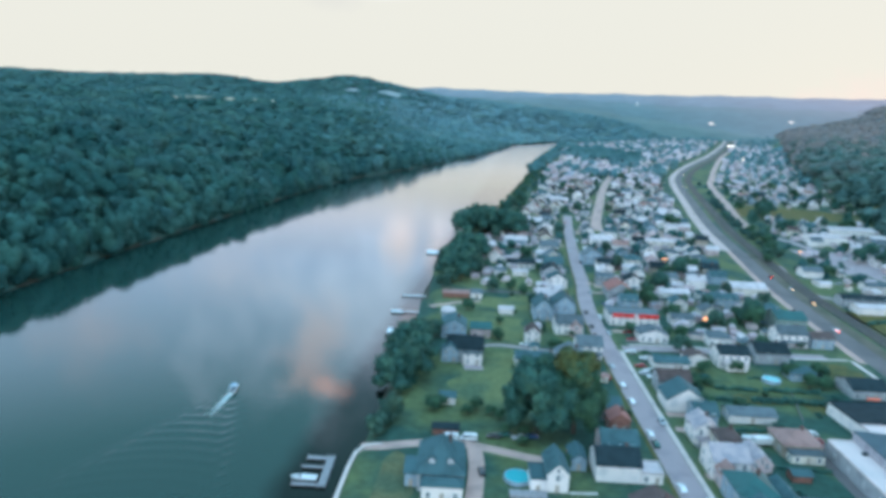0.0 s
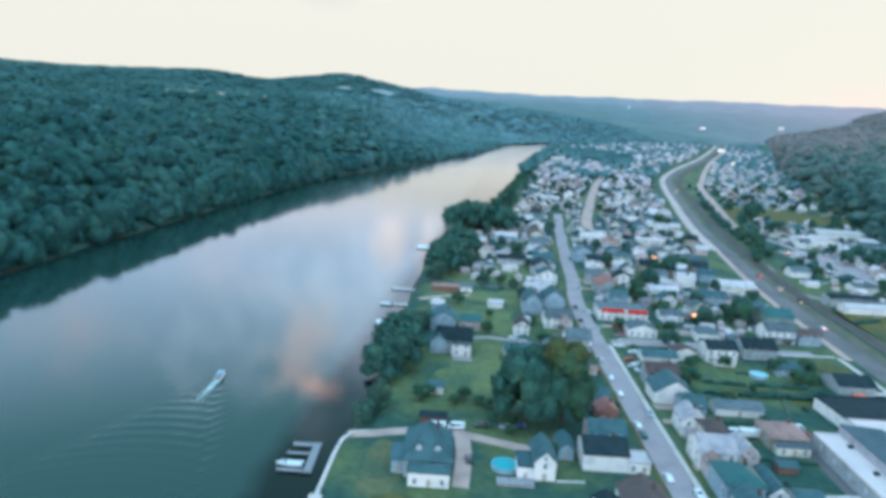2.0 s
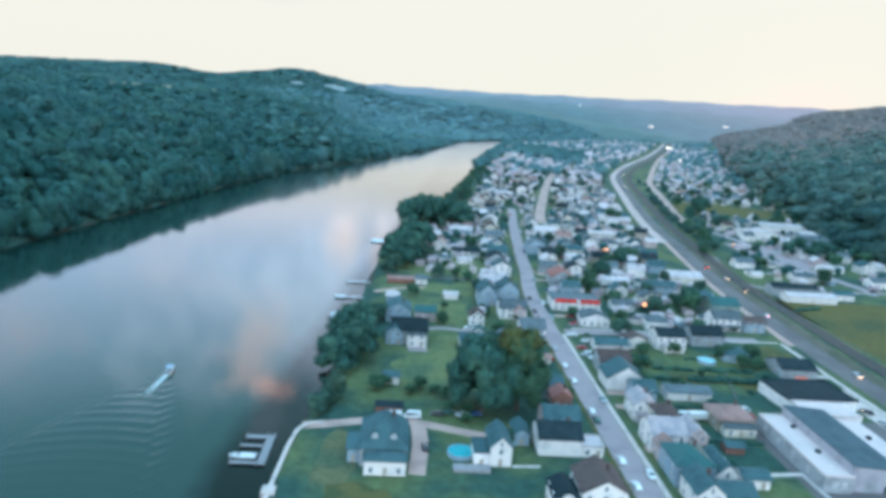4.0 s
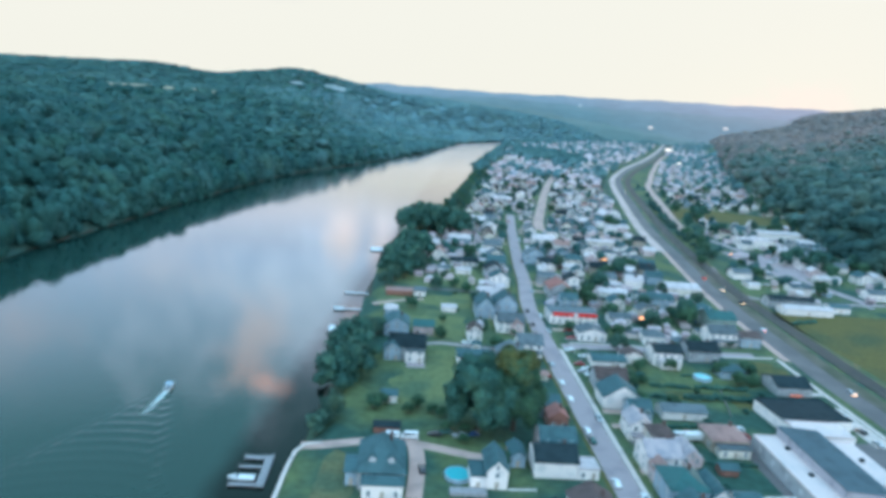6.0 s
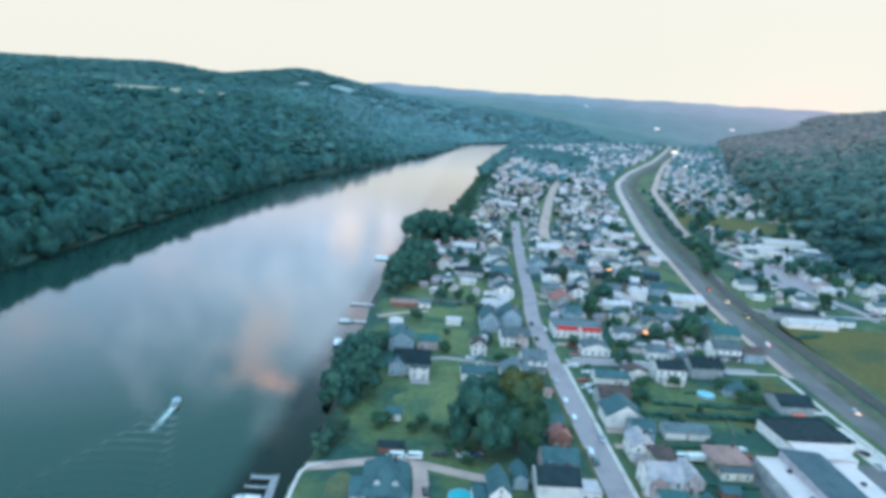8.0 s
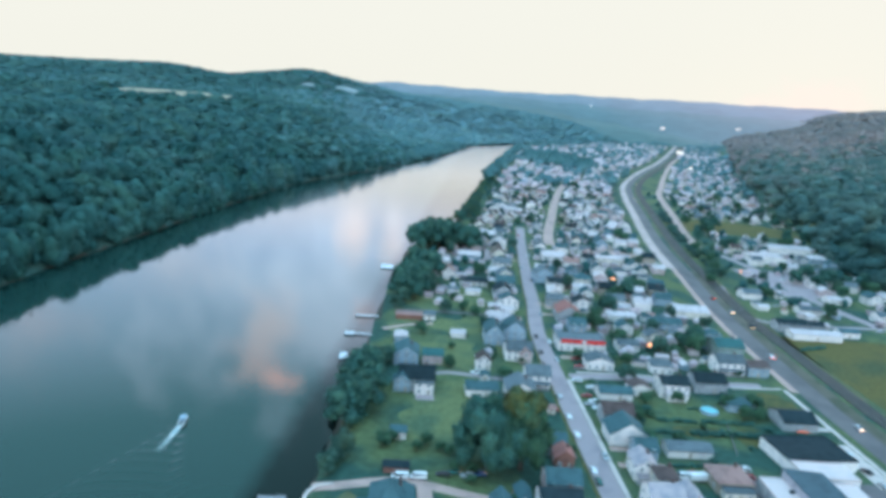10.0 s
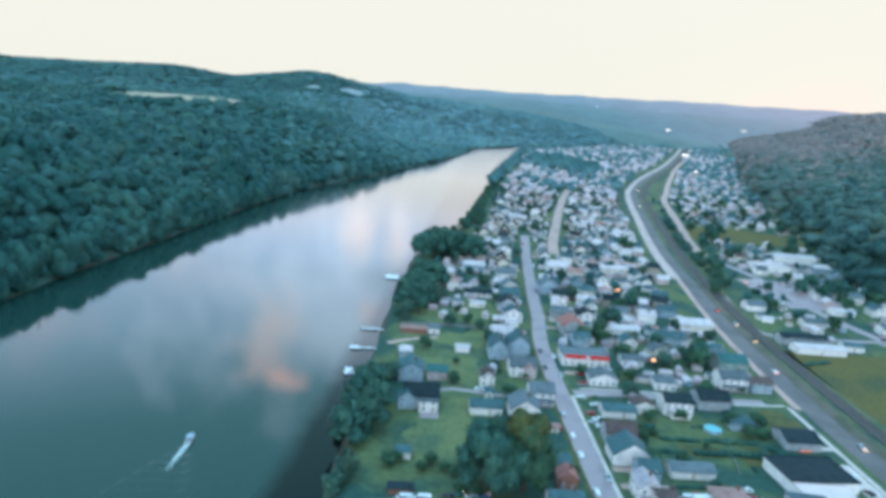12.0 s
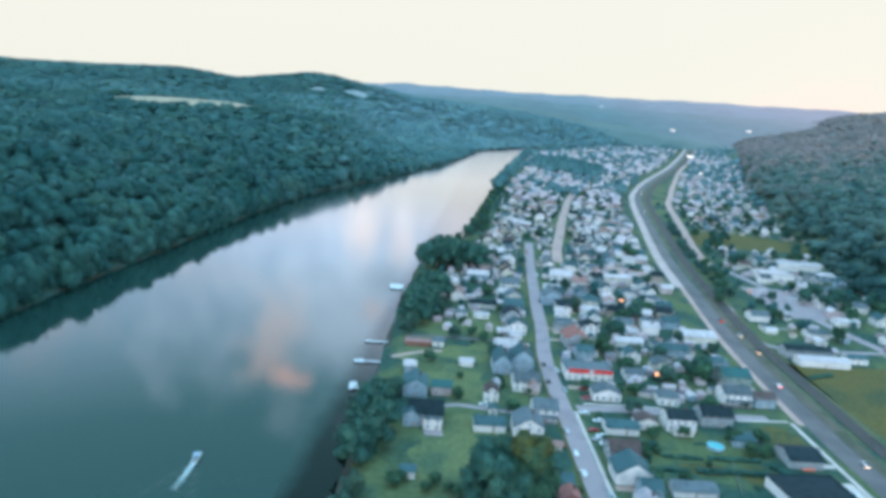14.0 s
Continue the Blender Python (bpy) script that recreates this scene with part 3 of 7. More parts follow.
ribbon("road_lane_dock", [(66, 286), (45, 277), (22, 281), (10, 276)], 3.0, 0.03, ASPHALT, "thin asphalt lane behind riverside houses", "lane")
ribbon("road_lane_bank", [(16, 345), (4, 341), (-10, 332)], 3.0, 0.03, GRAVEL, "gravel path down to a river dock", "path")
ribbon("road_drive", [(66, 363), (52, 363)], 5.0, 0.03, GRAVEL, "short gravel driveway", "driveway")
for y in (181, 210, 221, 308, 374):
    ribbon("road_drive", [(77.0, y), (94, y + 0.5)], 3.2, 0.03, GRAVEL, "short pale driveway off the main street", "driveway")
ROAD2 = [(121, 570), (128, 615), (143, 683), (176, 828), (213, 974), (262, 1130)]
ribbon("road_second_street", ROAD2, 9.5, 0.05, GRAVEL, "pale asphalt street between rows of houses")
ribbon("road_link", [(112, 640), (135, 640)], 7.0, 0.045, ASPHALT, SIDE)

HW = [(183, 60), (183.5, 240), (185, 282), (190, 351), (198, 417), (214, 512), (232, 620), (270, 790), (312, 970), (352, 1100), (440, 1310), (600, 1650), (820, 2163), (1080, 2800)]
TRACKS = [(203, 60), (203.5, 240), (206, 302), (211, 381), (215, 417), (230, 512), (249, 620), (287, 790), (329, 970), (370, 1100), (458, 1310), (618, 1650), (838, 2163), (1098, 2800)]
ribbon("road_highway", HW[:6], 10.4, 0.06, DARK_ASPHALT, "dark asphalt highway along the valley", "road", 1.6)
ribbon("road_highway", HW[5:], 10.0, 0.064, OLD_ASPHALT, "older weathered stretch of highway curving up the valley", "road", 1.8)
ribbon("road_shoulder", HW[2:6], 4.0, 0.05, GRAVEL, "pale shoulder beside the highway", "shoulder", -5.2)
ribbon("road_shoulder", HW[5:], 8.5, 0.05, DUST, "wide pale dusty shoulder beside the highway", "shoulder", -7.3)
ribbon("verge", HW[:6], 6.6, 0.045, CINDER, "strip of cinders and dry weeds between highway and railway", "verge", 10.2)
ribbon("verge", TRACKS[5:], 2.6, 0.045, CINDER, "thin strip of cinders beside the railway", "verge", -5.3)
ribbon("verge", TRACKS[:6], 3.0, 0.04, DRY_LAWN, "strip of dry grass beside the railway", "verge", 5.6)
ribbon("railway_bed", TRACKS, 7.6, 0.30, BALLAST, "grey stone railway bed beside the highway", "railway", thick=0.6)
for off in (-2.6, -1.1, 1.1, 2.6):
    ribbon("rail", TRACKS[:8], 0.12, 0.48, STEEL, "steel rail on a stone bed", "rail", off, thick=0.18)
ribbon("pavement", [(174.2, 140), (174.8, 232), (175.6, 284)], 1.9, 0.12, CONCRETE, "pale concrete path beside the highway", "pavement")
ribbon("pavement", [(173.6, 246.5), (161, 246)], 3.0, 0.10, CONCRETE, "pale concrete drive off the highway", "driveway")
ribbon("road_lot", [(168, 300), (171, 322), (172, 345)], 9.0, 0.06, GRAVEL, "pale gravel parking strip by the highway", "parking lot")
RR = [(216, 420), (233, 470), (252, 545), (266, 601), (280, 673), (308, 779), (334, 880), (363, 988), (402, 1090), (459, 1240), (596, 1580), (690, 1790)]
ribbon("road_valley", RR[3:], 9.0, 0.06, GRAVEL, "pale side road running beside the highway")
ribbon("road_valley", [(266, 601), (274, 586), (283, 541), (284, 487), (283, 454), (288, 416), (294, 391)], 8.0, 0.075, ASPHALT, "pale side road past low buildings")
ribbon("road_fork", [(227, 470), (217, 425), (214, 396), (229, 386), (266, 387), (294, 390), (345, 396), (372, 402)], 4.5, 0.05, ASPHALT, "side road turning off beside the railway")


def patch(name, centre, rx, ry, top, material, label, category, n=40, wobble=0.12, seed=1):
    """A patch of ground cover with an uneven edge, draped on the land."""
    v, f = [(centre[0], centre[1], height(*centre) + top)], []
    rings = 8
    for j in range(1, rings + 1):
        for i in range(n):
            a = 6.2832 * i / n
            w = 1 + wobble * (math.sin(3 * a + seed) + 0.6 * math.sin(7 * a + seed * 2))
            x, y = centre[0] + rx * w * math.cos(a) * j / rings, centre[1] + ry * w * math.sin(a) * j / rings
            v.append((x, y, height(x, y) + top))
    f = [(0, 1 + i, 1 + (i + 1) % n) for i in range(n)]
    for j in range(rings - 1):
        for i in range(n):
            a, b = 1 + j * n + i, 1 + j * n + (i + 1) % n
            f += [(a, a + n, b + n), (a, b + n, b)]
    return tagged(new(name, np_mesh(name, v, f, material, True)), label, category, kind="structure")


def slab(name, x0, x1, y0, y1, top, material, label, category):
    bm = bmesh.new()
    box(bm, x0, x1, y0, y1, -0.3, top)
    return tagged(new(name, bm_mesh(name, bm, material)), label, category, kind="structure")


ribbon("pavement", [(174.6, 285.4), (164, 284.2), (150, 283.2)], 1.3, 0.11, CONCRETE, "pale concrete path along a side lane", "pavement")
slab("parking_lot", 166.2, 173.2, 203, 234, 0.065, CONCRETE, "pale concrete pad beside the highway", "parking lot")
slab("patio", 7, 14.5, 251.5, 255.8, 0.06, ASPHALT, "grey paved patio before a house", "patio")
slab("meadow", 213, 388, 232, 362, 0.04, MEADOW, "flat yellow-green meadow beside the railway", "meadow")
patch("meadow", (362, 727), 84, 44, 0.03, MEADOW, "grassy park below the wooded hill", "meadow", seed=3)
STUBBLE = mat("pale_stubble", (0.26, 0.30, 0.30), 0.95, 0.15, 0.02, 0.2, other=(0.20, 0.27, 0.27), mix=0.5)
for cx, cy, rx, ry in ((-216, 2135, 34, 46), (-330, 2090, 22, 22)):
    patch("clearing", (cx, cy), rx, ry, 1.2, STUBBLE, "pale clearing in the far woods", "field", wobble=0.15, seed=4)
for (fx, fy, rx, ry), n in zip(FIELDS, (2, 5)):
    patch("hayfield", (fx, fy), rx * 0.93, ry * 0.93, 0.6, HAY, "pale yellow hayfield on a wooded hilltop", "field", wobble=0.06, seed=n)
patch("worn_grass", (-14.2, 169), 8.0, 15.5, 0.03, DRY_LAWN, "dry olive lawn behind the river wall", "grass", seed=5)
patch("worn_grass", (-6, 150), 9, 7, 0.055, SOIL, "dry worn patch on a lawn", "grass", seed=8)
for cx, cy, rx, ry, n in ((20, 240, 20, 21, 21), (27, 262, 15, 9, 22), (22, 305, 18, 20, 23), (34, 342, 18, 17, 24), (14, 384, 18, 14, 25), (40, 398, 14, 22, 26), (0, 345, 9, 14, 27), (52, 325, 6, 20, 28)):
    patch("lawn", (cx, cy), rx, ry, 0.01 + 0.0025 * (n - 21), LAWN, "bright yellow-green lawn behind riverside houses", "lawn", wobble=0.2, seed=n)
patch("worn_grass", (55, 224), 6, 9, 0.035, SOIL, "dry yellowing patch beneath large trees", "grass", seed=6)
patch("worn_grass", (118, 238), 11, 5, 0.035, SOIL, "dry yellowing garden patch", "grass", seed=7)
patch("worn_grass", (139, 235), 9, 8, 0.047, SOIL, "dry yellowing patch of open lawn", "grass", seed=9)
patch("worn_grass", (163, 270), 9, 9, 0.035, SOIL, "dry yellowing lawn beside the highway", "grass", seed=10)
slab("parking_lot", 262, 312, 452, 530, 0.05, ASPHALT, "grey parking lot by low buildings", "parking lot")
slab("parking_lot", 146, 190, 508, 570, 0.05, GRAVEL, "pale parking lot in town", "parking lot")
slab("parking_lot", 116, 172, 120, 206, 0.05, DARK_ASPHALT, "dark asphalt yard round a large hall", "parking lot")

# ---- woods ----
bm = bmesh.new()
bmesh.ops.create_icosphere(bm, subdivisions=2, radius=1)
ICO_V = np.array([v.co[:] for v in bm.verts])
ICO_F = np.array([[v.index for v in f.verts] for f in bm.faces])
bm.free()
bm = bmesh.new()
bmesh.ops.create_icosphere(bm, subdivisions=1, radius=1)
SMALL_V = np.array([v.co[:] for v in bm.verts])
SMALL_F = np.array([[v.index for v in f.verts] for f in bm.faces])
bm.free()
RNG = np.random.default_rng(7)


def crown_shape(rng, lobes, tufts, size=0.16, ball=(ICO_V, ICO_F), core=0.34, spread=1.0, rugged=0.22, fluff=(0.9, 1.22)):
    """A leafy crown about 1 wide and 1 high: uneven lobes with tufts of leaves round them."""
    V, F, n = [], [], 0
    for k in range(lobes):
        a = rng.uniform(0, 6.28)
        low = rng.uniform(0, 1)
        rad = 0.0 if k == 0 else rng.uniform(0.18, 0.32) * spread * (1.1 - 0.5 * low)
        c = np.array([math.cos(a) * rad, math.sin(a) * rad, 0.5 - 0.18 * spread + 0.42 * low * (0.5 + 0.5 * spread) if k else 0.5])
        r = rng.uniform(0.5, 0.8) * core if k else core
        bv = ball[0] * (r * (1 + rng.uniform(-rugged, rugged, (len(ball[0]), 1)))) * np.array([1, 1, 0.9]) + c
        V.append(bv)
        F.append(ball[1] + n)
        n += len(bv)
        if tufts:
            d = rng.normal(size=(tufts, 3))
            d[:, 2] = d[:, 2] * 0.8 + 0.25
            d /= np.linalg.norm(d, axis=1)[:, None]
            p = c + d * r * rng.uniform(*fluff, (tufts, 1)) * np.array([1, 1, 0.9])
            u = np.cross(d, rng.normal(size=(tufts, 3)))
            u /= np.linalg.norm(u, axis=1)[:, None]
            w = np.cross(d, u) + d * rng.uniform(-0.7, 0.7, (tufts, 1))
            s = size * rng.uniform(0.5, 1.1, (tufts, 1))
            tri = np.stack([p - u * s * 0.6 - w * s * 0.3, p + u * s * 0.6 - w * s * 0.3, p + w * s * 0.7 + d * s * 0.2], 1).reshape(-1, 3)
            V.append(tri)
            F.append(np.arange(3 * tufts).reshape(-1, 3) + n)
            n += 3 * tufts
    return np.concatenate(V), np.concatenate(F)


def jitter_grid(x0, x1, y0, y1, step, rng):
    X, Y = np.meshgrid(np.arange(x0, x1, step), np.arange(y0, y1, step))
    return X.ravel() + rng.uniform(-0.45, 0.45, X.size) * step, Y.ravel() + rng.uniform(-0.45, 0.45, X.size) * step


def woods(name, x, y, shapes, wide, high, sink, label, material, spread=(0.7, 1.4)):
    """Many trees as one mesh, each tree in one of the leaf colours given."""
    z, tall = terrain(x, y), np.broadcast_to(high, len(x))
    leaves = material if isinstance(material, list) else [material]
    V, F, M, n = [], [], [], 0
    for i in range(len(x)):
        sv, sf = shapes[RNG.integers(len(shapes))]
        k = RNG.uniform(*spread)
        a, w, h = RNG.uniform(0, 6.28), wide * k, tall[i] * (0.35 + 0.65 * k) * RNG.uniform(0.85, 1.15)
        c, s = math.cos(a) * w, math.sin(a) * w
        V.append(np.stack([sv[:, 0] * c - sv[:, 1] * s + x[i], sv[:, 0] * s + sv[:, 1] * c + y[i], sv[:, 2] * h + z[i] - sink], -1))
        F.append(sf + n)
        M.append(np.full(len(sf), RNG.integers(len(leaves))))
        n += len(sv)
    ob = new(name, np_mesh(name, np.concatenate(V), np.concatenate(F), leaves, True, np.concatenate(M)))
    return tagged(ob, label, "woods", kind="stuff")


def in_hayfield(x, y):
    return sum((((x - fx) / rx) ** 2 + ((y - fy) / ry) ** 2 < 0.80).astype(int) for fx, fy, rx, ry in FIELDS) > 0


NEAR_CROWNS = [crown_shape(RNG, 6, 64, 0.075, (SMALL_V, SMALL_F), core=0.35, spread=1.1, rugged=0.24, fluff=(0.85, 1.45)) for _ in range(10)]
FAR_CROWNS = [crown_shape(RNG, 3, 20, 0.13, (SMALL_V, SMALL_F), core=0.37, rugged=0.22, fluff=(0.88, 1.42)) for _ in range(10)]


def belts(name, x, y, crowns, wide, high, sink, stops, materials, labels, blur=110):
    """Woods whose leaf colours shift gradually with distance, painting haze along the valley."""
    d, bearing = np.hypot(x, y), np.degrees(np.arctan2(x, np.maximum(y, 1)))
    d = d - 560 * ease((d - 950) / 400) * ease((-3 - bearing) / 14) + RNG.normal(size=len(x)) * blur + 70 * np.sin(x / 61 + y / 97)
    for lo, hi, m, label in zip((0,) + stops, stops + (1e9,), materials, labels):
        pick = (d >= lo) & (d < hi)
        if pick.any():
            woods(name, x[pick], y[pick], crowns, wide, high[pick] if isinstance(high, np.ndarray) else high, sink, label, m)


x, y = jitter_grid(-760, 60, 120, 1000, 11.0, RNG)
s = along(BANK_L, y) - x
ok = (s > 1) & (s < 420) & (x > -0.80 * y - 30) & ~in_hayfield(x, y)
ok &= np.hypot(x, y) < 900
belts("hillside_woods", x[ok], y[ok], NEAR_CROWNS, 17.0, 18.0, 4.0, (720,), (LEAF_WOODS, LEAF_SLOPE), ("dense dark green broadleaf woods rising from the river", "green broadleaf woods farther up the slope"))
x, y = jitter_grid(-1500, 900, 300, 2700, 13.0, RNG)
s = along(BANK_L, y) - x
d = np.hypot(x, y)
ok = (s > 3) & (s < 1150) & (x > -0.80 * y - 30) & (d < 2000) & ~in_hayfield(x, y) & ((d > 895) | (s >= 415))
near = ok & (d < 1400)
belts("hilltop_woods", x[near], y[near], FAR_CROWNS, 22.0, 15.0, 2.5, (760, 1180), (LEAF_WOODS, LEAF_SLOPE, LEAF_HAZE), ("dark green woods on the hillside", "green woods over the hill", "blue-green woods covering the far hills"))
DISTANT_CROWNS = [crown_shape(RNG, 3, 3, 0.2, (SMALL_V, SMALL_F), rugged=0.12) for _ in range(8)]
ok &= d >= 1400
belts("hilltop_woods", x[ok], y[ok], DISTANT_CROWNS, 29.0, 9.0, 1.8, (1250, 1700), (LEAF_UPLAND, LEAF_HAZE, LEAF_FAR_HAZE), ("blue-green woods along the hill crest", "blue-green woods covering the far hills", "pale blue-green woods on the farthest hilltops"))
tall = ok & (x < -0.1 * y) & (RNG.uniform(0, 1, len(x)) < 0.16)
woods("crest_trees", x[tall], y[tall], FAR_CROWNS, 17.0, 16.0, 2.0, "taller trees standing out along the hill crest", LEAF_UPLAND)
x, y = jitter_grid(350, 1700, 380, 2300, 14.5, RNG)
q, d = x - along(TOE, y), np.hypot(x, y)
near = (q > -12) & (d < 950) & (x < 0.90 * y + 60)
ok = (q > 0) & (q < 620) & (d >= 950) & (x < 0.90 * y + 60)
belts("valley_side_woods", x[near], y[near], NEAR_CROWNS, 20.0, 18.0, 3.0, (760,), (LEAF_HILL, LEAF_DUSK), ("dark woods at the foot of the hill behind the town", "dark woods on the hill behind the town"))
belts("valley_side_woods", x[ok], y[ok], FAR_CROWNS, 23.5, 16.0, 2.5, (830, 1180, 1600), (LEAF_HILL, LEAF_DUSK, LEAF_BROWN_HAZE, LEAF_WARM_HAZE), ("dark woods on the hill behind the town", "dull green woods farther along the hill", "woods with brown-green haze in their leaf colour", "woods at the far end of the hill, warm haze in their colour"), 230)
x, y = jitter_grid(700, 2900, 1300, 4300, 27.0, RNG)
q, d = x - along(TOE, y), np.hypot(x, y)
ok = (q > 0) & ((y >= 2300) | (q >= 620)) & (x < 0.86 * y) & (d < 4600)
hill_x, hill_y = x[ok], y[ok]
x, y = jitter_grid(-2400, 1600, 900, 3700, 29.0, RNG)
s, d = along(BANK_L, y) - x, np.hypot(x, y)
left_far = (s > 5) & (d < 3250) & ((d >= 1990) | (s >= 1140)) & (x > -0.80 * y - 30) & (((x + 216) / 42) ** 2 + ((y - 2128) / 58) ** 2 > 1) & (((x + 330) / 28) ** 2 + ((y - 2086) / 30) ** 2 > 1)
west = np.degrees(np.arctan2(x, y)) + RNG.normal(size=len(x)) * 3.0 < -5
for pick, leaves, label in ((left_far & west, LEAF_UPLAND, "blue-green woods along the hill crest"), (left_far & ~west, LEAF_FAR_HAZE, "pale blue-green woods rolling over the far hills")):
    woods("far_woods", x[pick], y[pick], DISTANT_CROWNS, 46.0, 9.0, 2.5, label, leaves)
woods("far_hill_woods", hill_x, hill_y, DISTANT_CROWNS, 44.0, 13.0, 3.5, "summit woods beyond the town, warm haze in their colour", LEAF_WARM_HAZE)
y = np.arange(760, 1700, 7.0)
x = along(BANK_L, y) - 3 - RNG.uniform(0, 10, len(y))
belts("bank_woods", x, y, NEAR_CROWNS, 15.0, np.where(y < 1070, 24.0, 14.0), 4.0, (1180,), (LEAF_SLOPE, LEAF_HAZE), ("dark trees lining the far river bank",) * 2)
y = np.arange(150, 780, 6.0)
x = along(BANK_L, y) - 2 - RNG.uniform(0, 7, len(y))
belts("bank_woods", x, y, NEAR_CROWNS, 14.5, 24.0, 4.0, (760, 1180), (LEAF_WOODS, LEAF_SLOPE, LEAF_HAZE), ("tall dark trees standing along the far river bank",) * 3)

# ---- houses ----
BUILT = []


def window_mesh(w, h):
    bm = bmesh.new()
    t = 0.12
    for x0, x1, z0, z1 in ((-w / 2 - t, w / 2 + t, h / 2, h / 2 + t), (-w / 2 - t, w / 2 + t, -h / 2 - t, -h / 2), (-w / 2 - t, -w / 2, -h / 2, h / 2), (w / 2, w / 2 + t, -h / 2, h / 2), (-w / 2, w / 2, -0.04, 0.04)):
        box(bm, x0, x1, -0.09, 0.05, z0, z1)
    return bm_mesh("window", bm, TRIM)


def pane_mesh(w, h):
    bm = bmesh.new()
    box(bm, -w / 2, w / 2, -0.03, 0.04, -h / 2, h / 2)
    return bm_mesh("pane", bm, GLASS)


WINDOW, PANE = window_mesh(1.0, 1.5), pane_mesh(1.0, 1.5)
bm = bmesh.new()
box(bm, -0.55, 0.55, -0.07, 0.05, 0.0, 2.15)
box(bm, -0.42, 0.42, -0.10, -0.05, 1.2, 1.95)
DOOR = bm_mesh("door", bm, WALLS["tan"])
bm = bmesh.new()
box(bm, -0.38, 0.38, -0.38, 0.38, -2.0, 1.0)
box(bm, -0.46, 0.46, -0.46, 0.46, 1.0, 1.2)
box(bm, -0.18, 0.18, -0.18, 0.18, 1.2, 1.5)
CHIMNEY = bm_mesh("chimney", bm, mat("sooty_brick", (0.13, 0.085, 0.078), 0.9, 0.2, 0.5, 8.0))


def roof_bmesh(w, d, eave, rise, kind, over=0.45, thick=0.22):
    bm = bmesh.new()
    if kind in ("x", "y"):
        across, long = (w, d) if kind == "y" else (d, w)
        a, slope = across / 2 + over, rise / (across / 2)
        low = eave - over * slope
        profile = [(-a, low), (0, eave + rise), (a, low), (a, low + thick), (0, eave + rise + thick * 1.2), (-a, low + thick)]
        prism(bm, profile, -long / 2 - over, long / 2 + over, swap=kind == "x")
    elif kind == "hip":
        a, b = w / 2 + over, d / 2 + over
        run = max(abs(a - b), 0.01)
        ends = ((-run, 0), (run, 0)) if a > b else ((0, -run), (0, run))
        base = [bm.verts.new((sx * a, sy * b, eave - 0.1)) for sx, sy in ((-1, -1), (1, -1), (1, 1), (-1, 1))]
        rim = [bm.verts.new((sx * a, sy * b, eave + 0.12)) for sx, sy in ((-1, -1), (1, -1), (1, 1), (-1, 1))]
        top = [bm.verts.new((x, y, eave + rise)) for x, y in ends]
        bm.faces.new(list(reversed(base)))
        for i in range(4):
            bm.faces.new((base[i], base[(i + 1) % 4], rim[(i + 1) % 4], rim[i]))
        if a > b:
            for f in ((rim[0], rim[1], top[1], top[0]), (rim[1], rim[2], top[1]), (rim[2], rim[3], top[0], top[1]), (rim[3], rim[0], top[0])):
                bm.faces.new(f)
        else:
            for f in ((rim[0], rim[1], top[0]), (rim[1], rim[2], top[1], top[0]), (rim[2], rim[3], top[1]), (rim[3], rim[0], top[0], top[1])):
                bm.faces.new(f)
    else:
        box(bm, -w / 2 - 0.2, w / 2 + 0.2, -d / 2 - 0.2, d / 2 + 0.2, eave, eave + 0.25)
        for x0, x1, y0, y1 in ((-w / 2 - 0.2, w / 2 + 0.2, -d / 2 - 0.2, -d / 2 + 0.1), (-w / 2 - 0.2, w / 2 + 0.2, d / 2 - 0.1, d / 2 + 0.2), (-w / 2 - 0.2, -w / 2 + 0.1, -d / 2 + 0.1, d / 2 - 0.1), (w / 2 - 0.1, w / 2 + 0.2, -d / 2 + 0.1, d / 2 - 0.1)):
            box(bm, x0, x1, y0, y1, eave + 0.25, eave + 0.55)
    return bm


def wall_bmesh(w, d, eave, rise, kind):
    bm = bmesh.new()
    if kind in ("x", "y"):
        across, long = (w, d) if kind == "y" else (d, w)
        prism(bm, [(-across / 2, -0.4), (across / 2, -0.4), (across / 2, eave), (0, eave + rise), (-across / 2, eave)], -long / 2, long / 2, swap=kind == "x")
    else:
        box(bm, -w / 2, w / 2, -d / 2, d / 2, -0.4, eave)
    return bm


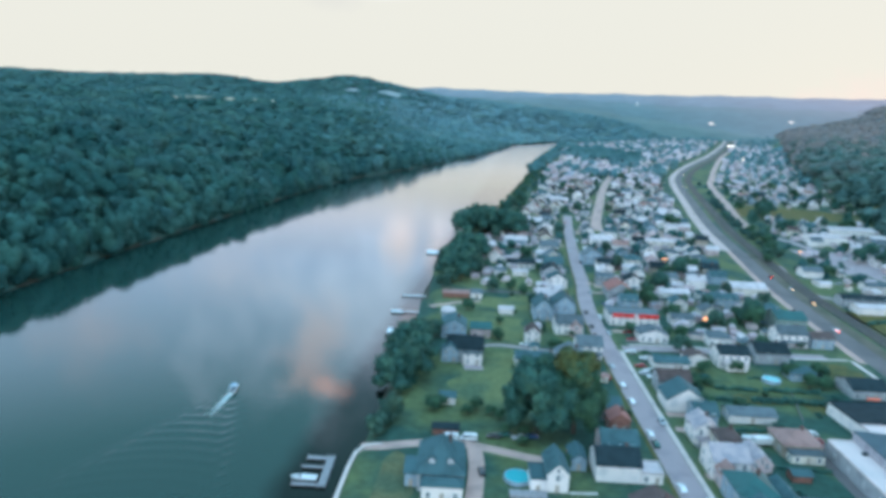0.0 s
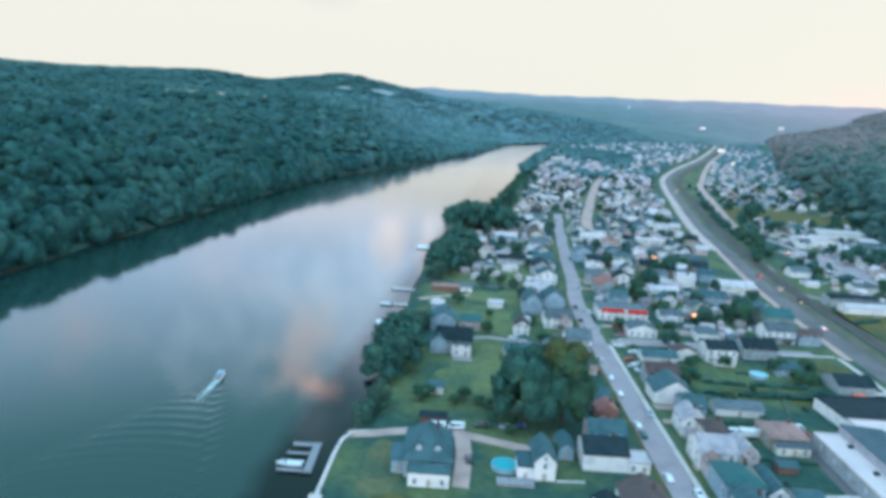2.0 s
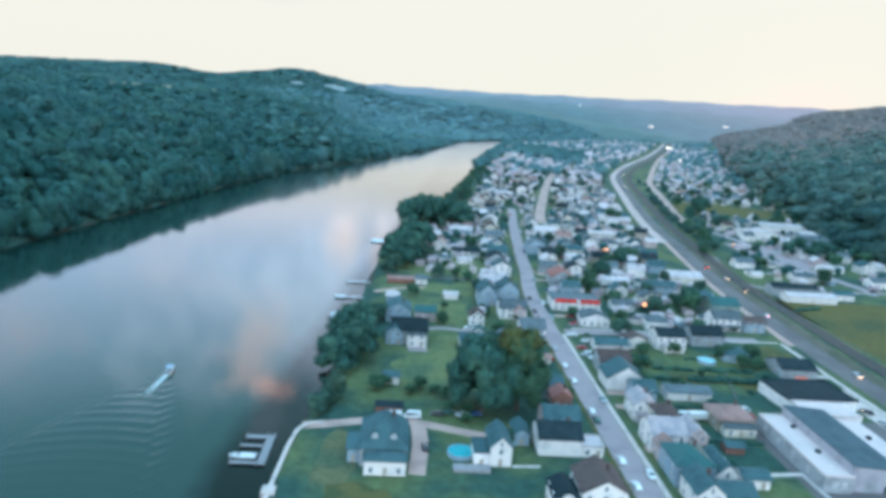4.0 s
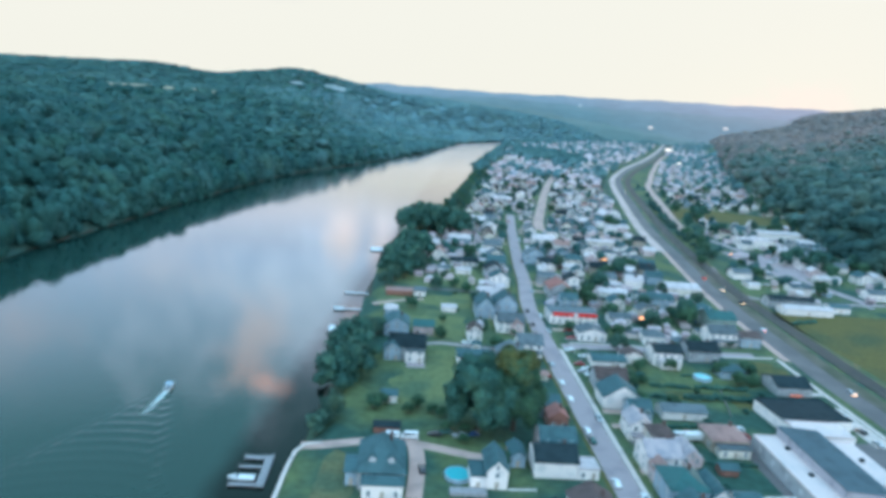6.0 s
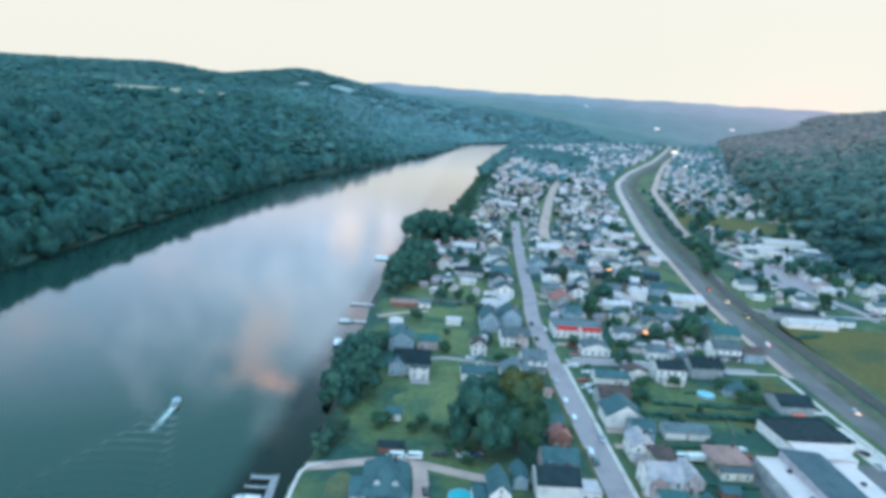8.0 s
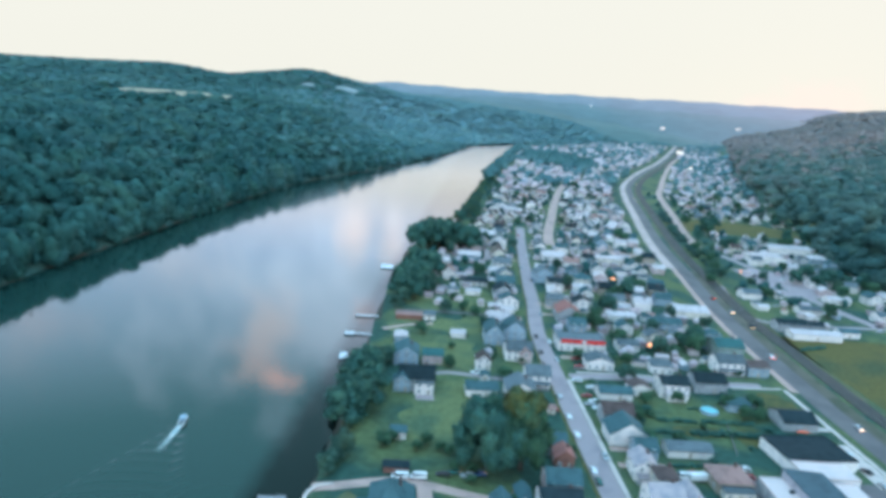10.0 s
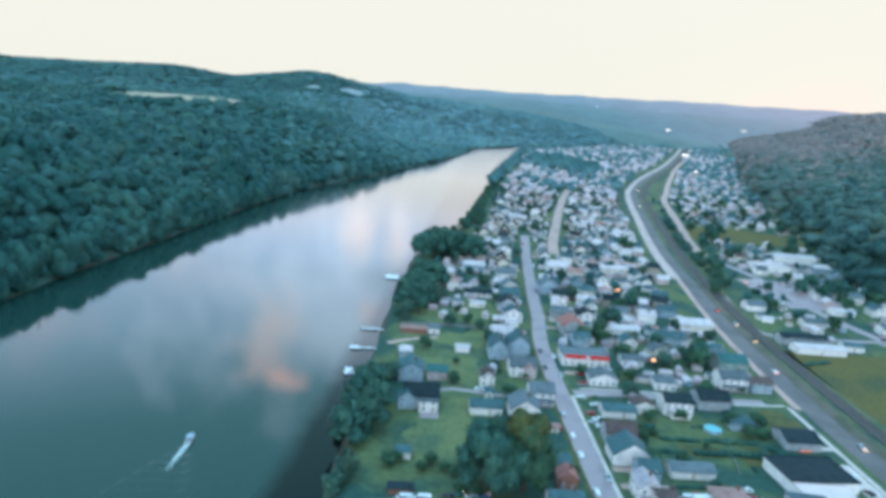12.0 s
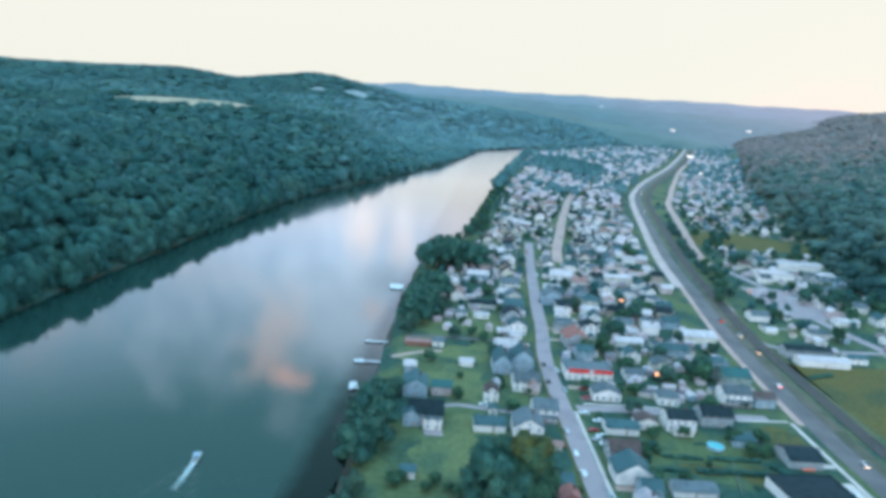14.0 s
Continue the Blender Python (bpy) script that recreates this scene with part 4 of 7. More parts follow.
def house(x0, x1, front, d, eave, rise, kind, wall, roof, label, turn=0.0, chimney=True, panes=True, porch=False, dormers=0, door=True, category="house", group="houses of the town", base=None, name="house", windows=True, sides=3, lean=False):
    """A dwelling with its walls, roof, windows, door and chimney; its front looks south."""
    w = x1 - x0
    cx, cy = (x0 + x1) / 2, front + d / 2
    z = height(cx, cy) if base is None else base
    BUILT.append((cx, cy, max(w, d) / 2))
    h = thing(name, pose(cx, cy, z, 0, 0, turn), label, category, group)
    part("wall", wall_bmesh(w, d, eave, rise, kind), WALLS[wall], h)
    part("roof", roof_bmesh(w, d, eave, rise, kind), ROOFS[roof], h)
    floors = max(1, int(round(eave / 2.9)))
    if windows:
        for side, length, off in ((0, w, d / 2), (90, d, w / 2), (-90, d, w / 2))[:sides]:
            n = max(1, int(length / (3.1 if side == 0 else 4.2)))
            for level in range(floors):
                for i in range(n):
                    u = (i + 0.5) / n * length - length / 2
                    if side == 0 and level == 0 and door and i == n // 2:
                        part("door", DOOR, None, h, at=pose(u, -off, 0.1))
                        continue
                    m = pose(0, 0, 0, 0, 0, side) @ pose(u, -off, 1.55 + level * 2.8)
                    win = part("window", WINDOW, None, h, at=m)
                    if panes:
                        part("pane", PANE, None, win)
        if kind == "y" and rise > 2.2:
            win = part("window", WINDOW, None, h, at=pose(0, -d / 2, eave + rise * 0.35) @ Matrix.Scale(0.8, 4))
            part("pane", PANE, None, win)
    if chimney:
        cxx, cyy = (w * 0.18, d * 0.1) if kind != "x" else (w * 0.25, d * 0.08)
        part("chimney", CHIMNEY, None, h, "brick chimney", at=pose(cxx, cyy, eave + rise * 0.85))
    if lean:
        side = 1 if (int(cx) + int(cy)) % 2 else -1
        le, lw, ld, lz = w / 2, 2.6, d * 0.6, min(eave - 0.3, 3.2)
        bm = bmesh.new()
        prism(bm, [(side * le, -0.4), (side * (le + lw), -0.4), (side * (le + lw), lz - 0.7), (side * le, lz)], -d * 0.1, ld - d * 0.1)
        part("side_wing", bm, WALLS[wall], h)
        bm = bmesh.new()
        prism(bm, [(side * (le - 0.02), lz + 0.02), (side * (le + lw + 0.3), lz - 0.78), (side * (le + lw + 0.3), lz - 0.6), (side * (le - 0.02), lz + 0.2)], -d * 0.1 - 0.3, ld - d * 0.1 + 0.3)
        part("wing_roof", bm, ROOFS["pale" if roof in ("slate", "charcoal") else "grey"], h)
    if porch:
        bm = bmesh.new()
        box(bm, -w * 0.45, w * 0.45, -d / 2 - 2.2, -d / 2 - 0.02, -0.3, 0.35)
        part("porch_floor", bm, WOOD, h)
        bm = bmesh.new()
        prism(bm, [(-d / 2 - 2.5, 2.45), (-d / 2 - 0.02, 3.0), (-d / 2 - 0.02, 3.15), (-d / 2 - 2.5, 2.6)], -w * 0.47, w * 0.47, swap=True)
        part("porch_roof", bm, ROOFS[roof], h)
        for u in (-0.43, -0.15, 0.15, 0.43):
            bm = bmesh.new()
            box(bm, u * w - 0.09, u * w + 0.09, -d / 2 - 2.15, -d / 2 - 1.97, 0.35, 2.6)
            part("post", bm, TRIM, h)
    for i in range(dormers):
        u = ((i + 0.5) / dormers - 0.5) * w * 0.8
        bm = bmesh.new()
        yb, zb = -d * 0.40, eave + rise * 0.27
        prism(bm, [(u - 0.9, zb), (u + 0.9, zb), (u + 0.9, zb + 1.5), (u, zb + 2.3), (u - 0.9, zb + 1.5)], yb, yb + 3.0)
        dm = part("dormer", bm, WALLS[wall], h)
        part("window", WINDOW, None, dm, at=pose(u, yb, zb + 0.85) @ Matrix.Scale(0.85, 4))
        bm = bmesh.new()
        prism(bm, [(u - 1.2, zb + 1.3), (u, zb + 2.36), (u + 1.2, zb + 1.3), (u + 1.2, zb + 1.45), (u, zb + 2.52), (u - 1.2, zb + 1.45)], yb - 0.25, yb + 3.2)
        part("roof", bm, ROOFS[roof], dm)
    return h


# riverside strip, west of the main street
house(-6.0, 6.5, 165.2, 17, 5.2, 6.4, "hip", "grey", "slate", "large grey house with a slate-blue hipped roof and dormers", dormers=2)
house(-4.6, 6.2, 161, 4.2, 4.2, 1.5, "hip", "white", "slate", "white front wing with a low slate-blue roof", chimney=False, category="annex")
house(-9.4, -6.2, 167, 9, 4.0, 1.2, "x", "blue", "slate", "pale blue side wing of a grey house", chimney=False, category="annex")
house(29, 35, 168, 11, 5.6, 2.9, "y", "white", "slate", "white gabled house with a slate-blue roof", chimney=False)
house(24.7, 28.8, 167.5, 8, 4.0, 0.5, "flat", "white", "slate", "low white annex beside a gabled house", chimney=False, category="annex")
house(43.8, 56.2, 175, 10.5, 5.2, 3.0, "x", "white", "charcoal", "long white house with a charcoal roof", windows=False)
house(56.4, 62.6, 175, 6.5, 3.2, 0.4, "flat", "white", "pale", "low white porch wing of a long house", chimney=False, category="annex")
house(47.8, 58.8, 187.5, 10, 5.0, 2.6, "x", "pink", "slate", "rose-coloured house with a slate roof", porch=True)
house(54, 60.5, 205.5, 6.5, 4.2, 2.2, "y", "brick", "red", "small brick house with a faded red roof")
house(52, 59.5, 213.5, 8, 4.6, 2.4, "x", "blue", "slate", "small pale blue house beneath large trees", chimney=False)
house(49, 60.5, 147, 12, 6.0, 3.2, "y", "white", "brown", "white gabled house with a brown shingle roof")
house(42, 48.6, 146, 9, 4.4, 2.0, "y", "white", "charcoal", "small white house with a dark roof", chimney=False)
house(37.5, 42, 180, 8, 3.6, 1.6, "y", "blue", "slate", "pale blue garden shed among gardens", chimney=False, category="shed", name="shed", panes=False)
house(-1.6, 3.8, 219, 5, 2.8, 1.0, "x", "white", "slate", "white garden shed on a lawn", chimney=False, category="shed", name="shed", panes=False)
house(-3, 5, 196.8, 4, 2.4, 0.8, "x", "brick", "charcoal", "low dark red shed by a gravel lane", chimney=False, category="shed", name="shed", windows=False)
house(0, 14.5, 259, 12, 5.6, 3.6, "x", "grey", "charcoal", "grey house with a charcoal roof on the lawn")
house(6.5, 14, 256, 5, 4.8, 0.5, "flat", "white", "grey", "white flat-roofed front wing of a grey house", chimney=False, category="annex")
house(-2, 4.5, 258, 5, 5.0, 2.4, "y", "blue", "slate", "pale blue gabled bay of a grey house", chimney=False, category="annex")
house(-3, 8, 286, 12, 5.4, 3.0, "y", "blue", "slate", "pale blue gabled house with a slate roof")
house(10, 19, 289, 7, 4.2, 2.0, "x", "pink", "teal", "low rose house with a teal roof", chimney=False)
house(-3.5, 2.5, 313, 7, 3.6, 2.0, "hip", "blue", "pale", "small blue pavilion with a pale roof", chimney=False)
house(-4, 10, 349, 4, 2.8, 0.9, "x", "brick", "rust", "long low brick shed with a rusty roof", chimney=False, category="shed", name="shed", windows=False)
house(11, 17, 350, 6, 3.0, 1.4, "x", "white", "grey", "small white garage by a lawn", chimney=False, category="garage", panes=False)
house(27.5, 40.5, 257, 8.5, 3.4, 2.0, "x", "white", "slate", "white garage with a slate roof", chimney=False, category="garage", panes=False)
house(34, 40.5, 286, 7, 4.6, 2.4, "y", "white", "brown", "small white gabled house with a brown roof", chimney=False)
house(43.5, 55.5, 253, 12, 5.6, 3.4, "y", "white", "grey", "white gabled house with a grey roof beside large trees")
house(54, 64.5, 270, 10, 5.6, 3.0, "x", "white", "grey", "white house with a grey roof at a street corner", porch=True)
house(49, 61.5, 299, 10, 5.2, 3.0, "x", "white", "grey", "white house with a grey roof beside the street")
house(55.5, 60.5, 296.5, 4, 4.6, 2.0, "y", "pink", "rust", "small rose gabled front with a rusty roof", chimney=False, category="annex")
house(41, 50, 318, 14, 6.4, 4.0, "y", "blue", "slate", "tall pale blue house with a steep slate roof")
house(51, 62, 324, 12, 6.8, 4.2, "y", "blue", "slate", "large pale blue house with a slate-blue roof")
house(44, 56, 341, 10, 5.6, 3.4, "x", "white", "pale", "white house with a pale roof")
house(55, 66, 378, 9, 5.4, 3.2, "y", "white", "slate", "white gabled house with a slate roof")
house(54, 65, 397, 11, 5.6, 3.2, "y", "grey", "charcoal", "grey house with a charcoal roof")
house(57, 69, 415, 12, 5.8, 3.6, "x", "grey", "slate", "grey house with a slate roof beside the street")
house(60, 71, 436, 11, 5.6, 3.4, "y", "cream", "grey", "cream house with a grey roof")
house(35, 53, 424, 8, 3.0, 1.8, "x", "white", "charcoal", "long low white house with a dark roof", chimney=False)
house(26, 33, 404, 5, 2.8, 1.2, "x", "white", "grey", "white garden shed on a lawn", chimney=False, category="shed", name="shed", panes=False)
house(37, 46, 402, 5, 2.8, 1.2, "x", "white", "pale", "small white outbuilding on a lawn", chimney=False, category="shed", name="shed", panes=False)
house(19, 30, 467, 9, 4.8, 2.6, "hip", "white", "pale", "white house with a pale hipped roof near the river", chimney=False)
house(38, 54, 494, 9, 4.0, 2.2, "x", "blue", "pale", "long pale blue house with a pale roof", chimney=False)
house(61, 74, 470, 10, 5.4, 3.2, "x", "white", "grey", "white house with a grey roof")
house(62, 74, 574, 10, 4.8, 2.6, "x", "white", "pale", "white house with a pale metal roof")

# east of the main street
house(77.6, 91.4, 223.5, 11, 4.4, 4.3, "y", "white", "slate", "broad white gabled house with a slate roof", chimney=False, windows=False)
house(79, 91, 238.5, 9, 5.2, 3.0, "x", "grey", "brown", "grey house with a brown roof behind a white gable")
house(84, 91.5, 212.5, 9, 4.4, 2.8, "x", "blue", "slate", "small pale blue house with a slate roof", chimney=False)
house(79.5, 87, 200, 9.5, 5.4, 2.6, "y", "white", "lilac", "white gabled house with a lilac-grey metal roof", porch=True)
house(84, 91, 191.8, 8, 6.0, 2.4, "hip", "cream", "brown", "cream house with a dark brown hipped roof")
house(78, 88.5, 179.5, 11, 5.8, 3.0, "x", "white", "lilac", "large white house with lilac-grey metal gables", porch=True)
house(88.8, 95.5, 181, 9.5, 4.8, 2.8, "y", "pink", "lilac", "rose gabled wing with a lilac-grey roof", chimney=False, category="annex")
house(78.5, 83.5, 174.2, 5, 4.6, 2.0, "y", "pink", "rust", "small rose gable between two houses", chimney=False, category="annex")
house(78.2, 88.8, 161.2, 12.5, 6.2, 3.2, "hip", "blue", "teal", "pale blue house with a teal metal roof")
house(89, 94.5, 160.5, 11, 5.0, 2.2, "y", "white", "slate", "white side wing with a slate roof", chimney=False, category="annex")
house(97, 113, 217, 7.5, 2.9, 1.4, "x", "white", "grey", "long low white building with a blue-grey roof", chimney=False, panes=False)
house(105, 117, 195, 11, 4.2, 2.8, "hip", "tan", "rust", "tan house with a rusty rose hipped roof")
house(106, 116, 191.2, 3.6, 2.8, 0.4, "flat", "cream", "grey", "low pale porch of a rusty-roofed house", chimney=False, category="annex")
house(78.6, 85.8, 148.8, 10.5, 5.6, 3.0, "y", "white", "slate", "white gabled house with a slate roof")
house(86.1, 95, 150.2, 8.5, 4.0, 2.2, "x", "white", "slate", "low white house with a slate-blue roof", chimney=False)
house(97, 104.6, 161.5, 6, 3.0, 1.2, "x", "white", "slate", "small white garage with a slate roof", chimney=False, category="garage", panes=False)
house(101.5, 107, 180.5, 4, 2.2, 0.7, "x", "brick", "slate", "small red and white shed on a lawn", chimney=False, category="shed", name="shed", windows=False)
house(137, 163, 212.5, 18, 4.2, 0.3, "flat", "white", "charcoal", "large white building with a flat dark roof", chimney=False, category="shop", turn=5, windows=False)
house(153, 167, 243, 13, 3.6, 2.4, "x", "grey", "charcoal", "low grey house with a charcoal roof by the highway", chimney=False)
house(112, 124.5, 268, 10, 6.0, 2.4, "x", "white", "charcoal", "white house with a black roof")
house(114, 122.5, 264.5, 3.4, 3.0, 0.4, "flat", "white", "pale", "white front porch of a black-roofed house", chimney=False, category="annex")
house(130, 144, 275, 11, 5.0, 3.0, "x", "grey", "charcoal", "dark grey house with a charcoal roof")
house(137, 147, 257.5, 8, 3.4, 2.0, "hip", "blue", "slate", "small blue-grey outbuilding in a garden", chimney=False, panes=False)
house(149, 154, 262, 5, 2.6, 1.2, "x", "blue", "slate", "small blue garden shed", chimney=False, category="shed", name="shed", panes=False)
house(150, 163.5, 299, 10, 5.8, 2.8, "x", "white", "grey", "white house with a grey roof and front porch", porch=True)
house(158, 172, 318, 13, 7.0, 2.6, "x", "green", "teal", "tall green house with a dark teal roof")
house(165, 175, 298, 9, 4.8, 2.0, "x", "blue", "brown", "blue house with a dark brown roof by the highway", chimney=False)
house(117, 127, 294, 8, 4.0, 2.6, "hip", "white", "grey", "white house with a grey hipped roof", chimney=False)
house(84, 98, 262, 8, 3.2, 1.6, "x", "white", "slate", "low white building along a side street", chimney=False, panes=False)
house(98.5, 108, 268, 7, 3.6, 2.0, "y", "white", "brown", "white cottage with a brown roof", chimney=False)
house(86, 99, 294, 9, 4.0, 2.2, "y", "white", "grey", "white house in a hedged garden", chimney=False)
house(109, 120, 322, 8, 3.2, 1.8, "x", "white", "grey", "low white house with a grey roof", chimney=False)
house(115, 123.5, 344, 9, 4.8, 2.6, "y", "white", "slate", "white gabled house with a slate roof")
house(117, 133, 370, 8, 3.2, 1.6, "x", "white", "pale", "long low white building among gardens", chimney=False, panes=False)
house(86, 99, 362, 14, 5.4, 3.8, "y", "grey", "red", "grey house with a faded red roof")
house(89, 98, 345, 9, 4.6, 2.6, "x", "blue", "slate", "pale blue house with a slate roof")
house(138, 155, 356, 11, 4.6, 2.4, "x", "blue", "slate", "blue-grey house with a slate roof")
house(160, 182, 384, 12, 4.4, 2.4, "x", "cream", "pale", "large cream building with a pale roof by the highway", chimney=False, category="shop", windows=False)
house(163, 172, 344, 8, 4.4, 2.2, "hip", "blue", "slate", "small blue house by the highway", chimney=False)
house(127, 137, 334, 8, 4.4, 2.4, "y", "cream", "grey", "cream gabled house with a grey roof", chimney=False)
house(100, 111, 385, 10, 5.0, 3.0, "y", "white", "charcoal", "white house with a charcoal roof")
house(124, 135, 398, 9, 4.6, 2.6, "x", "white", "grey", "white house with a grey roof")
house(86, 99, 442, 12, 6.2, 3.6, "y", "blue", "grey", "tall pale blue house with a grey roof")
house(114, 126, 442, 10, 5.0, 3.0, "hip", "cream", "slate", "cream house with a slate hipped roof")
house(103, 119, 504, 11, 5.2, 3.0, "x", "white", "pale", "white house with a pale metal roof")
house(146, 168, 512, 10, 4.6, 0.4, "flat", "cream", "pale", "long cream shop with a flat pale roof", chimney=False, category="shop")
# beyond the railway
house(220, 249, 358, 9, 3.6, 1.2, "x", "white", "pale", "long white low building beside the railway", chimney=False, category="workshop", panes=False)
house(253, 265, 367, 7, 3.4, 1.2, "x", "white", "slate", "low white building beside a long workshop", chimney=False, category="workshop", panes=False)
house(218, 246, 371, 9, 4.6, 2.0, "x", "grey", "charcoal", "grey workshop with a dark roof", chimney=False, category="workshop", panes=False)
house(253, 267, 409, 9, 3.4, 1.6, "x", "white", "grey", "long white trailer home among gardens", chimney=False, panes=False)
house(300, 316, 402, 9, 4.2, 2.2, "x", "white", "grey", "white house with a grey roof by a side road", chimney=False)
house(229, 242, 438, 10, 4.2, 2.2, "x", "white", "grey", "white house beside the railway", chimney=False, windows=False)
house(290, 306, 440, 8, 3.4, 1.6, "x", "white", "pale", "long white trailer home among gardens", chimney=False, panes=False)
house(293, 322, 556, 18, 6.0, 0.4, "flat", "white", "pale", "large white flat-roofed building below the hill", chimney=False, category="workshop", windows=False)
house(332, 372, 604, 14, 6.0, 1.5, "x", "white", "pale", "long white building with a pale roof below the hill", chimney=False, category="workshop", windows=False)
house(351, 366, 568, 10, 5.4, 2.4, "hip", "blue", "pale", "pale blue house below the wooded hill", chimney=False)
house(321, 332, 444, 10, 5.2, 2.8, "y", "white", "slate", "white gabled house below the hill", chimney=False)


def store():
    h = house(77.5, 101, 317, 13, 5.2, 0.3, "flat", "white", "grey", "long white shop with a bright red roof sign band", chimney=False, category="shop")
    bm = bmesh.new()
    box(bm, -10.6, 11.4, -6.95, -6.6, 4.3, 6.1)
    part("sign_band", bm, RED_PAINT, h, "bright red sign band")
    bm = bmesh.new()
    box(bm, -0.2, 1.6, -7.05, -6.96, 4.4, 6.0)
    part("sign_panel", bm, TRIM, h, "small white sign panel")


def hall():
    h = thing("hall", pose(137, 180, 0, 0, 0, -1), "large white hall with a tall steel-blue roofed middle", "hall", "houses of the town")
    BUILT.append((138, 181, 30))
    tin = mat("weathered_white_roofing", (0.66, 0.53, 0.51), 0.8, 0.12, 0.15, 2.0, other=(0.58, 0.49, 0.48), mix=0.5)
    for name, x0, x1, y0, y1, z in (("west_wing", -17.4, -9.25, -19, 18, 4.8), ("east_wing", 4.25, 14.5, -9, 16.9, 4.7), ("north_wing", -0.5, 18, 19.6, 30, 4.9)):
        bm = bmesh.new()
        box(bm, x0, x1, y0, y1, -0.4, z)
        wing = part(name, bm, WALLS["white"] if name != "west_wing" else WALLS["grey"], h)
        bm = bmesh.new()
        box(bm, x0 - 0.15, x1 + (0.15 if x1 > 4 else 0), y0 - 0.15, y1 + 0.15, z + 0.004, z + 0.25)
        for xa, xb, ya, yb in ((x0 - 0.15, x0 + 0.15, y0 - 0.15, y1 + 0.15), (x0 + 0.15, x1, y0 - 0.15, y0 + 0.15), (x0 + 0.15, x1, y1 - 0.15, y1 + 0.15)):
            box(bm, xa, xb, ya, yb, z + 0.25, z + 0.55)
        part("roof", bm, tin, wing, "weathered pale flat roof")
    bm = bmesh.new()
    prism(bm, [(-9.2, -0.4), (4.2, -0.4), (4.2, 6.9), (-9.2, 7.8)], -18, 19.5)
    part("wall", bm, mat("lilac_grey_metal_siding", (0.40, 0.38, 0.42), 0.7, 0.08, 0.3, 3.0), h, "lilac-grey metal walls")
    bm = bmesh.new()
    prism(bm, [(-9.5, 7.83), (4.5, 6.89), (4.5, 7.1), (-9.5, 8.05)], -18.4, 19.8)
    lid = part("middle_roof", bm, ROOFS["steel"], h, "steel-blue seamed metal roof")
    bm = bmesh.new()
    prism(bm, [(-9.4, 8.05), (4.4, 7.11), (4.4, 7.2), (-9.4, 8.14)], -0.05, 0.05)
    seam = bm_mesh("seam", bm, ROOFS["steel"])
    for i in range(1, 24):
        part("seam", seam, None, lid, at=pose(0, -18.4 + i * 38.2 / 24, 0))
    for i in range(4):
        part("window", WINDOW, None, h, at=pose(0, 0, 0, 0, 0, -90) @ pose(-13 + i * 8, -17.4, 2.4))
    for u in (-14.2, -11.5):
        part("window", WINDOW, None, h, at=pose(u, -19, 2.4))
    bm = bmesh.new()
    box(bm, -5.4, -2.2, -18.12, -17.9, 0, 3.4)
    part("door", bm, WALLS["grey"], h, "wide grey roll-up door")
    bm = bmesh.new()
    box(bm, 0.4, 1.5, -18.1, -17.9, 0, 2.2)
    part("door", bm, ROOFS["charcoal"], h)
    for u, v in ((-12.6, -6.5), (-11.4, 9.0), (9.5, 4.0)):
        bm = bmesh.new()
        box(bm, u, u + 1.3, v, v + 1.2, 5.0, 5.8)
        part("roof_vent", bm, ROOFS["charcoal"], h)


store()
hall()

# the rest of the town: alike houses in rows
KINDS = (("white", "charcoal", "x", 9, 8, 5.0, 2.8), ("white", "slate", "y", 8, 10, 5.2, 3.0), ("grey", "grey", "x", 10, 8, 4.4, 2.6), ("blue", "slate", "y", 8, 10, 5.0, 2.8), ("cream", "brown", "x", 9, 8, 4.8, 2.8), ("white", "pale", "x", 12, 7, 3.2, 1.6), ("white", "grey", "hip", 9.5, 9, 5.0, 2.4), ("tan", "charcoal", "y", 8, 10, 5.2, 3.0), ("white", "pale", "y", 8, 10, 5.2, 2.6), ("white", "rust", "y", 8, 11, 5.0, 3.0), ("white", "grey", "x", 9, 8, 4.8, 2.8), ("pink", "pale", "x", 8.5, 8, 4.4, 2.2))
WORDS = {"x": "house with a", "y": "gabled house with a", "hip": "house with a hipped"}
TONES = {"slate": "slate-blue", "pale": "pale metal", "rust": "rusty rose", "blue": "pale blue", "green": "sage green", "pink": "rose"}


def clear(x, y, gap):
    return all((x - bx) ** 2 + (y - by) ** 2 > (gap + br) ** 2 for bx, by, br in BUILT)


def off_street(x, y, gap):
    """True where no long street passes within the gap."""
    second = np.interp(y, [570, 615, 683, 828, 974], [121, 128, 143, 176, 213])
    valley = np.interp(y, [416, 454, 487, 541, 586, 601, 673, 779, 880, 988, 1090], [288, 283, 284, 283, 274, 266, 280, 308, 334, 363, 402])
    return (y > 650 or abs(x - along(MAIN, y)) > gap) and (y < 562 or abs(x - second) > gap) and (y < 400 or abs(x - valley) > gap)


def in_park(x, y):
    """The open grass below the wooded hill, on the far side of the railway."""
    return ((x - 360) / 92) ** 2 + ((y - 725) / 52) ** 2 < 1


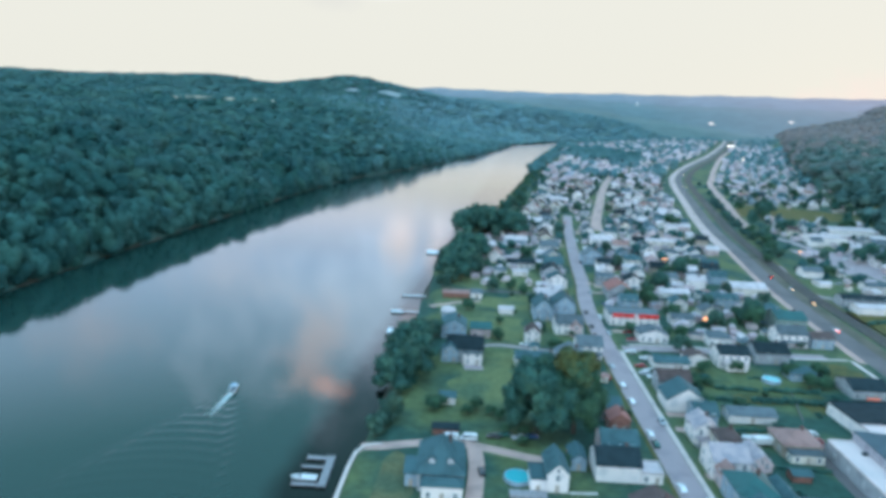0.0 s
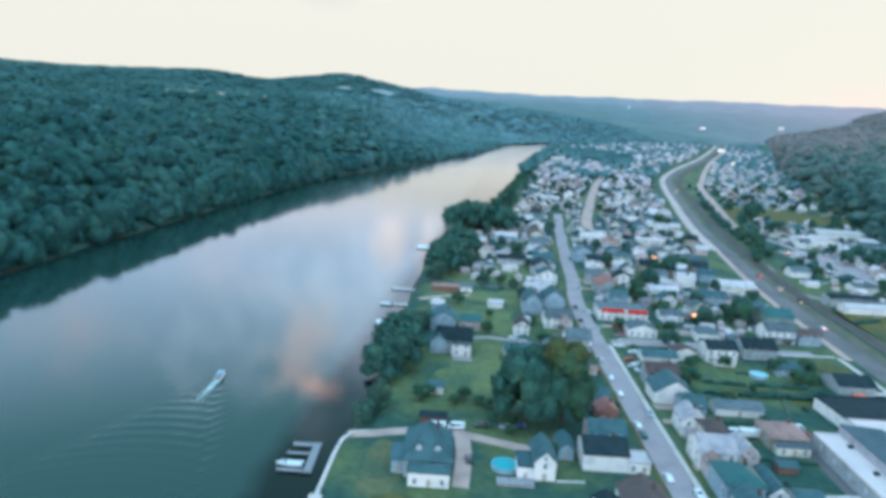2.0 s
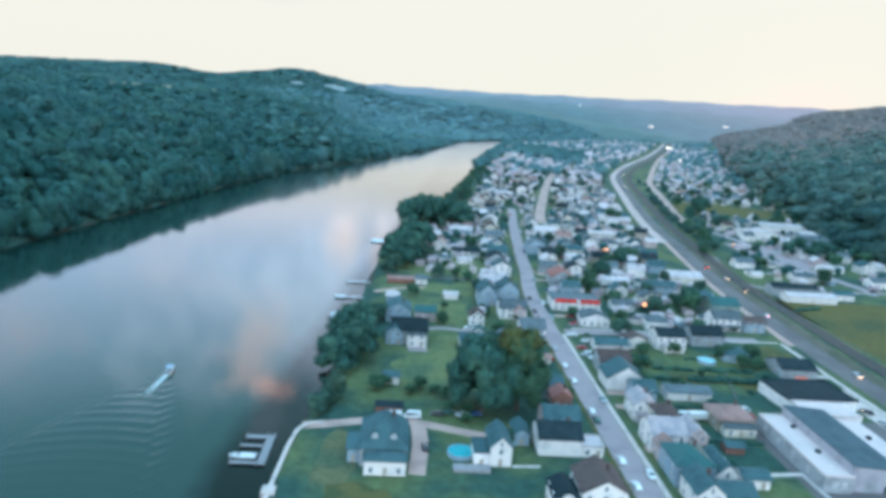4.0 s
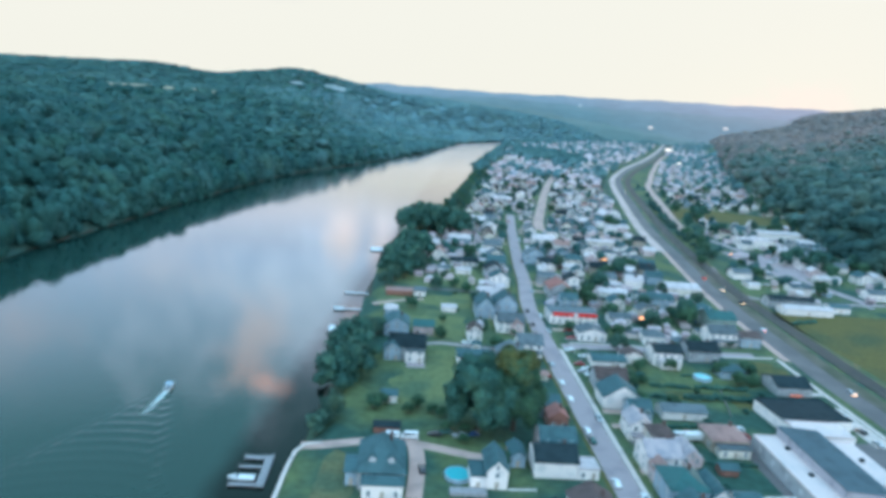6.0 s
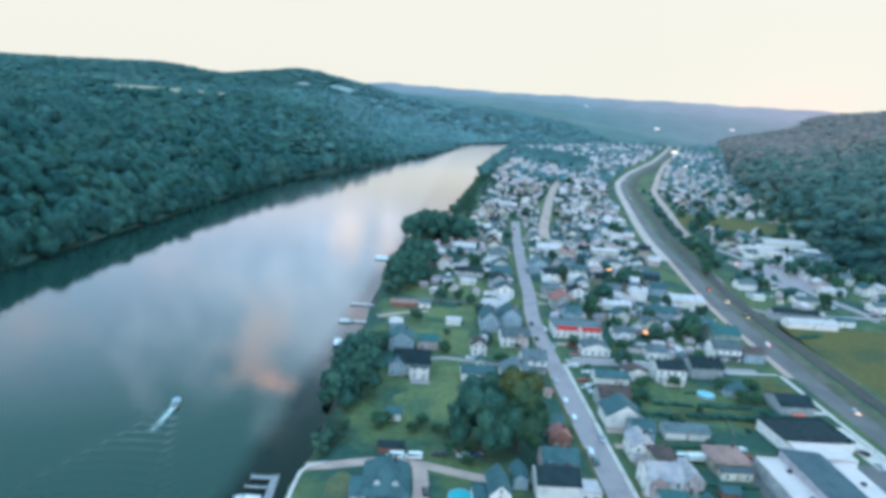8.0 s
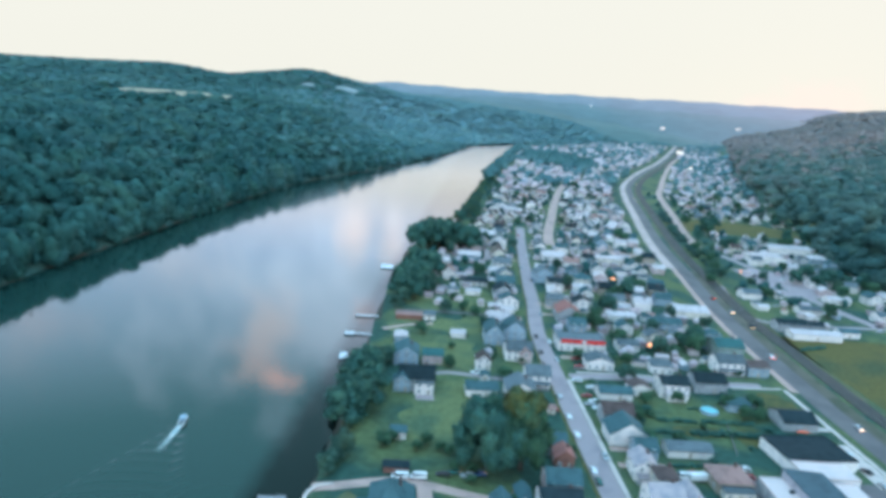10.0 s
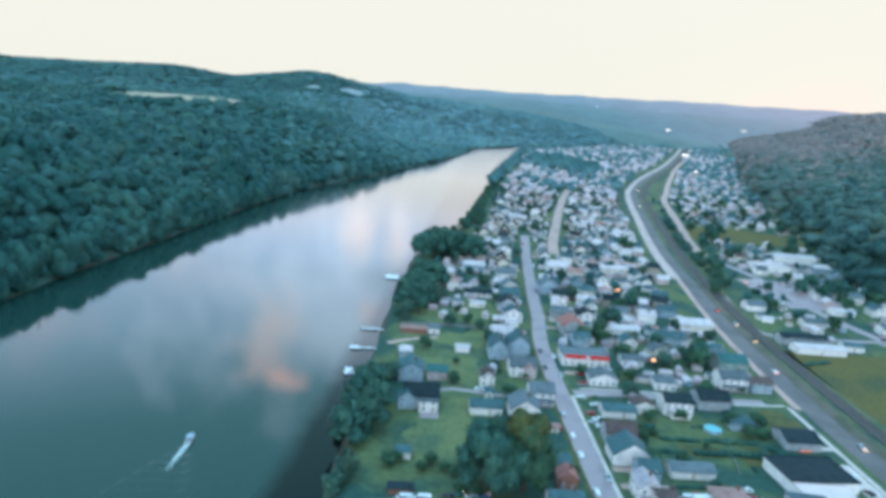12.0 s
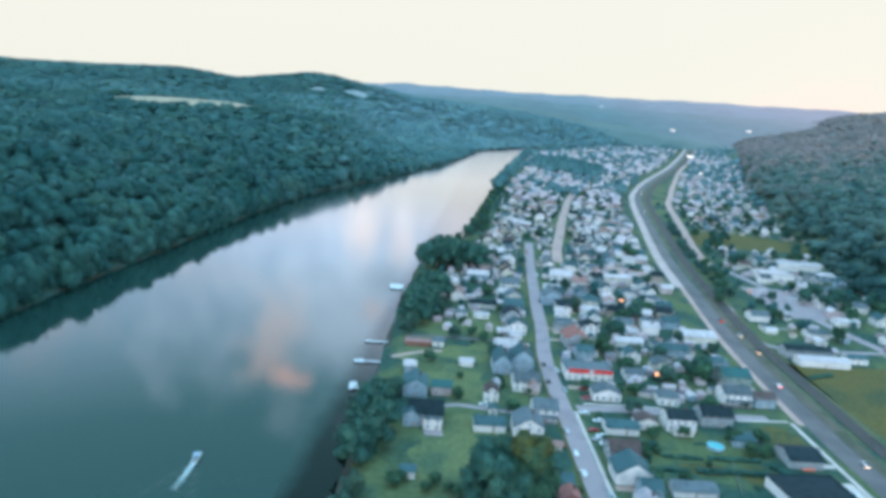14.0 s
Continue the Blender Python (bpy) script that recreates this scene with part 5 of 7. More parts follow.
LOTS = []
rnd = random.Random(11)
y = 395.0
while y < 1000:
    xm = along(MAIN, y)
    u = -160
    while u < 200:
        x = xm + u + rnd.uniform(-2.5, 2.5)
        yy = y + rnd.uniform(-3, 3)
        u += 17.5
        on_road = abs(x - along(MAIN, yy)) < 11.5 or (yy > 560 and abs(x - np.interp(yy, [570, 683, 828, 974], [121, 143, 176, 213])) < 11)
        inside = along(BANK_R, yy) + 30 < x < along(HIGHWAY, yy) - 9
        if inside and not on_road and clear(x, yy, 5.0) and rnd.random() < (0.32 if yy < 520 and x < along(MAIN, yy) - 24 else 0.80) and not (144 < x < 192 and 506 < yy < 572):
            LOTS.append((x, yy))
    y += 16.5
y = 440.0
while y < 1000:
    u = 84
    while u < 400:
        x, yy = along(HIGHWAY, y) + u + rnd.uniform(-4, 4), y + rnd.uniform(-5, 5)
        u += 24
        near_road = abs(x - np.interp(yy, [416, 454, 487, 541, 586, 601, 673, 779, 880, 988, 1090], [288, 283, 284, 283, 274, 266, 280, 308, 334, 363, 402])) < 11
        if x < along(TOE, yy) - 6 and not near_road and clear(x, yy, 6) and not in_park(x, yy) and rnd.random() < (0.62 if yy < 640 or yy > 760 else 0.3):
            LOTS.append((x, yy))
    y += 22
first = {}
LOTS.sort(key=lambda p: p[1])
for i, (x, y) in enumerate(LOTS[:196]):
    k = rnd.choice((0, 1, 1, 2, 2, 3, 3, 4, 4, 5, 5, 6, 7, 7, 8, 9, 9, 10, 11, 11))
    wall, roof, kind, w, d, eave, rise = KINDS[k]
    turn = rnd.choice((0, 0, 90, -90)) + rnd.uniform(-4, 4) - math.degrees(math.atan((along(MAIN, y + 20) - along(MAIN, y - 20)) / 40))
    if k not in first:
        label = TONES.get(wall, wall) + " " + WORDS[kind] + " " + TONES.get(roof, roof) + " roof among gardens"
        first[k] = house(x - w / 2, x + w / 2, y - d / 2, d, eave, rise, kind, wall, roof, label, turn=turn, panes=False, sides=2, lean=k % 3 != 2, porch=k in (1, 3, 7))
    else:
        copy_thing(first[k], pose(x, y, height(x, y), 0, 0, turn))
        BUILT.append((x, y, 6.5))

# sheds, garages and carports behind the houses
SHED_LOTS = []
while len(SHED_LOTS) < 520:
    y = rnd.uniform(300, 1000)
    x = rnd.uniform(float(along(BANK_R, y)) + 24, min(float(along(TOE, y)), 0.75 * y + 60))
    hw = x - along(HIGHWAY, y)
    if -9 < hw < 60 or not off_street(x, y, 9.5) or not clear(x, y, 1.0) or (213 < x < 390 and y < 362) or in_park(x, y) or (x < 40 and y < 380) or (-9 < hw - 60 and rnd.random() < 0.6) or 280 < y < 293:
        continue
    if any((x - a) ** 2 + (y - b) ** 2 < 49 for a, b in SHED_LOTS):
        continue
    SHED_LOTS.append((x, y))

# far rooftops, too small to tell apart
# wall and roof tones drawn together towards lilac: haze put into the colours
far_mats = [mat(name, base, 0.8, 0.10, 0.3, 3.0, random_tint=0.08, island=0.12) for name, base in (("pale_lilac_siding", (0.66, 0.56, 0.59)), ("dull_grey_siding", (0.36, 0.35, 0.39)), ("dull_blue_siding", (0.34, 0.39, 0.45)), ("dull_cream_siding", (0.62, 0.54, 0.52)), ("dull_rose_siding", (0.48, 0.38, 0.40)), ("hazed_grey_roof", (0.36, 0.32, 0.35)), ("hazed_pale_roof", (0.54, 0.46, 0.49)), ("hazed_rose_roof", (0.50, 0.37, 0.38)), ("hazed_slate_roof", (0.27, 0.28, 0.32)), ("hazed_brown_roof", (0.32, 0.25, 0.26)), ("worn_dark_roof", (0.10, 0.11, 0.125)))]
far = list(LOTS[196:])
yy = 1000.0
while yy < 2400:
    for u in range(-330, 520, 19):
        x = along(HIGHWAY, yy) + u + rnd.uniform(-5, 5)
        if along(BANK_R, yy) + 30 < x < along(TOE, yy) - 8 and not -22 < u < 36 and abs(x - np.interp(yy, [988, 1090, 1240, 1580, 1790], [363, 402, 459, 596, 690])) > 13 and rnd.random() < (0.74 if u < 0 else 0.62):
            far.append((x, yy + rnd.uniform(-6, 6)))
    yy += 20


def grove(x, y):
    """Where trees crowd out the houses of the far town."""
    return (((x - 300) / 66) ** 2 + ((y - 1440) / 170) ** 2 < 1) | (np.sin(x / 31 + 1.1) * np.sin(y / 57 + x / 90) + 0.5 * np.sin(x / 13 + y / 29) > 0.72)


far = [(x, y) for x, y in far if not grove(x, y)]


def gables(places, small):
    """Plain gabled blocks as arrays."""
    V, F, M, n = [], [], [], 0
    for x, y in places:
        w, d, e, r = (rnd.uniform(3, 5.5), rnd.uniform(3.5, 7), rnd.uniform(2.2, 2.9), rnd.uniform(0.5, 1.3)) if small else (rnd.uniform(7.5, 12), rnd.uniform(7.5, 11), rnd.uniform(3.5, 6), rnd.uniform(1.5, 3.0))
        a, z = rnd.uniform(-0.3, 0.1) + rnd.choice((0, 1.57)), height(x, y)
        pts = [(-w / 2, -d / 2, 0), (w / 2, -d / 2, 0), (w / 2, d / 2, 0), (-w / 2, d / 2, 0), (-w / 2, -d / 2, e), (w / 2, -d / 2, e), (w / 2, d / 2, e), (-w / 2, d / 2, e), (0, -d / 2, e + r), (0, d / 2, e + r)]
        V += [(x + px * math.cos(a) - py * math.sin(a), y + px * math.sin(a) + py * math.cos(a), z + pz) for px, py, pz in pts]
        wm, rm = rnd.choice((0, 0, 0, 3, 3, 4, 4)), rnd.choice((5, 6, 6, 6, 6, 6, 7, 7, 7, 8, 9) + ((10, 10) if small else ()))
        for f, k in (((0, 1, 5, 4), wm), ((1, 2, 6, 5), wm), ((2, 3, 7, 6), wm), ((3, 0, 4, 7), wm), ((4, 5, 8), wm), ((6, 7, 9), wm), ((5, 6, 9, 8), rm), ((7, 4, 8, 9), rm)):
            F.append([q + n for q in f[:3]])
            M.append(k)
            if len(f) == 4:
                F.append([f[0] + n, f[2] + n, f[3] + n])
                M.append(k)
        n += 10
    return V, F, M


V, F, M = gables(far, False)
tagged(new("far_houses", np_mesh("far_houses", V, F, far_mats, False, M)), "far-off pale houses with grey roofs along the valley", "houses", kind="stuff")
V, F, M = gables(SHED_LOTS, True)
tagged(new("garden_sheds", np_mesh("garden_sheds", V, F, far_mats, False, M)), "many small pale sheds and garages between the houses", "sheds", kind="stuff")

# pale drives and yards, one or two to a house
V, F = [], []
for x, y in LOTS:
    for _ in range(2):
        a, u, v = rnd.choice((0.0, 1.57)) + rnd.uniform(-0.25, 0.05), rnd.uniform(1.4, 2.6), rnd.uniform(3.0, 7.0)
        px, py = x + rnd.uniform(-9, 9), y + rnd.uniform(-9, 9)
        if along(BANK_R, py) + 20 > px or -10 < px - along(HIGHWAY, py) < 30 or px > along(TOE, py) - 4 or not off_street(px, py, 7):
            continue
        n, up = len(V), 0.05 + 0.0007 * (len(V) % 60)
        corners = [(px + p * u * math.cos(a) - q * v * math.sin(a), py + p * u * math.sin(a) + q * v * math.cos(a)) for p, q in ((-1, -1), (1, -1), (1, 1), (-1, 1))]
        V += [(cx, cy, height(cx, cy) + dz) for dz in (-0.3, up) for cx, cy in corners]
        F += [(n + 4, n + 5, n + 6, n + 7)] + [(n + i, n + (i + 1) % 4, n + 4 + (i + 1) % 4, n + 4 + i) for i in range(4)]
tagged(new("driveways", np_mesh("driveways", V, F, GRAVEL)), "pale gravel drives and paved yards between houses", "driveways", kind="stuff")

# ---- trees of the town and the river bank ----


def trunk_bmesh(rng, high, r, limbs=5):
    bm = bmesh.new()
    tube(bm, 0, 0, -0.4, 0.35, r * 1.5, r, 8)
    tube(bm, 0, 0, 0.35, high * 0.62, r, r * 0.45, 8)
    for i in range(limbs):
        a, z = 6.28 * i / limbs + rng.uniform(-0.3, 0.3), high * rng.uniform(0.22, 0.45)
        start, end = Vector((0, 0, z)), Vector((math.cos(a) * high * 0.24, math.sin(a) * high * 0.24, z + high * rng.uniform(0.18, 0.3)))
        ring = bmesh.ops.create_cone(bm, segments=6, radius1=r * 0.45, radius2=r * 0.15, depth=(end - start).length)["verts"]
        m = Matrix.Translation((start + end) / 2) @ (end - start).to_track_quat("Z", "Y").to_matrix().to_4x4()
        bmesh.ops.transform(bm, matrix=m, verts=ring)
    return bm


def leafy(rng, wide, high, lobes, tufts, material, lift=0.16, leaf=0.11, core=0.34, spread=1.0, ball=(ICO_V, ICO_F)):
    v, f = crown_shape(rng, lobes, tufts, leaf, ball=ball, core=core, spread=spread, rugged=0.3, fluff=(0.8, 1.6))
    v = v * np.array([wide, wide, high * (1 - lift)]) + np.array([0, 0, high * lift - high * 0.06])
    return np_mesh("crown", v, f, material, True)


def tree(x, y, high, wide, material, label, lobes=11, tufts=90, seed=1, lift=0.16, group="trees of the town", leaf=0.11, core=0.34, spread=1.0, ball=(ICO_V, ICO_F)):
    rng = np.random.default_rng(seed)
    t = thing("tree", pose(x, y, max(height(x, y), -4.3), 0, 0, seed * 37 % 360), label, "tree", group)
    part("trunk", trunk_bmesh(rng, high, 0.028 * high), BARK, t)
    part("crown", leafy(rng, wide, high, lobes, tufts, material, lift, leaf, core, spread, ball), None, t)
    return t


MODELS = []
for i in range(7):
    high, wide = (9, 12, 14, 8, 16, 11, 7)[i], (8, 10, 11, 7.5, 13, 8, 7)[i]
    MODELS.append((high, tree(-300 - 12 * i, 330, high, wide, (LEAF_TOWN, LEAF_MID, LEAF_DARK, LEAF_MID, LEAF_DARK, LEAF_TOWN, LEAF_MID)[i], "leafy broadleaf tree among gardens", seed=20 + i, lift=(0.16, 0.2, 0.12, 0.1, 0.14, 0.1, 0.05)[i], lobes=16, tufts=100, core=0.23, spread=1.35, leaf=0.085, ball=(SMALL_V, SMALL_F))))
used = set()


def plant(x, y, high, seed, label="", dark=False):
    """One more tree of the nearest kind, at its own size and turn."""
    k = min((0, 2, 4, 5) if dark else range(len(MODELS)), key=lambda i: abs(MODELS[i][0] - high) + 0.7 * ((seed * 13 + i * 7) % 5))
    s = high / MODELS[k][0]
    m = pose(x, y, max(height(x, y), -4.4), 0, 0, seed * 47 % 360)
    if k in used:
        t = copy_thing(MODELS[k][1], m)
    else:
        t = MODELS[k][1]
        t.matrix_basis = m
        used.add(k)
    t.scale = (s, s, s)
    if label:
        tagged(t, label)
    return t


SHRUBS = []


def shrub(x, y, high, seed):
    """A bushy garden shrub with several stems."""
    m = pose(x, y, max(height(x, y), -4.4), 0, 0, seed * 53 % 360)
    if len(SHRUBS) < 4:
        rng = np.random.default_rng(70 + seed)
        t = thing("shrub", m, "low bushy dark green shrub in a garden", "shrub", "garden shrubs")
        for i in range(3):
            a = 2.09 * i + rng.uniform(-0.3, 0.3)
            bm = bmesh.new()
            tube(bm, 0.16 * math.cos(a), 0.16 * math.sin(a), -0.1, 0.8, 0.06, 0.03, 6)
            part("stem", bm, BARK, t)
        part("foliage", leafy(rng, 2.6, 2.2, 9, 60, (LEAF_DARK, LEAF_MID)[seed % 2], 0.02, 0.12, 0.25, 1.3, (SMALL_V, SMALL_F)), None, t)
        SHRUBS.append(t)
    else:
        t = copy_thing(SHRUBS[seed % 4], m)
    t.scale = (high / 2.0,) * 3


# the two great trees on the lawn
tree(30.5, 203, 32, 21.5, LEAF_DARK, "huge dark green spreading tree on a lawn", 60, 380, 3, 0.04, leaf=0.04, core=0.15, spread=1.55)
gold = tree(42.0, 203.5, 30, 18, LEAF_MID, "large dark tree with a yellowing top on a lawn", 52, 380, 5, 0.04, leaf=0.045, core=0.15, spread=1.5)
part("crown_top", leafy(np.random.default_rng(8), 16, 14, 24, 280, LEAF_GOLD, 0.0, 0.07, 0.16, 1.3), None, gold, "yellowing upper leaves", at=pose(0.8, -0.6, 16.6))
n = 0
BANK = ((-21, 222, 9), (-17, 228, 12), (-19, 247, 15), (-13, 252, 14), (-18, 257, 16), (-11, 262, 13), (-17, 268, 16), (-12, 275, 15), (-17, 280, 15), (-10, 285, 11), (-15, 292, 10), (-6, 288, 9), (-19, 226, 7), (-8, 368, 9), (-4, 376, 12), (-6, 388, 16), (2, 384, 13), (-5, 400, 18), (4, 398, 16), (11, 402, 13), (-4, 413, 18), (5, 415, 17), (0, 428, 17), (10, 428, 14))
for x, y, high in BANK:
    n += 1
    plant(x + (3.5 if y > 360 else 0), 292 - (292 - y) * 1.32 if y < 292 else y, high * (1.22 if 240 < y < 272 else 1.05 if y > 380 else 1.0), n, "dark leafy tree overhanging the river bank", True)
for x, y, high in ((4, 440, 15), (14, 442, 13), (3, 512, 17), (11, 520, 18), (20, 525, 18), (10, 536, 17), (28, 530, 16), (36, 522, 17), (44, 524, 16), (21, 540, 17), (34, 540, 15), (12, 550, 15), (18, 562, 14), (46, 540, 13)):
    n += 1
    plant(x + 4, y, high * 1.5, n, "dark leafy tree in a riverside clump", True)
y = 600.0
while y < 1000:
    n += 1
    plant(float(along(BANK_R, y)) + 9 + 5 * math.sin(y), y, 10 + 3 * math.sin(y * 1.7), n, "dark leafy tree along the river bank")
    y += 11 if y > 640 else 16
for x, y, high in ((-4, 214, 6), (-1.5, 217, 5), (11, 216, 5.5), (8, 212, 4.5), (16, 213, 4), (19, 211, 4), (22, 288, 6), (-5, 290, 8), (9, 329, 7), (24, 310, 4), (46, 277, 7), (25, 193, 4), (61, 214, 5), (36, 181, 5), (149, 323, 13), (140, 293, 8), (142, 419, 14), (107, 354, 9), (121, 384, 13), (130, 412, 9), (106, 434, 12), (86, 550, 9), (69, 452, 9), (85, 307, 6), (91, 301, 6), (101, 283, 10), (118, 264, 6), (139, 262, 7), (147, 252, 6), (95, 247, 6), (92, 226, 7), (104, 226, 6), (141, 251, 7), (20, 200.5, 4), (26, 200, 4), (150, 262, 8)):
    n += 1
    plant(x, y, high, n)
for x, y, high in ((322, 728, 14), (330, 722, 15), (326, 736, 13), (318, 716, 11), (300, 690, 10), (108, 304, 7), (100, 302, 6), (104, 262, 6), (279, 639, 14), (290, 606, 13), (300, 612, 14), (222, 476, 8), (228, 490, 10), (236, 505, 11), (244, 520, 12), (240, 498, 9), (250, 540, 11), (256, 560, 10), (294, 490, 14), (306, 482, 13), (315, 470, 12), (320, 497, 14), (330, 485, 13), (342, 470, 12), (355, 500, 13), (309, 688, 15), (303, 734, 12), (311, 506, 15), (304, 448, 13), (324, 494, 15), (267, 584, 12), (405, 675, 14), (392, 684, 13), (444, 844, 14), (150, 330, 15), (149, 436, 13), (154, 430, 12), (314, 700, 15), (250, 447, 9), (420, 760, 14), (350, 650, 12), (370, 640, 12)):
    n += 1
    plant(x, y, high, n)
# sheds and garages in the near gardens
rnd = random.Random(21)
SHEDS = []
for kind, wall, roof, w, d, label in (("x", "white", "grey", 4.2, 3.4, "small white garden shed with a grey roof"), ("y", "white", "slate", 3.6, 4.6, "small white gabled shed with a slate roof"), ("x", "blue", "pale", 5.2, 3.6, "pale blue shed with a pale roof"), ("x", "cream", "rust", 3.6, 3.0, "cream shed with a rusty roof"), ("y", "white", "pale", 6.0, 7.0, "white garage with a pale roof")):
    SHEDS.append([kind, wall, roof, w, d, label, None])
k = 0
while k < 32:
    x, y = rnd.choice(((rnd.uniform(92, 166), rnd.uniform(205, 300)), (rnd.uniform(28, 62), rnd.uniform(225, 380)), (rnd.uniform(88, 170), rnd.uniform(294, 400)), (rnd.uniform(220, 370), rnd.uniform(370, 450))))
    if not clear(x, y, 3.2) or not off_street(x, y, 10) or 281 < y < 294 or (x > 112 and y < 236) or (x < 66 and abs(y - 366) < 6) or math.hypot(x - 36, y - 200) < 24 or math.hypot(x - 128, y - 254) < 12 or (200 < x < 300 and 376 < y < 398):
        continue
    k += 1
    spec = rnd.choice(SHEDS)
    turn = rnd.choice((0, 90)) + rnd.uniform(-5, 5)
    if spec[6] is None:
        spec[6] = house(x - spec[3] / 2, x + spec[3] / 2, y - spec[4] / 2, spec[4], 2.5, 0.9, spec[0], spec[1], spec[2], spec[5], turn=turn, chimney=False, category="shed", name="shed", panes=False, sides=1, group="garden sheds")
    else:
        copy_thing(spec[6], pose(x, y, height(x, y), 0, 0, turn))
        BUILT.append((x, y, 3.0))
rnd = random.Random(9)
k = 0
while k < 90:
    x, y = rnd.choice(((rnd.uniform(80, 165), rnd.uniform(205, 300)), (rnd.uniform(20, 62), rnd.uniform(210, 380)), (rnd.uniform(78, 118), rnd.uniform(160, 260)), (rnd.uniform(90, 170), rnd.uniform(300, 390))))
    if not clear(x, y, -2.0) or math.hypot(x - 128.4, y - 256) < 9 or not off_street(x, y, 10) or 281 < y < 294 or abs(x - 24) < 4 or (x > 112 and y < 214) or (x < 66 and abs(y - 366) < 5):
        continue
    k += 1
    shrub(x, y, rnd.choice((1.4, 1.8, 2.2, 2.8, 3.4)), k)
rnd = random.Random(5)
tries = 0
while n < 292 and tries < 4000:
    tries += 1
    y = rnd.uniform(300, 1000)
    x = rnd.uniform(float(along(BANK_R, y)) + 16, min(float(along(TOE, y)), 0.75 * y + 40))
    hw = x - along(HIGHWAY, y)
    if -8 < hw < 40 or not off_street(x, y, 9) or not clear(x, y, 2.5) or (213 < x < 390 and y < 362) or in_park(x, y) or (x < 50 and y < 330):
        continue
    if rnd.random() > (1.0 if hw < 0 else 0.8):
        continue
    n += 1
    plant(x, y, rnd.uniform(5, 12), n)
x, y = jitter_grid(60, 1400, 1000, 3300, 17, RNG)
ok = (x > along(BANK_R, y) + 6) & (x < along(TOE, y)) & ((x < along(HIGHWAY, y) - 12) | (x > along(HIGHWAY, y) + 45)) & (grove(x, y) | (RNG.uniform(0, 1, len(x)) < 0.22)) & (abs(x - np.interp(y, [988, 1090, 1240, 1580, 1790], [363, 402, 459, 596, 690])) > 14)
woods("far_town_trees", x[ok], y[ok], FAR_CROWNS, 13.0, 12.0, 1.0, "far-off trees among the houses", LEAF_FAR_HAZE)
x, y = jitter_grid(235, 330, 450, 800, 4.5, RNG)
side = x - np.interp(y, [420, 512, 620, 790, 970], [215, 230, 249, 287, 329])
ok = (side > 6) & (side < 15) & (RNG.uniform(0, 1, len(x)) < 0.75) & (np.sin(y / 17) > -0.75) & (abs(x - np.interp(y, [420, 470, 545, 601, 673, 779, 880], [216, 233, 252, 266, 280, 308, 334])) > 5.5)
woods("trackside_bushes", x[ok], y[ok], NEAR_CROWNS, 5.0, 4.5, 0.5, "dark green bushes between railway and side road", LEAF_HILL)
rx, ry = jitter_grid(20, 420, 430, 1000, 13, RNG)
pick = [i for i in range(len(rx)) if along(BANK_R, ry[i]) + 16 < rx[i] < along(TOE, ry[i]) and not -9 < rx[i] - along(HIGHWAY, ry[i]) < 42 and off_street(rx[i], ry[i], 8.5) and clear(rx[i], ry[i], 1.5) and RNG.uniform() < 0.40 and not in_park(rx[i], ry[i])]
woods("garden_trees", rx[pick], ry[pick], NEAR_CROWNS, 6.0, 7.0, 0.8, "small dark trees and shrubs between the houses", LEAF_SLOPE)
x, y = jitter_grid(230, 370, 1260, 1620, 11, RNG)
ok = ((x - 300) / 66) ** 2 + ((y - 1440) / 170) ** 2 < 1
woods("town_grove", x[ok], y[ok], FAR_CROWNS, 14.0, 14.0, 1.0, "dark grove of trees in the far town", LEAF_HAZE)
y = np.arange(1000, 2000, 7.0)
x = along(BANK_R, y) + 9 + 5 * np.sin(y)
woods("far_bank_trees", x, y, FAR_CROWNS, 14.0, 15.0, 1.5, "dark trees lining the far river bank", LEAF_HAZE)


def hedge(x0, y0, x1, y1, high, wide, label="clipped dark green hedge between gardens"):
    rng = np.random.default_rng(int(abs(x0 * 7 + y0)))
    L = math.hypot(x1 - x0, y1 - y0)
    V, F, n = [], [], 0
    for i in range(max(2, int(L / 1.1))):
        t = (i + 0.5) / max(2, int(L / 1.1))
        v, f = crown_shape(rng, 2, 24, 0.2, (SMALL_V, SMALL_F))
        V.append(v * np.array([wide * 1.5, wide * 1.5, high * 1.25]) + np.array([x0 + (x1 - x0) * t + rng.uniform(-0.2, 0.2), y0 + (y1 - y0) * t, height(x0, y0) - 0.15 * high - rng.uniform(0, 0.35) * high]))
        F.append(f + n)
        n += len(v)
    tagged(new("hedge", np_mesh("hedge", np.concatenate(V), np.concatenate(F), LEAF_DARK, True)), label, "hedge", "garden hedges")


for h in ((97, 235.5, 110, 236, 1.8, 1.8), (113, 236, 139, 235.8, 2.6, 2.6), (103, 246, 119, 245.6, 2.0, 2.0), (122, 246.4, 142, 246, 2.2, 2.2), (96, 211, 112, 212, 1.6, 1.6), (82, 301, 98, 303, 2.2, 2.0), (84, 308.5, 96, 309, 2.4, 2.2), (104, 316, 124, 317, 1.5, 1.8), (99, 188, 116, 187, 1.2, 1.3), (120, 258, 128, 259, 1.2, 1.4), (215, 340, 232, 347, 2.0, 2.5)):
    hedge(*h)


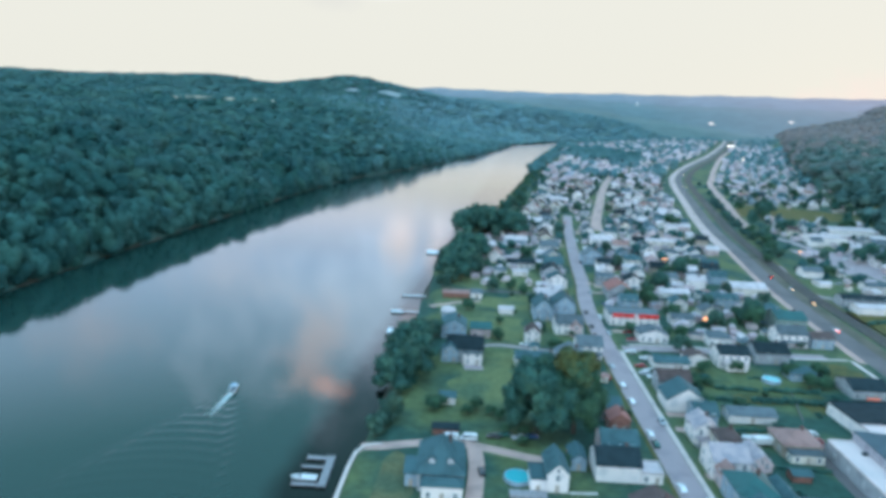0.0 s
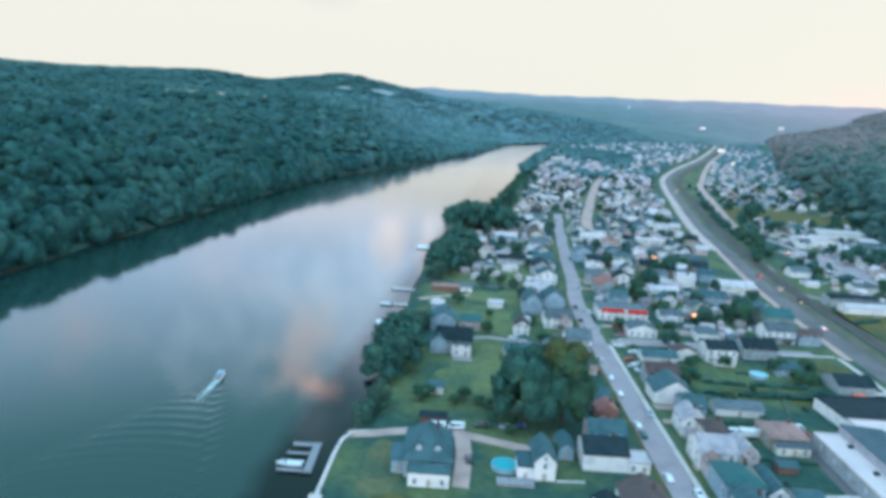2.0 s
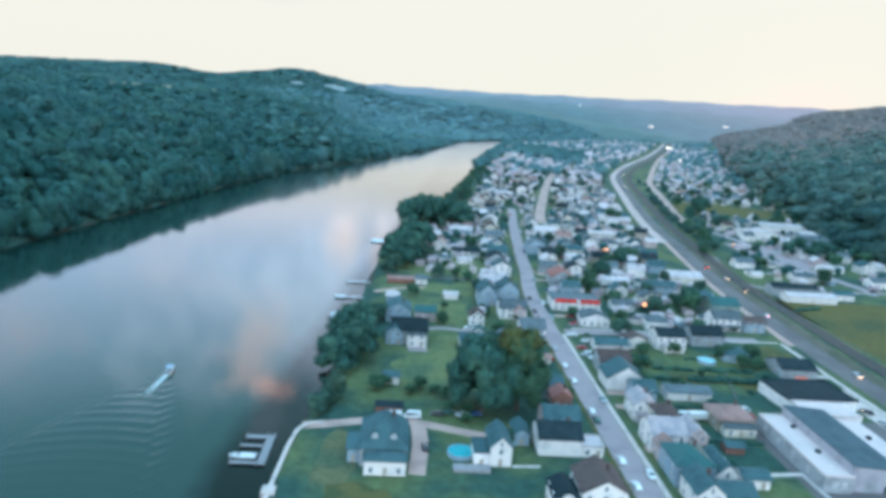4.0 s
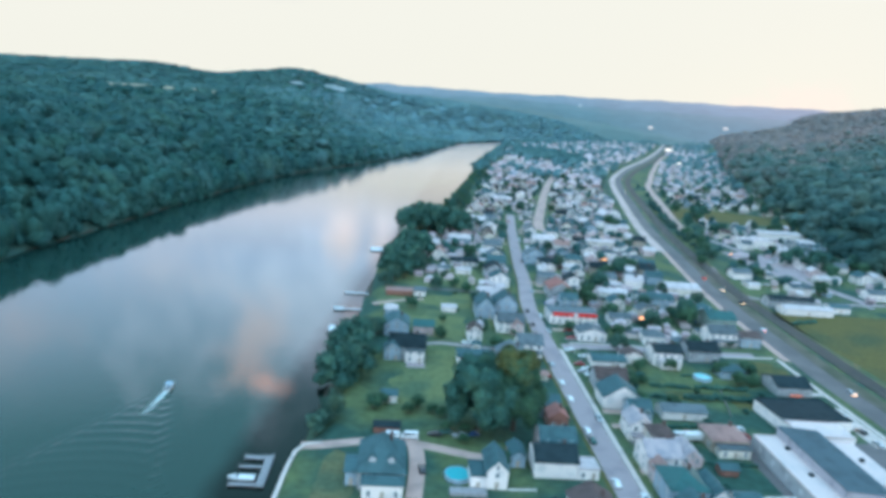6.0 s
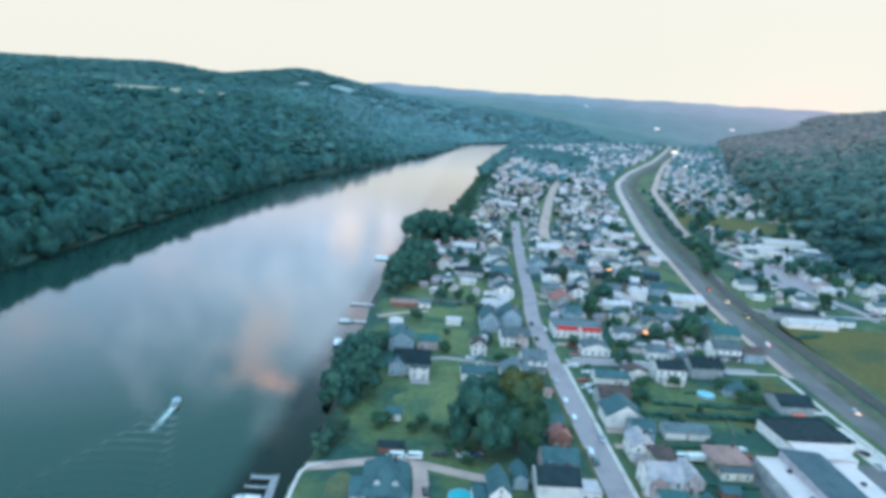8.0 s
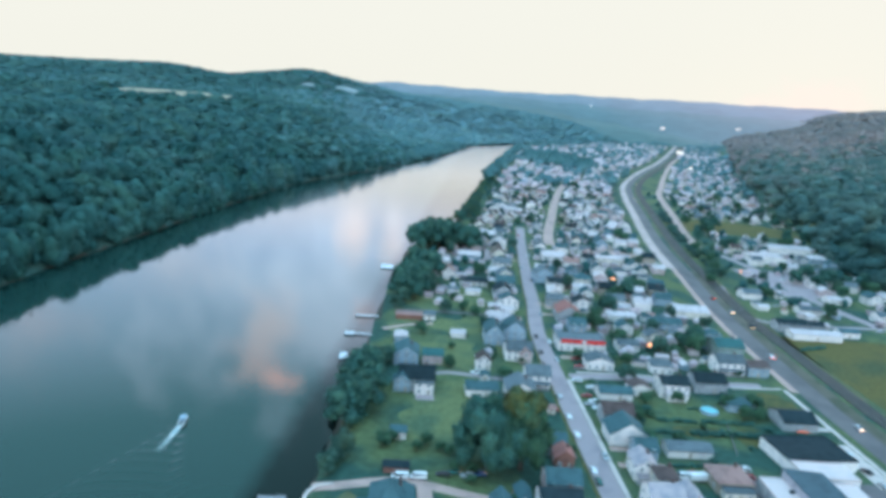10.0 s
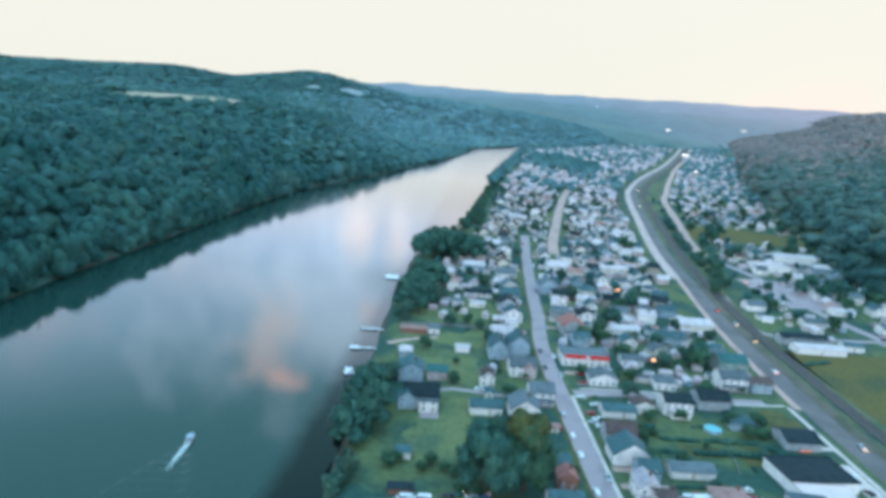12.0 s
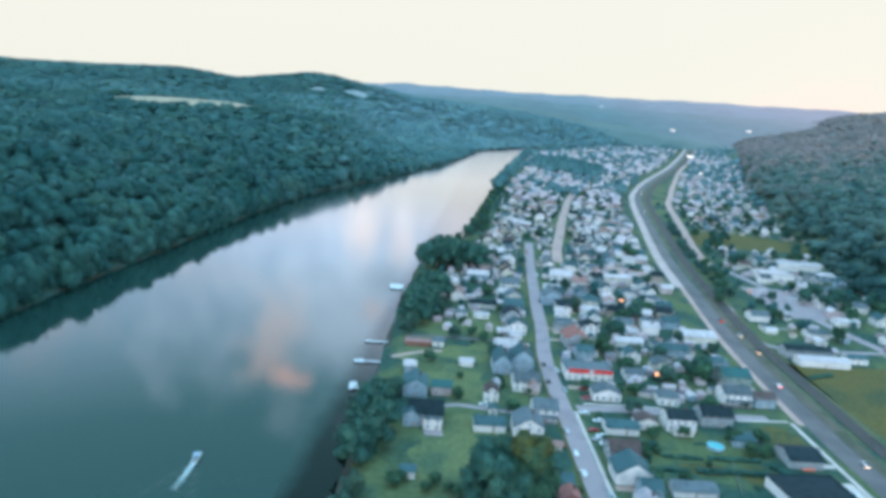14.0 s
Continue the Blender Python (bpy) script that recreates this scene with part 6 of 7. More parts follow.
def fence(points, high, material, label, gap=2.4):
    """Posts with rails between."""
    for (xa, ya), (xb, yb) in zip(points, points[1:]):
        L = math.hypot(xb - xa, yb - ya)
        t = thing("fence", pose(xa, ya, height(xa, ya), 0, 0, math.degrees(math.atan2(yb - ya, xb - xa))), label, "fence", "garden fences")
        k = max(1, round(L / gap))
        for i in range(k + 1):
            bm = bmesh.new()
            box(bm, L * i / k - 0.06, L * i / k + 0.06, -0.06, 0.06, -0.3, high)
            part("post", bm, material, t)
        bm = bmesh.new()
        box(bm, 0, L, -0.025, 0.025, 0.12, high - 0.08)
        part("panel", bm, material, t)


fence([(105, 168), (118.2, 169.2), (118.6, 160), (119.4, 148)], 1.3, TRIM, "white garden fence beside a hall")
fence([(131, 245), (124, 221)], 1.0, WOOD, "weathered timber fence across a lawn", 3.0)
fence([(35.5, 167.5), (43, 168)], 0.9, TRIM, "low white garden fence", 2.4)
fence([(-21, 178), (-20.5, 155)], 0.7, WOOD, "low timber rail along a lawn", 3.0)
fence([(80, 294), (99, 294.5)], 1.0, WOOD, "weathered timber fence along a side street", 3.0)

# ---- river wall, docks, boats ----


def river_wall():
    t = thing("river_wall", pose(0, 0, 0), "pale concrete river wall round a lawn", "wall")
    for (xa, ya), (xb, yb) in (((-28.0, 80), (-27.0, 152)), ((-27.0, 152), (-26.0, 174)), ((-26.0, 174), (-25.0, 183)), ((-25.0, 183), (-23.0, 187)), ((-23.0, 187), (-18, 189))):
        bm = bmesh.new()
        L = math.hypot(xb - xa, yb - ya)
        box(bm, 0, L, -0.45, 0.45, -6.5, 0.35)
        box(bm, 0, L, -0.55, 0.55, 0.352, 0.5)
        part("wall_section", bm, CONCRETE, t, at=pose(xa, ya, 0, 0, 0, math.degrees(math.atan2(yb - ya, xb - xa))))
    bm = bmesh.new()
    box(bm, -28.6, -25.4, 150, 153.4, -6.5, 0.8)
    part("landing", bm, CONCRETE, t)
    fill = bmesh.new()
    vs = [fill.verts.new(p) for p in ((-27.8, 80, -0.06), (-12, 80, -0.06), (-12, 188, -0.06), (-22.4, 187, -0.06), (-25.0, 182, -0.06), (-26.8, 152, -0.06))]
    low = [fill.verts.new((v.co.x, v.co.y, -6.5)) for v in vs]
    fill.faces.new(vs)
    for i in range(len(vs)):
        fill.faces.new((vs[i], vs[(i + 1) % len(vs)], low[(i + 1) % len(vs)], low[i]))
    tagged(new("lawn", bm_mesh("lawn", fill, GRASS)), "mown lawn behind a river wall", "lawn", kind="structure")


river_wall()


def deck(name, at, runs, label, z=-3.9, timber=WOOD):
    """A timber dock: planks on posts. Runs: x0, x1, y0, y1 of each stretch."""
    t = thing(name, pose(at[0], at[1], z), label, "dock", "river docks")
    for x0, x1, y0, y1 in runs:
        long_x = x1 - x0 > y1 - y0
        a, b = (x0, x1) if long_x else (y0, y1)
        k = max(2, round((b - a) / 0.9))
        bm = bmesh.new()
        box(bm, x0 + 0.05, x1 - 0.05, y0 + 0.05, y1 - 0.05, -0.25, -0.04)
        part("frame", bm, WOOD, t)
        for i in range(k):
            p, q = a + (b - a) * i / k + 0.02, a + (b - a) * (i + 1) / k - 0.02
            bm = bmesh.new()
            if long_x:
                box(bm, p, q, y0, y1, -0.038, 0.03)
            else:
                box(bm, x0, x1, p, q, -0.038, 0.03)
            part("plank", bm, timber, t)
        for x, y in ((x0 + 0.2, y0 + 0.2), (x1 - 0.2, y1 - 0.2), (x0 + 0.2, y1 - 0.2), (x1 - 0.2, y0 + 0.2)):
            bm = bmesh.new()
            tube(bm, x, y, -3.2, 0.7, 0.12, 0.12, 8)
            part("post", bm, WOOD, t)
    return t


def open_boat(x, y, turn, label, long=6.4, cover=None, canopy=False):
    """A small motor boat: hull with a pointed bow, deck, windscreen, seats, motor."""
    t = thing("motor_boat", pose(x, y, -4.62, 0, 0, turn), label, "boat", "boats on the river")
    w = long * 0.36
    outline = [(-w / 2, -long / 2), (w / 2, -long / 2), (w / 2, long * 0.12), (w * 0.36, long * 0.32), (0, long / 2), (-w * 0.36, long * 0.32), (-w / 2, long * 0.12)]
    bm = bmesh.new()
    low = [bm.verts.new((px * 0.75, py * 0.94, 0.0)) for px, py in outline]
    top = [bm.verts.new((px, py, 0.85 + 0.25 * max(0, py / long))) for px, py in outline]
    inn = [bm.verts.new((px * 0.84, py * 0.9, 0.83 + 0.25 * max(0, py / long))) for px, py in outline]
    well = [bm.verts.new((px * 0.8, py * 0.86, 0.35)) for px, py in outline]
    bm.faces.new(list(reversed(low)))
    bm.faces.new(well)
    for a, b in ((low, top), (top, inn), (inn, well)):
        for i in range(7):
            bm.faces.new((a[i], a[(i + 1) % 7], b[(i + 1) % 7], b[i]))
    part("hull", bm, PAINT["white"], t, "white hull")
    bm = bmesh.new()
    prism(bm, [(-w * 0.42, 0.9), (w * 0.42, 0.9), (w * 0.34, 1.45), (-w * 0.34, 1.45)], long * 0.10, long * 0.14)
    part("windscreen", bm, CAR_GLASS, t)
    for py in (-0.30, -0.08):
        bm = bmesh.new()
        box(bm, -w * 0.3, w * 0.3, long * py - 0.3, long * py + 0.3, 0.36, 0.75)
        box(bm, -w * 0.3, w * 0.3, long * py - 0.3, long * py - 0.15, 0.75, 1.1)
        part("seat", bm, WALLS["blue"], t)
    bm = bmesh.new()
    box(bm, -0.22, 0.22, -long / 2 - 0.5, -long / 2 - 0.02, 0.2, 1.15)
    part("outboard_motor", bm, PAINT["black"], t)
    if canopy:
        bm = bmesh.new()
        prism(bm, [(-w * 0.48, 1.95), (0, 2.15), (w * 0.48, 1.95), (w * 0.48, 2.02), (0, 2.22), (-w * 0.48, 2.02)], -long * 0.38, long * 0.10)
        part("canopy", bm, WALLS["blue"], t, "blue fabric canopy")
        for px, py in ((-0.44, -0.36), (0.44, -0.36), (-0.44, 0.08), (0.44, 0.08)):
            bm = bmesh.new()
            tube(bm, px * w, py * long, 0.8, 1.98, 0.03, 0.03, 6)
            part("canopy_pole", bm, STEEL, t)
    if cover:
        bm = bmesh.new()
        prism(bm, [(-w * 0.46, 0.9), (0, 1.25), (w * 0.46, 0.9)], -long * 0.42, long * 0.12)
        part("cover", bm, cover, t, "pale fabric cover")
    return t


deck("dock", (-34, 171.5), [(0, 2.3, -0.8, 16), (-6, -0.02, 13.6, 15.6), (-6.6, -0.02, 8.8, 9.9), (-7.4, -0.02, -0.6, 0.8)], "grey timber dock with three finger piers")
open_boat(-38.6, 175.2, 90, "white covered boat moored at a dock", 7.6, TRIM)
deck("timber_dock", (-26.5, 361), [(0, 13, 0, 1.8)], "narrow pale timber dock in the river", -3.8, TRIM)
deck("timber_dock", (-28.5, 331.5), [(4.02, 13, 0.6, 2.0), (-1, 4, -0.8, 3.4)], "timber dock with a square end platform", -3.8, TRIM)
deck("timber_dock", (-28.5, 299.0), [(2.02, 10, 0.2, 1.5), (0, 2, -1, 7.5)], "L-shaped pale timber dock in the river", -3.8, TRIM)
open_boat(-26.6, 333, 90, "white boat tied to a dock platform", 6.0, TRIM)
deck("timber_dock", (-18.5, 468), [(0, 9.0, 0, 11.0)], "square white swimming float by the wooded bank", -3.8, TRIM)
open_boat(-26, 304.5, 5, "white boat tied to an L-shaped dock", 6.0, TRIM)

open_boat(-77, 232, -1, "white motor boat with a blue canopy under way", 6.4, None, True)


def wake():
    """Foam astern of the boat and the ripples that spread from it."""
    rng = np.random.default_rng(4)
    V, F, n = [], [], 0
    for i in range(700):
        t = rng.uniform(0, 1) ** 1.6
        x = -77.0 - 1.2 * t + rng.normal() * (0.38 + 0.35 * t)
        y, r = 228.3 - 18 * t, rng.uniform(0.1, 0.3) * (1.1 - 0.8 * t)
        v = SMALL_V * np.array([r, r * 1.7, 0.10]) + np.array([x, y, -4.5])
        V.append(v)
        F.append(SMALL_F + n)
        n += len(v)
    tagged(new("boat_wake_foam", np_mesh("boat_wake_foam", np.concatenate(V), np.concatenate(F), FOAM, True)), "white foam trailing behind a motor boat", "foam", kind="stuff")
    gx, gy = np.arange(-125, -50, 0.5), np.arange(110, 232, 0.5)
    X, Y = np.meshgrid(gx, gy)
    back = 231 - Y
    side = X + 77.0
    port, star = side + 0.45 * back, side - 0.27 * back
    crest = np.exp(-(port / (1.2 + 0.05 * back)) ** 2) * np.sin(port * 2.3) + np.exp(-(star / (1.0 + 0.045 * back)) ** 2) * np.sin(back * 1.25 + star * 1.1)
    inner = np.where((port > 0) & (star < 0), 0.30 * np.cos(back * 1.15 - 0.012 * side ** 2), 0)
    edge = ease((X + 125) / 12) * ease((-50 - X) / 8) * ease((Y - 110) / 25) * ease(back / 5)
    fade = edge * np.exp(-back / 55)
    Z = -4.505 + edge * 0.010 + (0.09 * crest + 0.17 * inner) * fade
    ids = np.arange(X.size).reshape(X.shape)
    q = np.stack([ids[:-1, :-1], ids[:-1, 1:], ids[1:, 1:], ids[1:, :-1]], -1).reshape(-1, 4)
    tagged(new("boat_wake", np_mesh("boat_wake", np.stack([X, Y, Z], -1).reshape(-1, 3), q, WATER, True)), "curved ripples spreading behind a motor boat", "wake", kind="stuff")


wake()

# ---- cars ----


def car_model(paint, label, kind="car"):
    long, w, roof = (4.6, 1.85, 1.5) if kind == "car" else ((5.4, 2.0, 1.85) if kind == "pickup" else (5.4, 2.0, 2.2))
    t = thing("car", pose(0, 0, 0), label, kind if kind != "car" else "car", "cars of the town")
    if kind == "car":
        side = [(-2.25, 0.35), (2.25, 0.35), (2.3, 0.72), (1.0, 0.95), (0.45, 1.42), (-1.2, 1.5), (-2.0, 1.0), (-2.3, 0.9)]
        glass = [(0.92, 0.96), (0.42, 1.40), (-1.15, 1.46), (-1.85, 1.02)]
    elif kind == "pickup":
        side = [(-2.65, 0.45), (2.65, 0.45), (2.7, 1.0), (1.3, 1.15), (0.75, 1.8), (-0.6, 1.85), (-0.75, 1.1), (-2.7, 1.1)]
        glass = [(1.22, 1.16), (0.72, 1.76), (-0.55, 1.80), (-0.68, 1.14)]
    else:
        side = [(-2.65, 0.4), (2.6, 0.4), (2.7, 0.9), (2.0, 1.2), (1.5, 2.1), (-2.5, 2.2), (-2.7, 1.9)]
        glass = [(1.92, 1.22), (1.46, 2.0), (-2.2, 2.05), (-2.2, 1.3)]
    bm = bmesh.new()
    prism(bm, side, -w / 2, w / 2, swap=True)
    for v in bm.verts:
        v.co.x *= 1.0 if v.co.z < 0.96 else 0.84
    bmesh.ops.recalc_face_normals(bm, faces=bm.faces)
    bmesh.ops.bevel(bm, geom=bm.edges[:], offset=0.05, segments=1, affect="EDGES")
    part("body", bm, PAINT[paint], t)
    for sx in (-1, 1):
        bm = bmesh.new()
        prism(bm, glass, sx * w * 0.36, sx * w * 0.428, swap=True)
        part("side_window", bm, CAR_GLASS, t)
    for name, pts in (("windscreen", (glass[0], glass[1])), ("rear_window", (glass[3], glass[2]))):
        if kind == "van" and name == "rear_window":
            continue
        (ya, za), (yb, zb) = pts
        sgn = 1 if name == "windscreen" else -1
        bm = bmesh.new()
        prism(bm, [(ya + 0.1 * sgn, za), (ya + 0.04 * sgn, za - 0.02), (yb + 0.02 * sgn, zb), (yb + 0.09 * sgn, zb)], -w * 0.37, w * 0.37, swap=True)
        part(name, bm, CAR_GLASS, t)
    for sx in (-1, 1):
        for sy in (-1, 1):
            bm = bmesh.new()
            ring = bmesh.ops.create_cone(bm, segments=14, radius1=0.34, radius2=0.34, depth=0.24, cap_ends=True)["verts"]
            bmesh.ops.rotate(bm, verts=ring, matrix=Matrix.Rotation(radians(90), 3, "Y"))
            wheel = part("wheel", bm, TYRE, t, at=pose(sx * (w / 2 - 0.1), sy * long * 0.3, 0.34))
            bm = bmesh.new()
            ring = bmesh.ops.create_cone(bm, segments=10, radius1=0.2, radius2=0.2, depth=0.27, cap_ends=True)["verts"]
            bmesh.ops.rotate(bm, verts=ring, matrix=Matrix.Rotation(radians(90), 3, "Y"))
            part("rim", bm, ALLOY, wheel)
    return t


CARS = {}


def park(paint, x, y, turn, kind="car", z=0.05):
    key = (paint, kind)
    m = pose(x, y, max(height(x, y), 0) + z, 0, 0, turn)
    if key in CARS:
        return copy_thing(CARS[key], m)
    names = {"car": "parked car with dark windows", "pickup": "pickup truck with an open bed", "van": "tall van with dark windscreen"}
    CARS[key] = car_model(paint, paint + " " + names[kind], kind)
    CARS[key].matrix_basis = m
    return CARS[key]


for paint, x, y, turn in (("white", 67.3, 160, 0), ("white", 67.3, 173, 0), ("green", 67.0, 198, 0), ("white", 67.0, 204.5, 0), ("white", 73.2, 166, 180), ("white", 67.0, 229, 0), ("white", 67.0, 243.5, 0), ("silver", 67.0, 262, 0), ("silver", 73.4, 214, 180), ("black", 68.0, 312, 0), ("black", 69.2, 334, 0), ("silver", 74.2, 303, 180), ("white", 75.0, 327, 180), ("silver", 78.4, 372, 175), ("black", 86.0, 447, 170), ("silver", 83, 480, -8), ("white", 95, 520, 172), ("red", 98, 600, -8), ("silver", 73, 150, 180)):
    park(paint, x, y, turn)
for paint, x, y, turn in (("white", 78, 152, 85), ("silver", 82, 210, 90), ("white", 81, 259, 90), ("silver", 78.6, 256, 85), ("white", 81, 253, 95), ("black", 11.8, 176, 5), ("white", 88, 309, 90), ("red", 62.5, 250, 20), ("red", 121, 206, 60), ("white", 121.5, 211, 80), ("red", 101, 206, 90), ("white", 151, 546, 90), ("silver", 158, 546, 90), ("white", 166, 546, 90), ("black", 174, 546, 90), ("white", 154, 528, 90), ("silver", 163, 528, 90), ("white", 268, 470, 0), ("silver", 276, 470, 0), ("white", 290, 500, 90), ("silver", 297, 512, 90), ("black", 270, 505, 90), ("white", 273, 515, 90), ("red", 170, 312, 10), ("silver", 171, 330, 10), ("white", 172, 338, 10), ("black", 168, 214, 20), ("white", 168.5, 226, 20), ("silver", 168, 205, 0)):
    park(paint, x, y, turn)
rnd = random.Random(33)
k = 0
while k < 30:
    x, y = rnd.choice(((rnd.uniform(77, 84), rnd.uniform(200, 400)), (rnd.uniform(56, 63), rnd.uniform(225, 420)), (rnd.uniform(90, 172), rnd.uniform(290, 420)), (rnd.uniform(220, 360), rnd.uniform(380, 470))))
    if not clear(x, y, 2.6) or not off_street(x, y, 6.5):
        continue
    k += 1
    BUILT.append((x, y, 2.4))
    park(rnd.choice(("white", "white", "silver", "silver", "black", "red", "blue")), x, y, rnd.choice((0, 90)) + rnd.uniform(-8, 8))
for x, y in ((2.4, 194.2), (8.2, 194.6)):
    park("white", x, y, 88, "van")
park("white", 97.5, 203.5, 90, "van")
park("silver", 93, 180.5, 88, "pickup")
park("white", 34, 281, 80, "pickup")
for x, y in ((16, 196), (20, 197.5), (24, 196), (28, 197)):
    park(("black", "green", "silver", "blue")[int(x) // 4 % 4], x, y + 1, 70 + x)


def camper(x, y, turn):
    t = thing("camper_trailer", pose(x, y, 0.05, 0, 0, turn), "long white camper trailer parked by a house", "trailer")
    bm = bmesh.new()
    box(bm, -3.6, 3.6, -1.2, 1.2, 0.5, 2.8)
    bmesh.ops.bevel(bm, geom=bm.edges[:], offset=0.22, segments=2, affect="EDGES")
    part("body", bm, PAINT["white"], t)
    for u in (-2.2, 0.2, 2.4):
        part("window", WINDOW, None, t, at=pose(u, -1.2, 1.8) @ Matrix.Scale(0.6, 4))
    for u in (-0.5, 0.5):
        for s in (-1, 1):
            bm = bmesh.new()
            ring = bmesh.ops.create_cone(bm, segments=12, radius1=0.36, radius2=0.36, depth=0.24, cap_ends=True)["verts"]
            bmesh.ops.rotate(bm, verts=ring, matrix=Matrix.Rotation(radians(90), 3, "X"))
            part("wheel", bm, TYRE, t, at=pose(u, s * 1.05, 0.36))


camper(102.5, 202.5, 3)

# moving cars at rest on the highway, lamps lit


def lit_car(paint, x, y, turn, rear=False):
    c = park(paint, x, y, turn, z=0.08)
    for s in (-1, 1):
        bm = bmesh.new()
        if rear:
            box(bm, s * 0.65 - 0.22, s * 0.65 + 0.22, -2.42, -2.28, 0.65, 0.95)
        else:
            box(bm, s * 0.62 - 0.25, s * 0.62 + 0.25, 2.24, 2.40, 0.5, 0.8)
        part("tail_light" if rear else "headlight", bm, TAIL_LIGHT if rear else HEAD_LIGHT, c, "lit lamp")
    return tagged(c, paint + (" car on the highway with red tail lamps lit" if rear else " car on the highway with warm headlamps lit"))


lit_car("silver", 187.5, 248.7, 177)
lit_car("white", 190.8, 326, -4, True)
lit_car("black", 203.6, 375, 173)
lit_car("silver", 205.5, 404, 172)
lit_car("red", 205.5, 432, -8, True)
lit_car("white", 300, 900, 157)
lit_car("silver", 353, 1080, 155)

# ---- pools ----


def pool(x, y, r, label):
    t = thing("round_pool", pose(x, y, 0.0), label, "swimming pool")
    bm = bmesh.new()
    n = 28
    rings = [[bm.verts.new((math.cos(6.2832 * i / n) * q, math.sin(6.2832 * i / n) * q, z)) for i in range(n)] for q, z in ((r, -0.1), (r, 1.3), (r - 0.18, 1.3), (r - 0.18, 1.0))]
    for a, b in zip(rings, rings[1:]):
        for i in range(n):
            bm.faces.new((a[i], a[(i + 1) % n], b[(i + 1) % n], b[i]))
    part("rim", bm, WALLS["blue"], t)
    bm = bmesh.new()
    tube(bm, 0, 0, 0.2, 1.12, r - 0.2, r - 0.2, n)
    part("water", bm, POOL_WATER, t, "bright turquoise water")


pool(21.7, 173.5, 3.8, "round above-ground pool with turquoise water")
pool(128.4, 256, 3.6, "round turquoise garden pool by a dark house")
bm = bmesh.new()
box(bm, 19, 29, 164, 167.0, -0.2, 1.0)
tagged(new("pool_deck", bm_mesh("pool_deck", bm, WOOD)), "weathered grey timber deck beside a pool", "deck")

# ---- lamps and poles ----


def street_lamp(x, y, turn, lit=True):
    t = thing("street_lamp", pose(x, y, max(height(x, y), 0), 0, 0, turn), "grey steel street lamp beside the highway", "street lamp", "street lamps")
    bm = bmesh.new()
    tube(bm, 0, 0, -0.2, 9.0, 0.13, 0.07, 8)
    part("pole", bm, STEEL, t)
    bm = bmesh.new()
    prism(bm, [(0.0, 8.85), (2.3, 9.15), (2.3, 9.25), (0.0, 9.0)], -0.05, 0.05)
    part("arm", bm, STEEL, t)
    bm = bmesh.new()
    box(bm, 1.9, 2.8, -0.18, 0.18, 9.05, 9.25)
    head = part("lamp_head", bm, STEEL, t)
    bm = bmesh.new()
    box(bm, 2.0, 2.7, -0.14, 0.14, 9.0, 9.046)
    part("lens", bm, SIGN_LIGHT, head, "glowing warm lens")


street_lamp(195.6, 258, 180)
street_lamp(210.5, 425, 190)


def lit_sign(x, y, w, h, z, material, label):
    t = thing("lit_sign", pose(x, y, max(height(x, y), 0)), label, "sign", "lit signs")
    for s in (-1, 1):
        bm = bmesh.new()
        box(bm, s * w * 0.35 - 0.1, s * w * 0.35 + 0.1, -0.1, 0.1, -0.2, z)
        part("post", bm, STEEL, t)
    bm = bmesh.new()
    box(bm, -w / 2 - 0.15, w / 2 + 0.15, 0.0, 0.5, z, z + h + 0.3)
    part("case", bm, STEEL, t)
    bm = bmesh.new()
    box(bm, -w / 2, w / 2, -0.06, -0.004, z + 0.15, z + h + 0.15)
    part("panel", bm, material, t, "glowing panel")


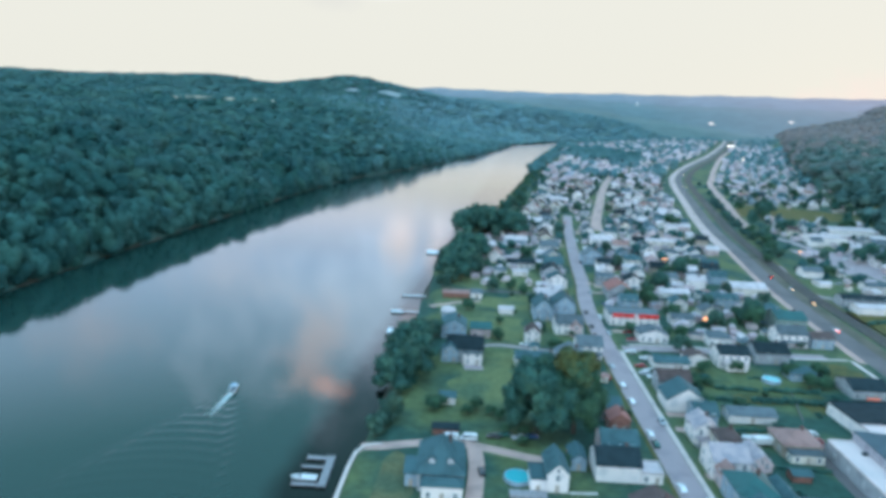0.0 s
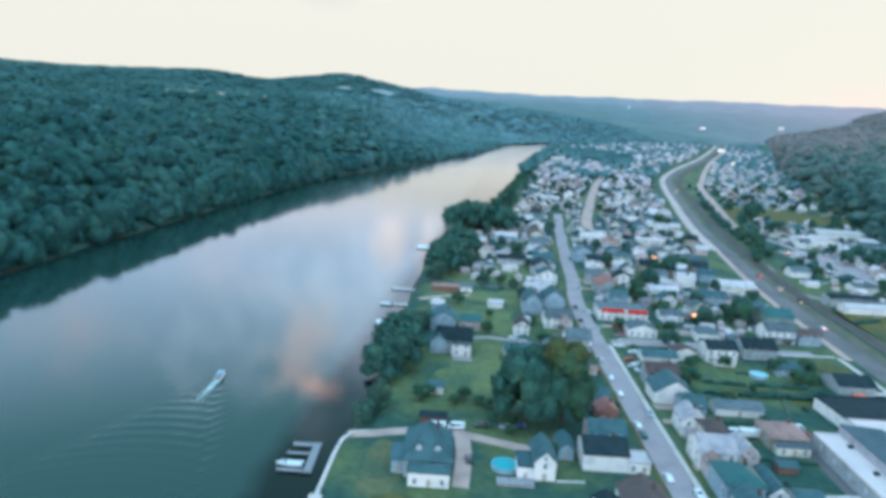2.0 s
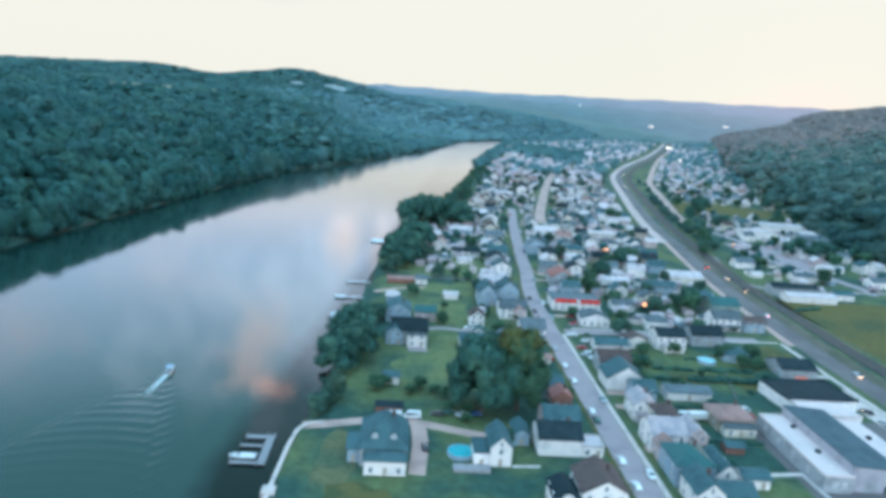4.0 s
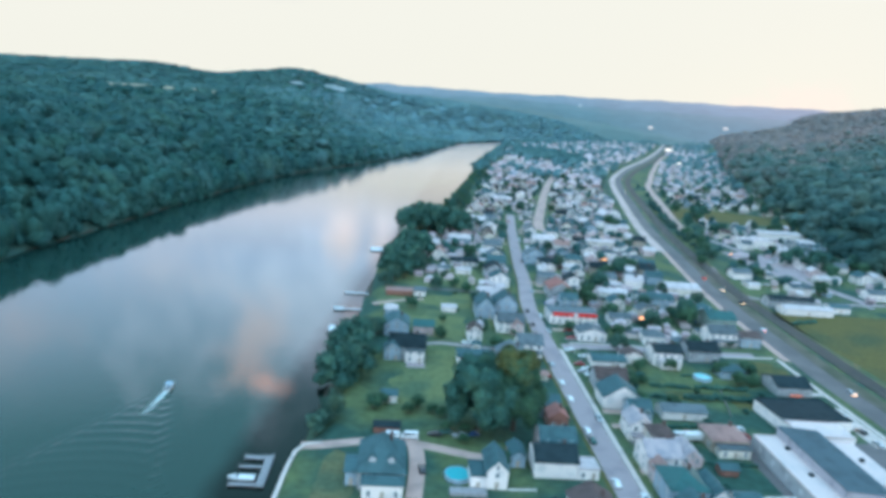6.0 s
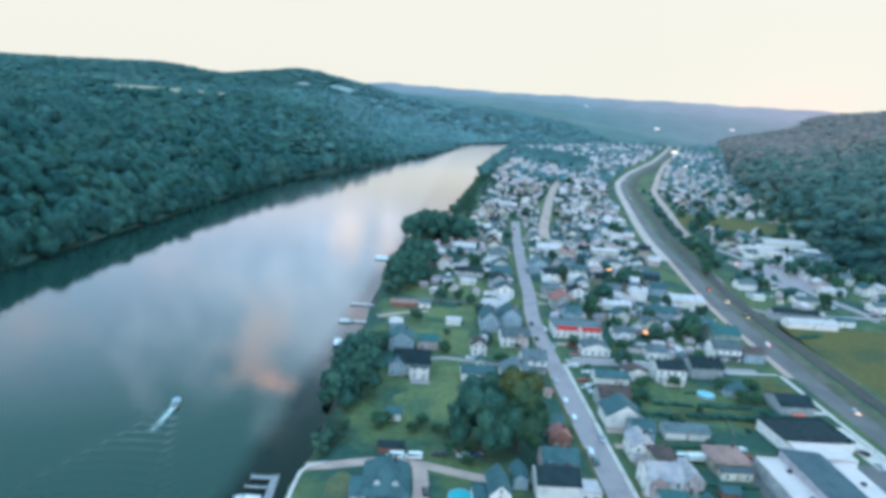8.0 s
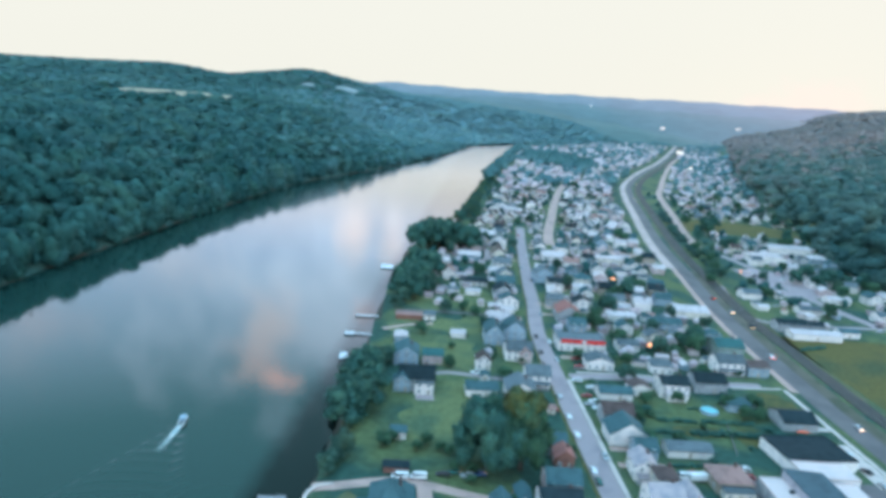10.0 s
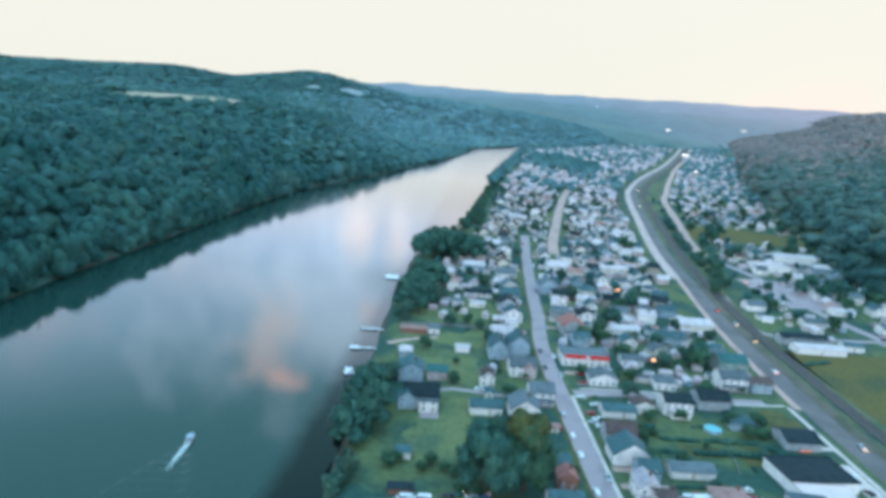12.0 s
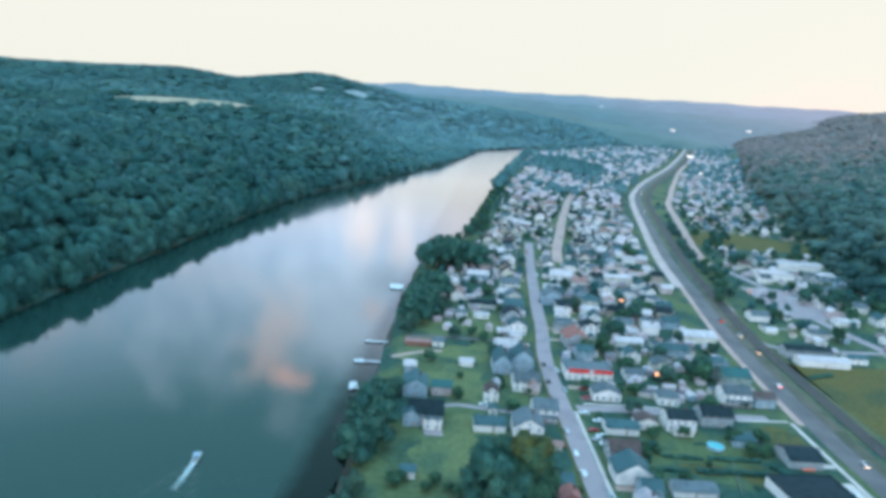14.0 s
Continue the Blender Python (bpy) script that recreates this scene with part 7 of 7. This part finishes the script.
FAR_GLOW = lamp_mat("far_lit_panel", (1.0, 0.80, 0.72), 0.9)
GLOW_CREAM = lamp_mat("lit_white_panel", (1.0, 0.86, 0.76), 1.3)
lit_sign(125.3, 322.8, 2.2, 1.4, 3.0, SIGN_LIGHT, "glowing orange sign by a house")
lit_sign(141.4, 448.1, 3.0, 1.6, 4.0, SIGN_LIGHT, "glowing orange sign over a row of houses")
lit_sign(256, 500, 1.1, 1.1, 4.0, SIGN_LIGHT, "small glowing orange sign by a parking lot")
lit_sign(790, 2030, 20, 5, 4.0, GLOW_CREAM, "large glowing white panel far along the valley")
lit_sign(598, 1464, 8, 3, 5.0, GLOW_CREAM, "bright white panel far along the valley")
lit_sign(159, 240, 5.0, 0.30, 1.4, lamp_mat("sign_strip", (1.0, 0.22, 0.13), 1.2), "low glowing orange sign strip")


def awning(x, y):
    t = thing("awning", pose(x, y, 0), "faded orange canvas awning on thin posts", "awning")
    bm = bmesh.new()
    prism(bm, [(-1.6, 2.2), (0, 2.7), (1.6, 2.2), (1.6, 2.28), (0, 2.8), (-1.6, 2.28)], -1.5, 1.5)
    part("canvas", bm, mat("orange_canvas", (0.62, 0.25, 0.17), 0.8, 0.1), t)
    for sx in (-1, 1):
        for sy in (-1, 1):
            bm = bmesh.new()
            tube(bm, sx * 1.5, sy * 1.4, 0, 2.25, 0.05, 0.05, 6)
            part("post", bm, STEEL, t)


awning(38.8, 186.5)
lit_sign(1108, 3098, 22, 5, 30.0, FAR_GLOW, "glowing panel on a far hillside")
lit_sign(1462, 3114, 24, 4, 32.0, FAR_GLOW, "row of far-off lit windows below the hills")


def water_tower(x, y, z):
    t = thing("water_tower", pose(x, y, z), "far white water tower on a wooded ridge", "water tower")
    bm = bmesh.new()
    tube(bm, 0, 0, 0, 4, 4.5, 6.5, 16)
    tube(bm, 0, 0, 4.01, 9, 6.5, 6.5, 16)
    tube(bm, 0, 0, 9.01, 12, 6.5, 2.0, 16)
    part("tank", bm, TRIM, t)
    bm = bmesh.new()
    tube(bm, 0, 0, -30, -0.01, 3.0, 3.0, 12)
    part("shaft", bm, TRIM, t)


water_tower(931, 3735, 118)
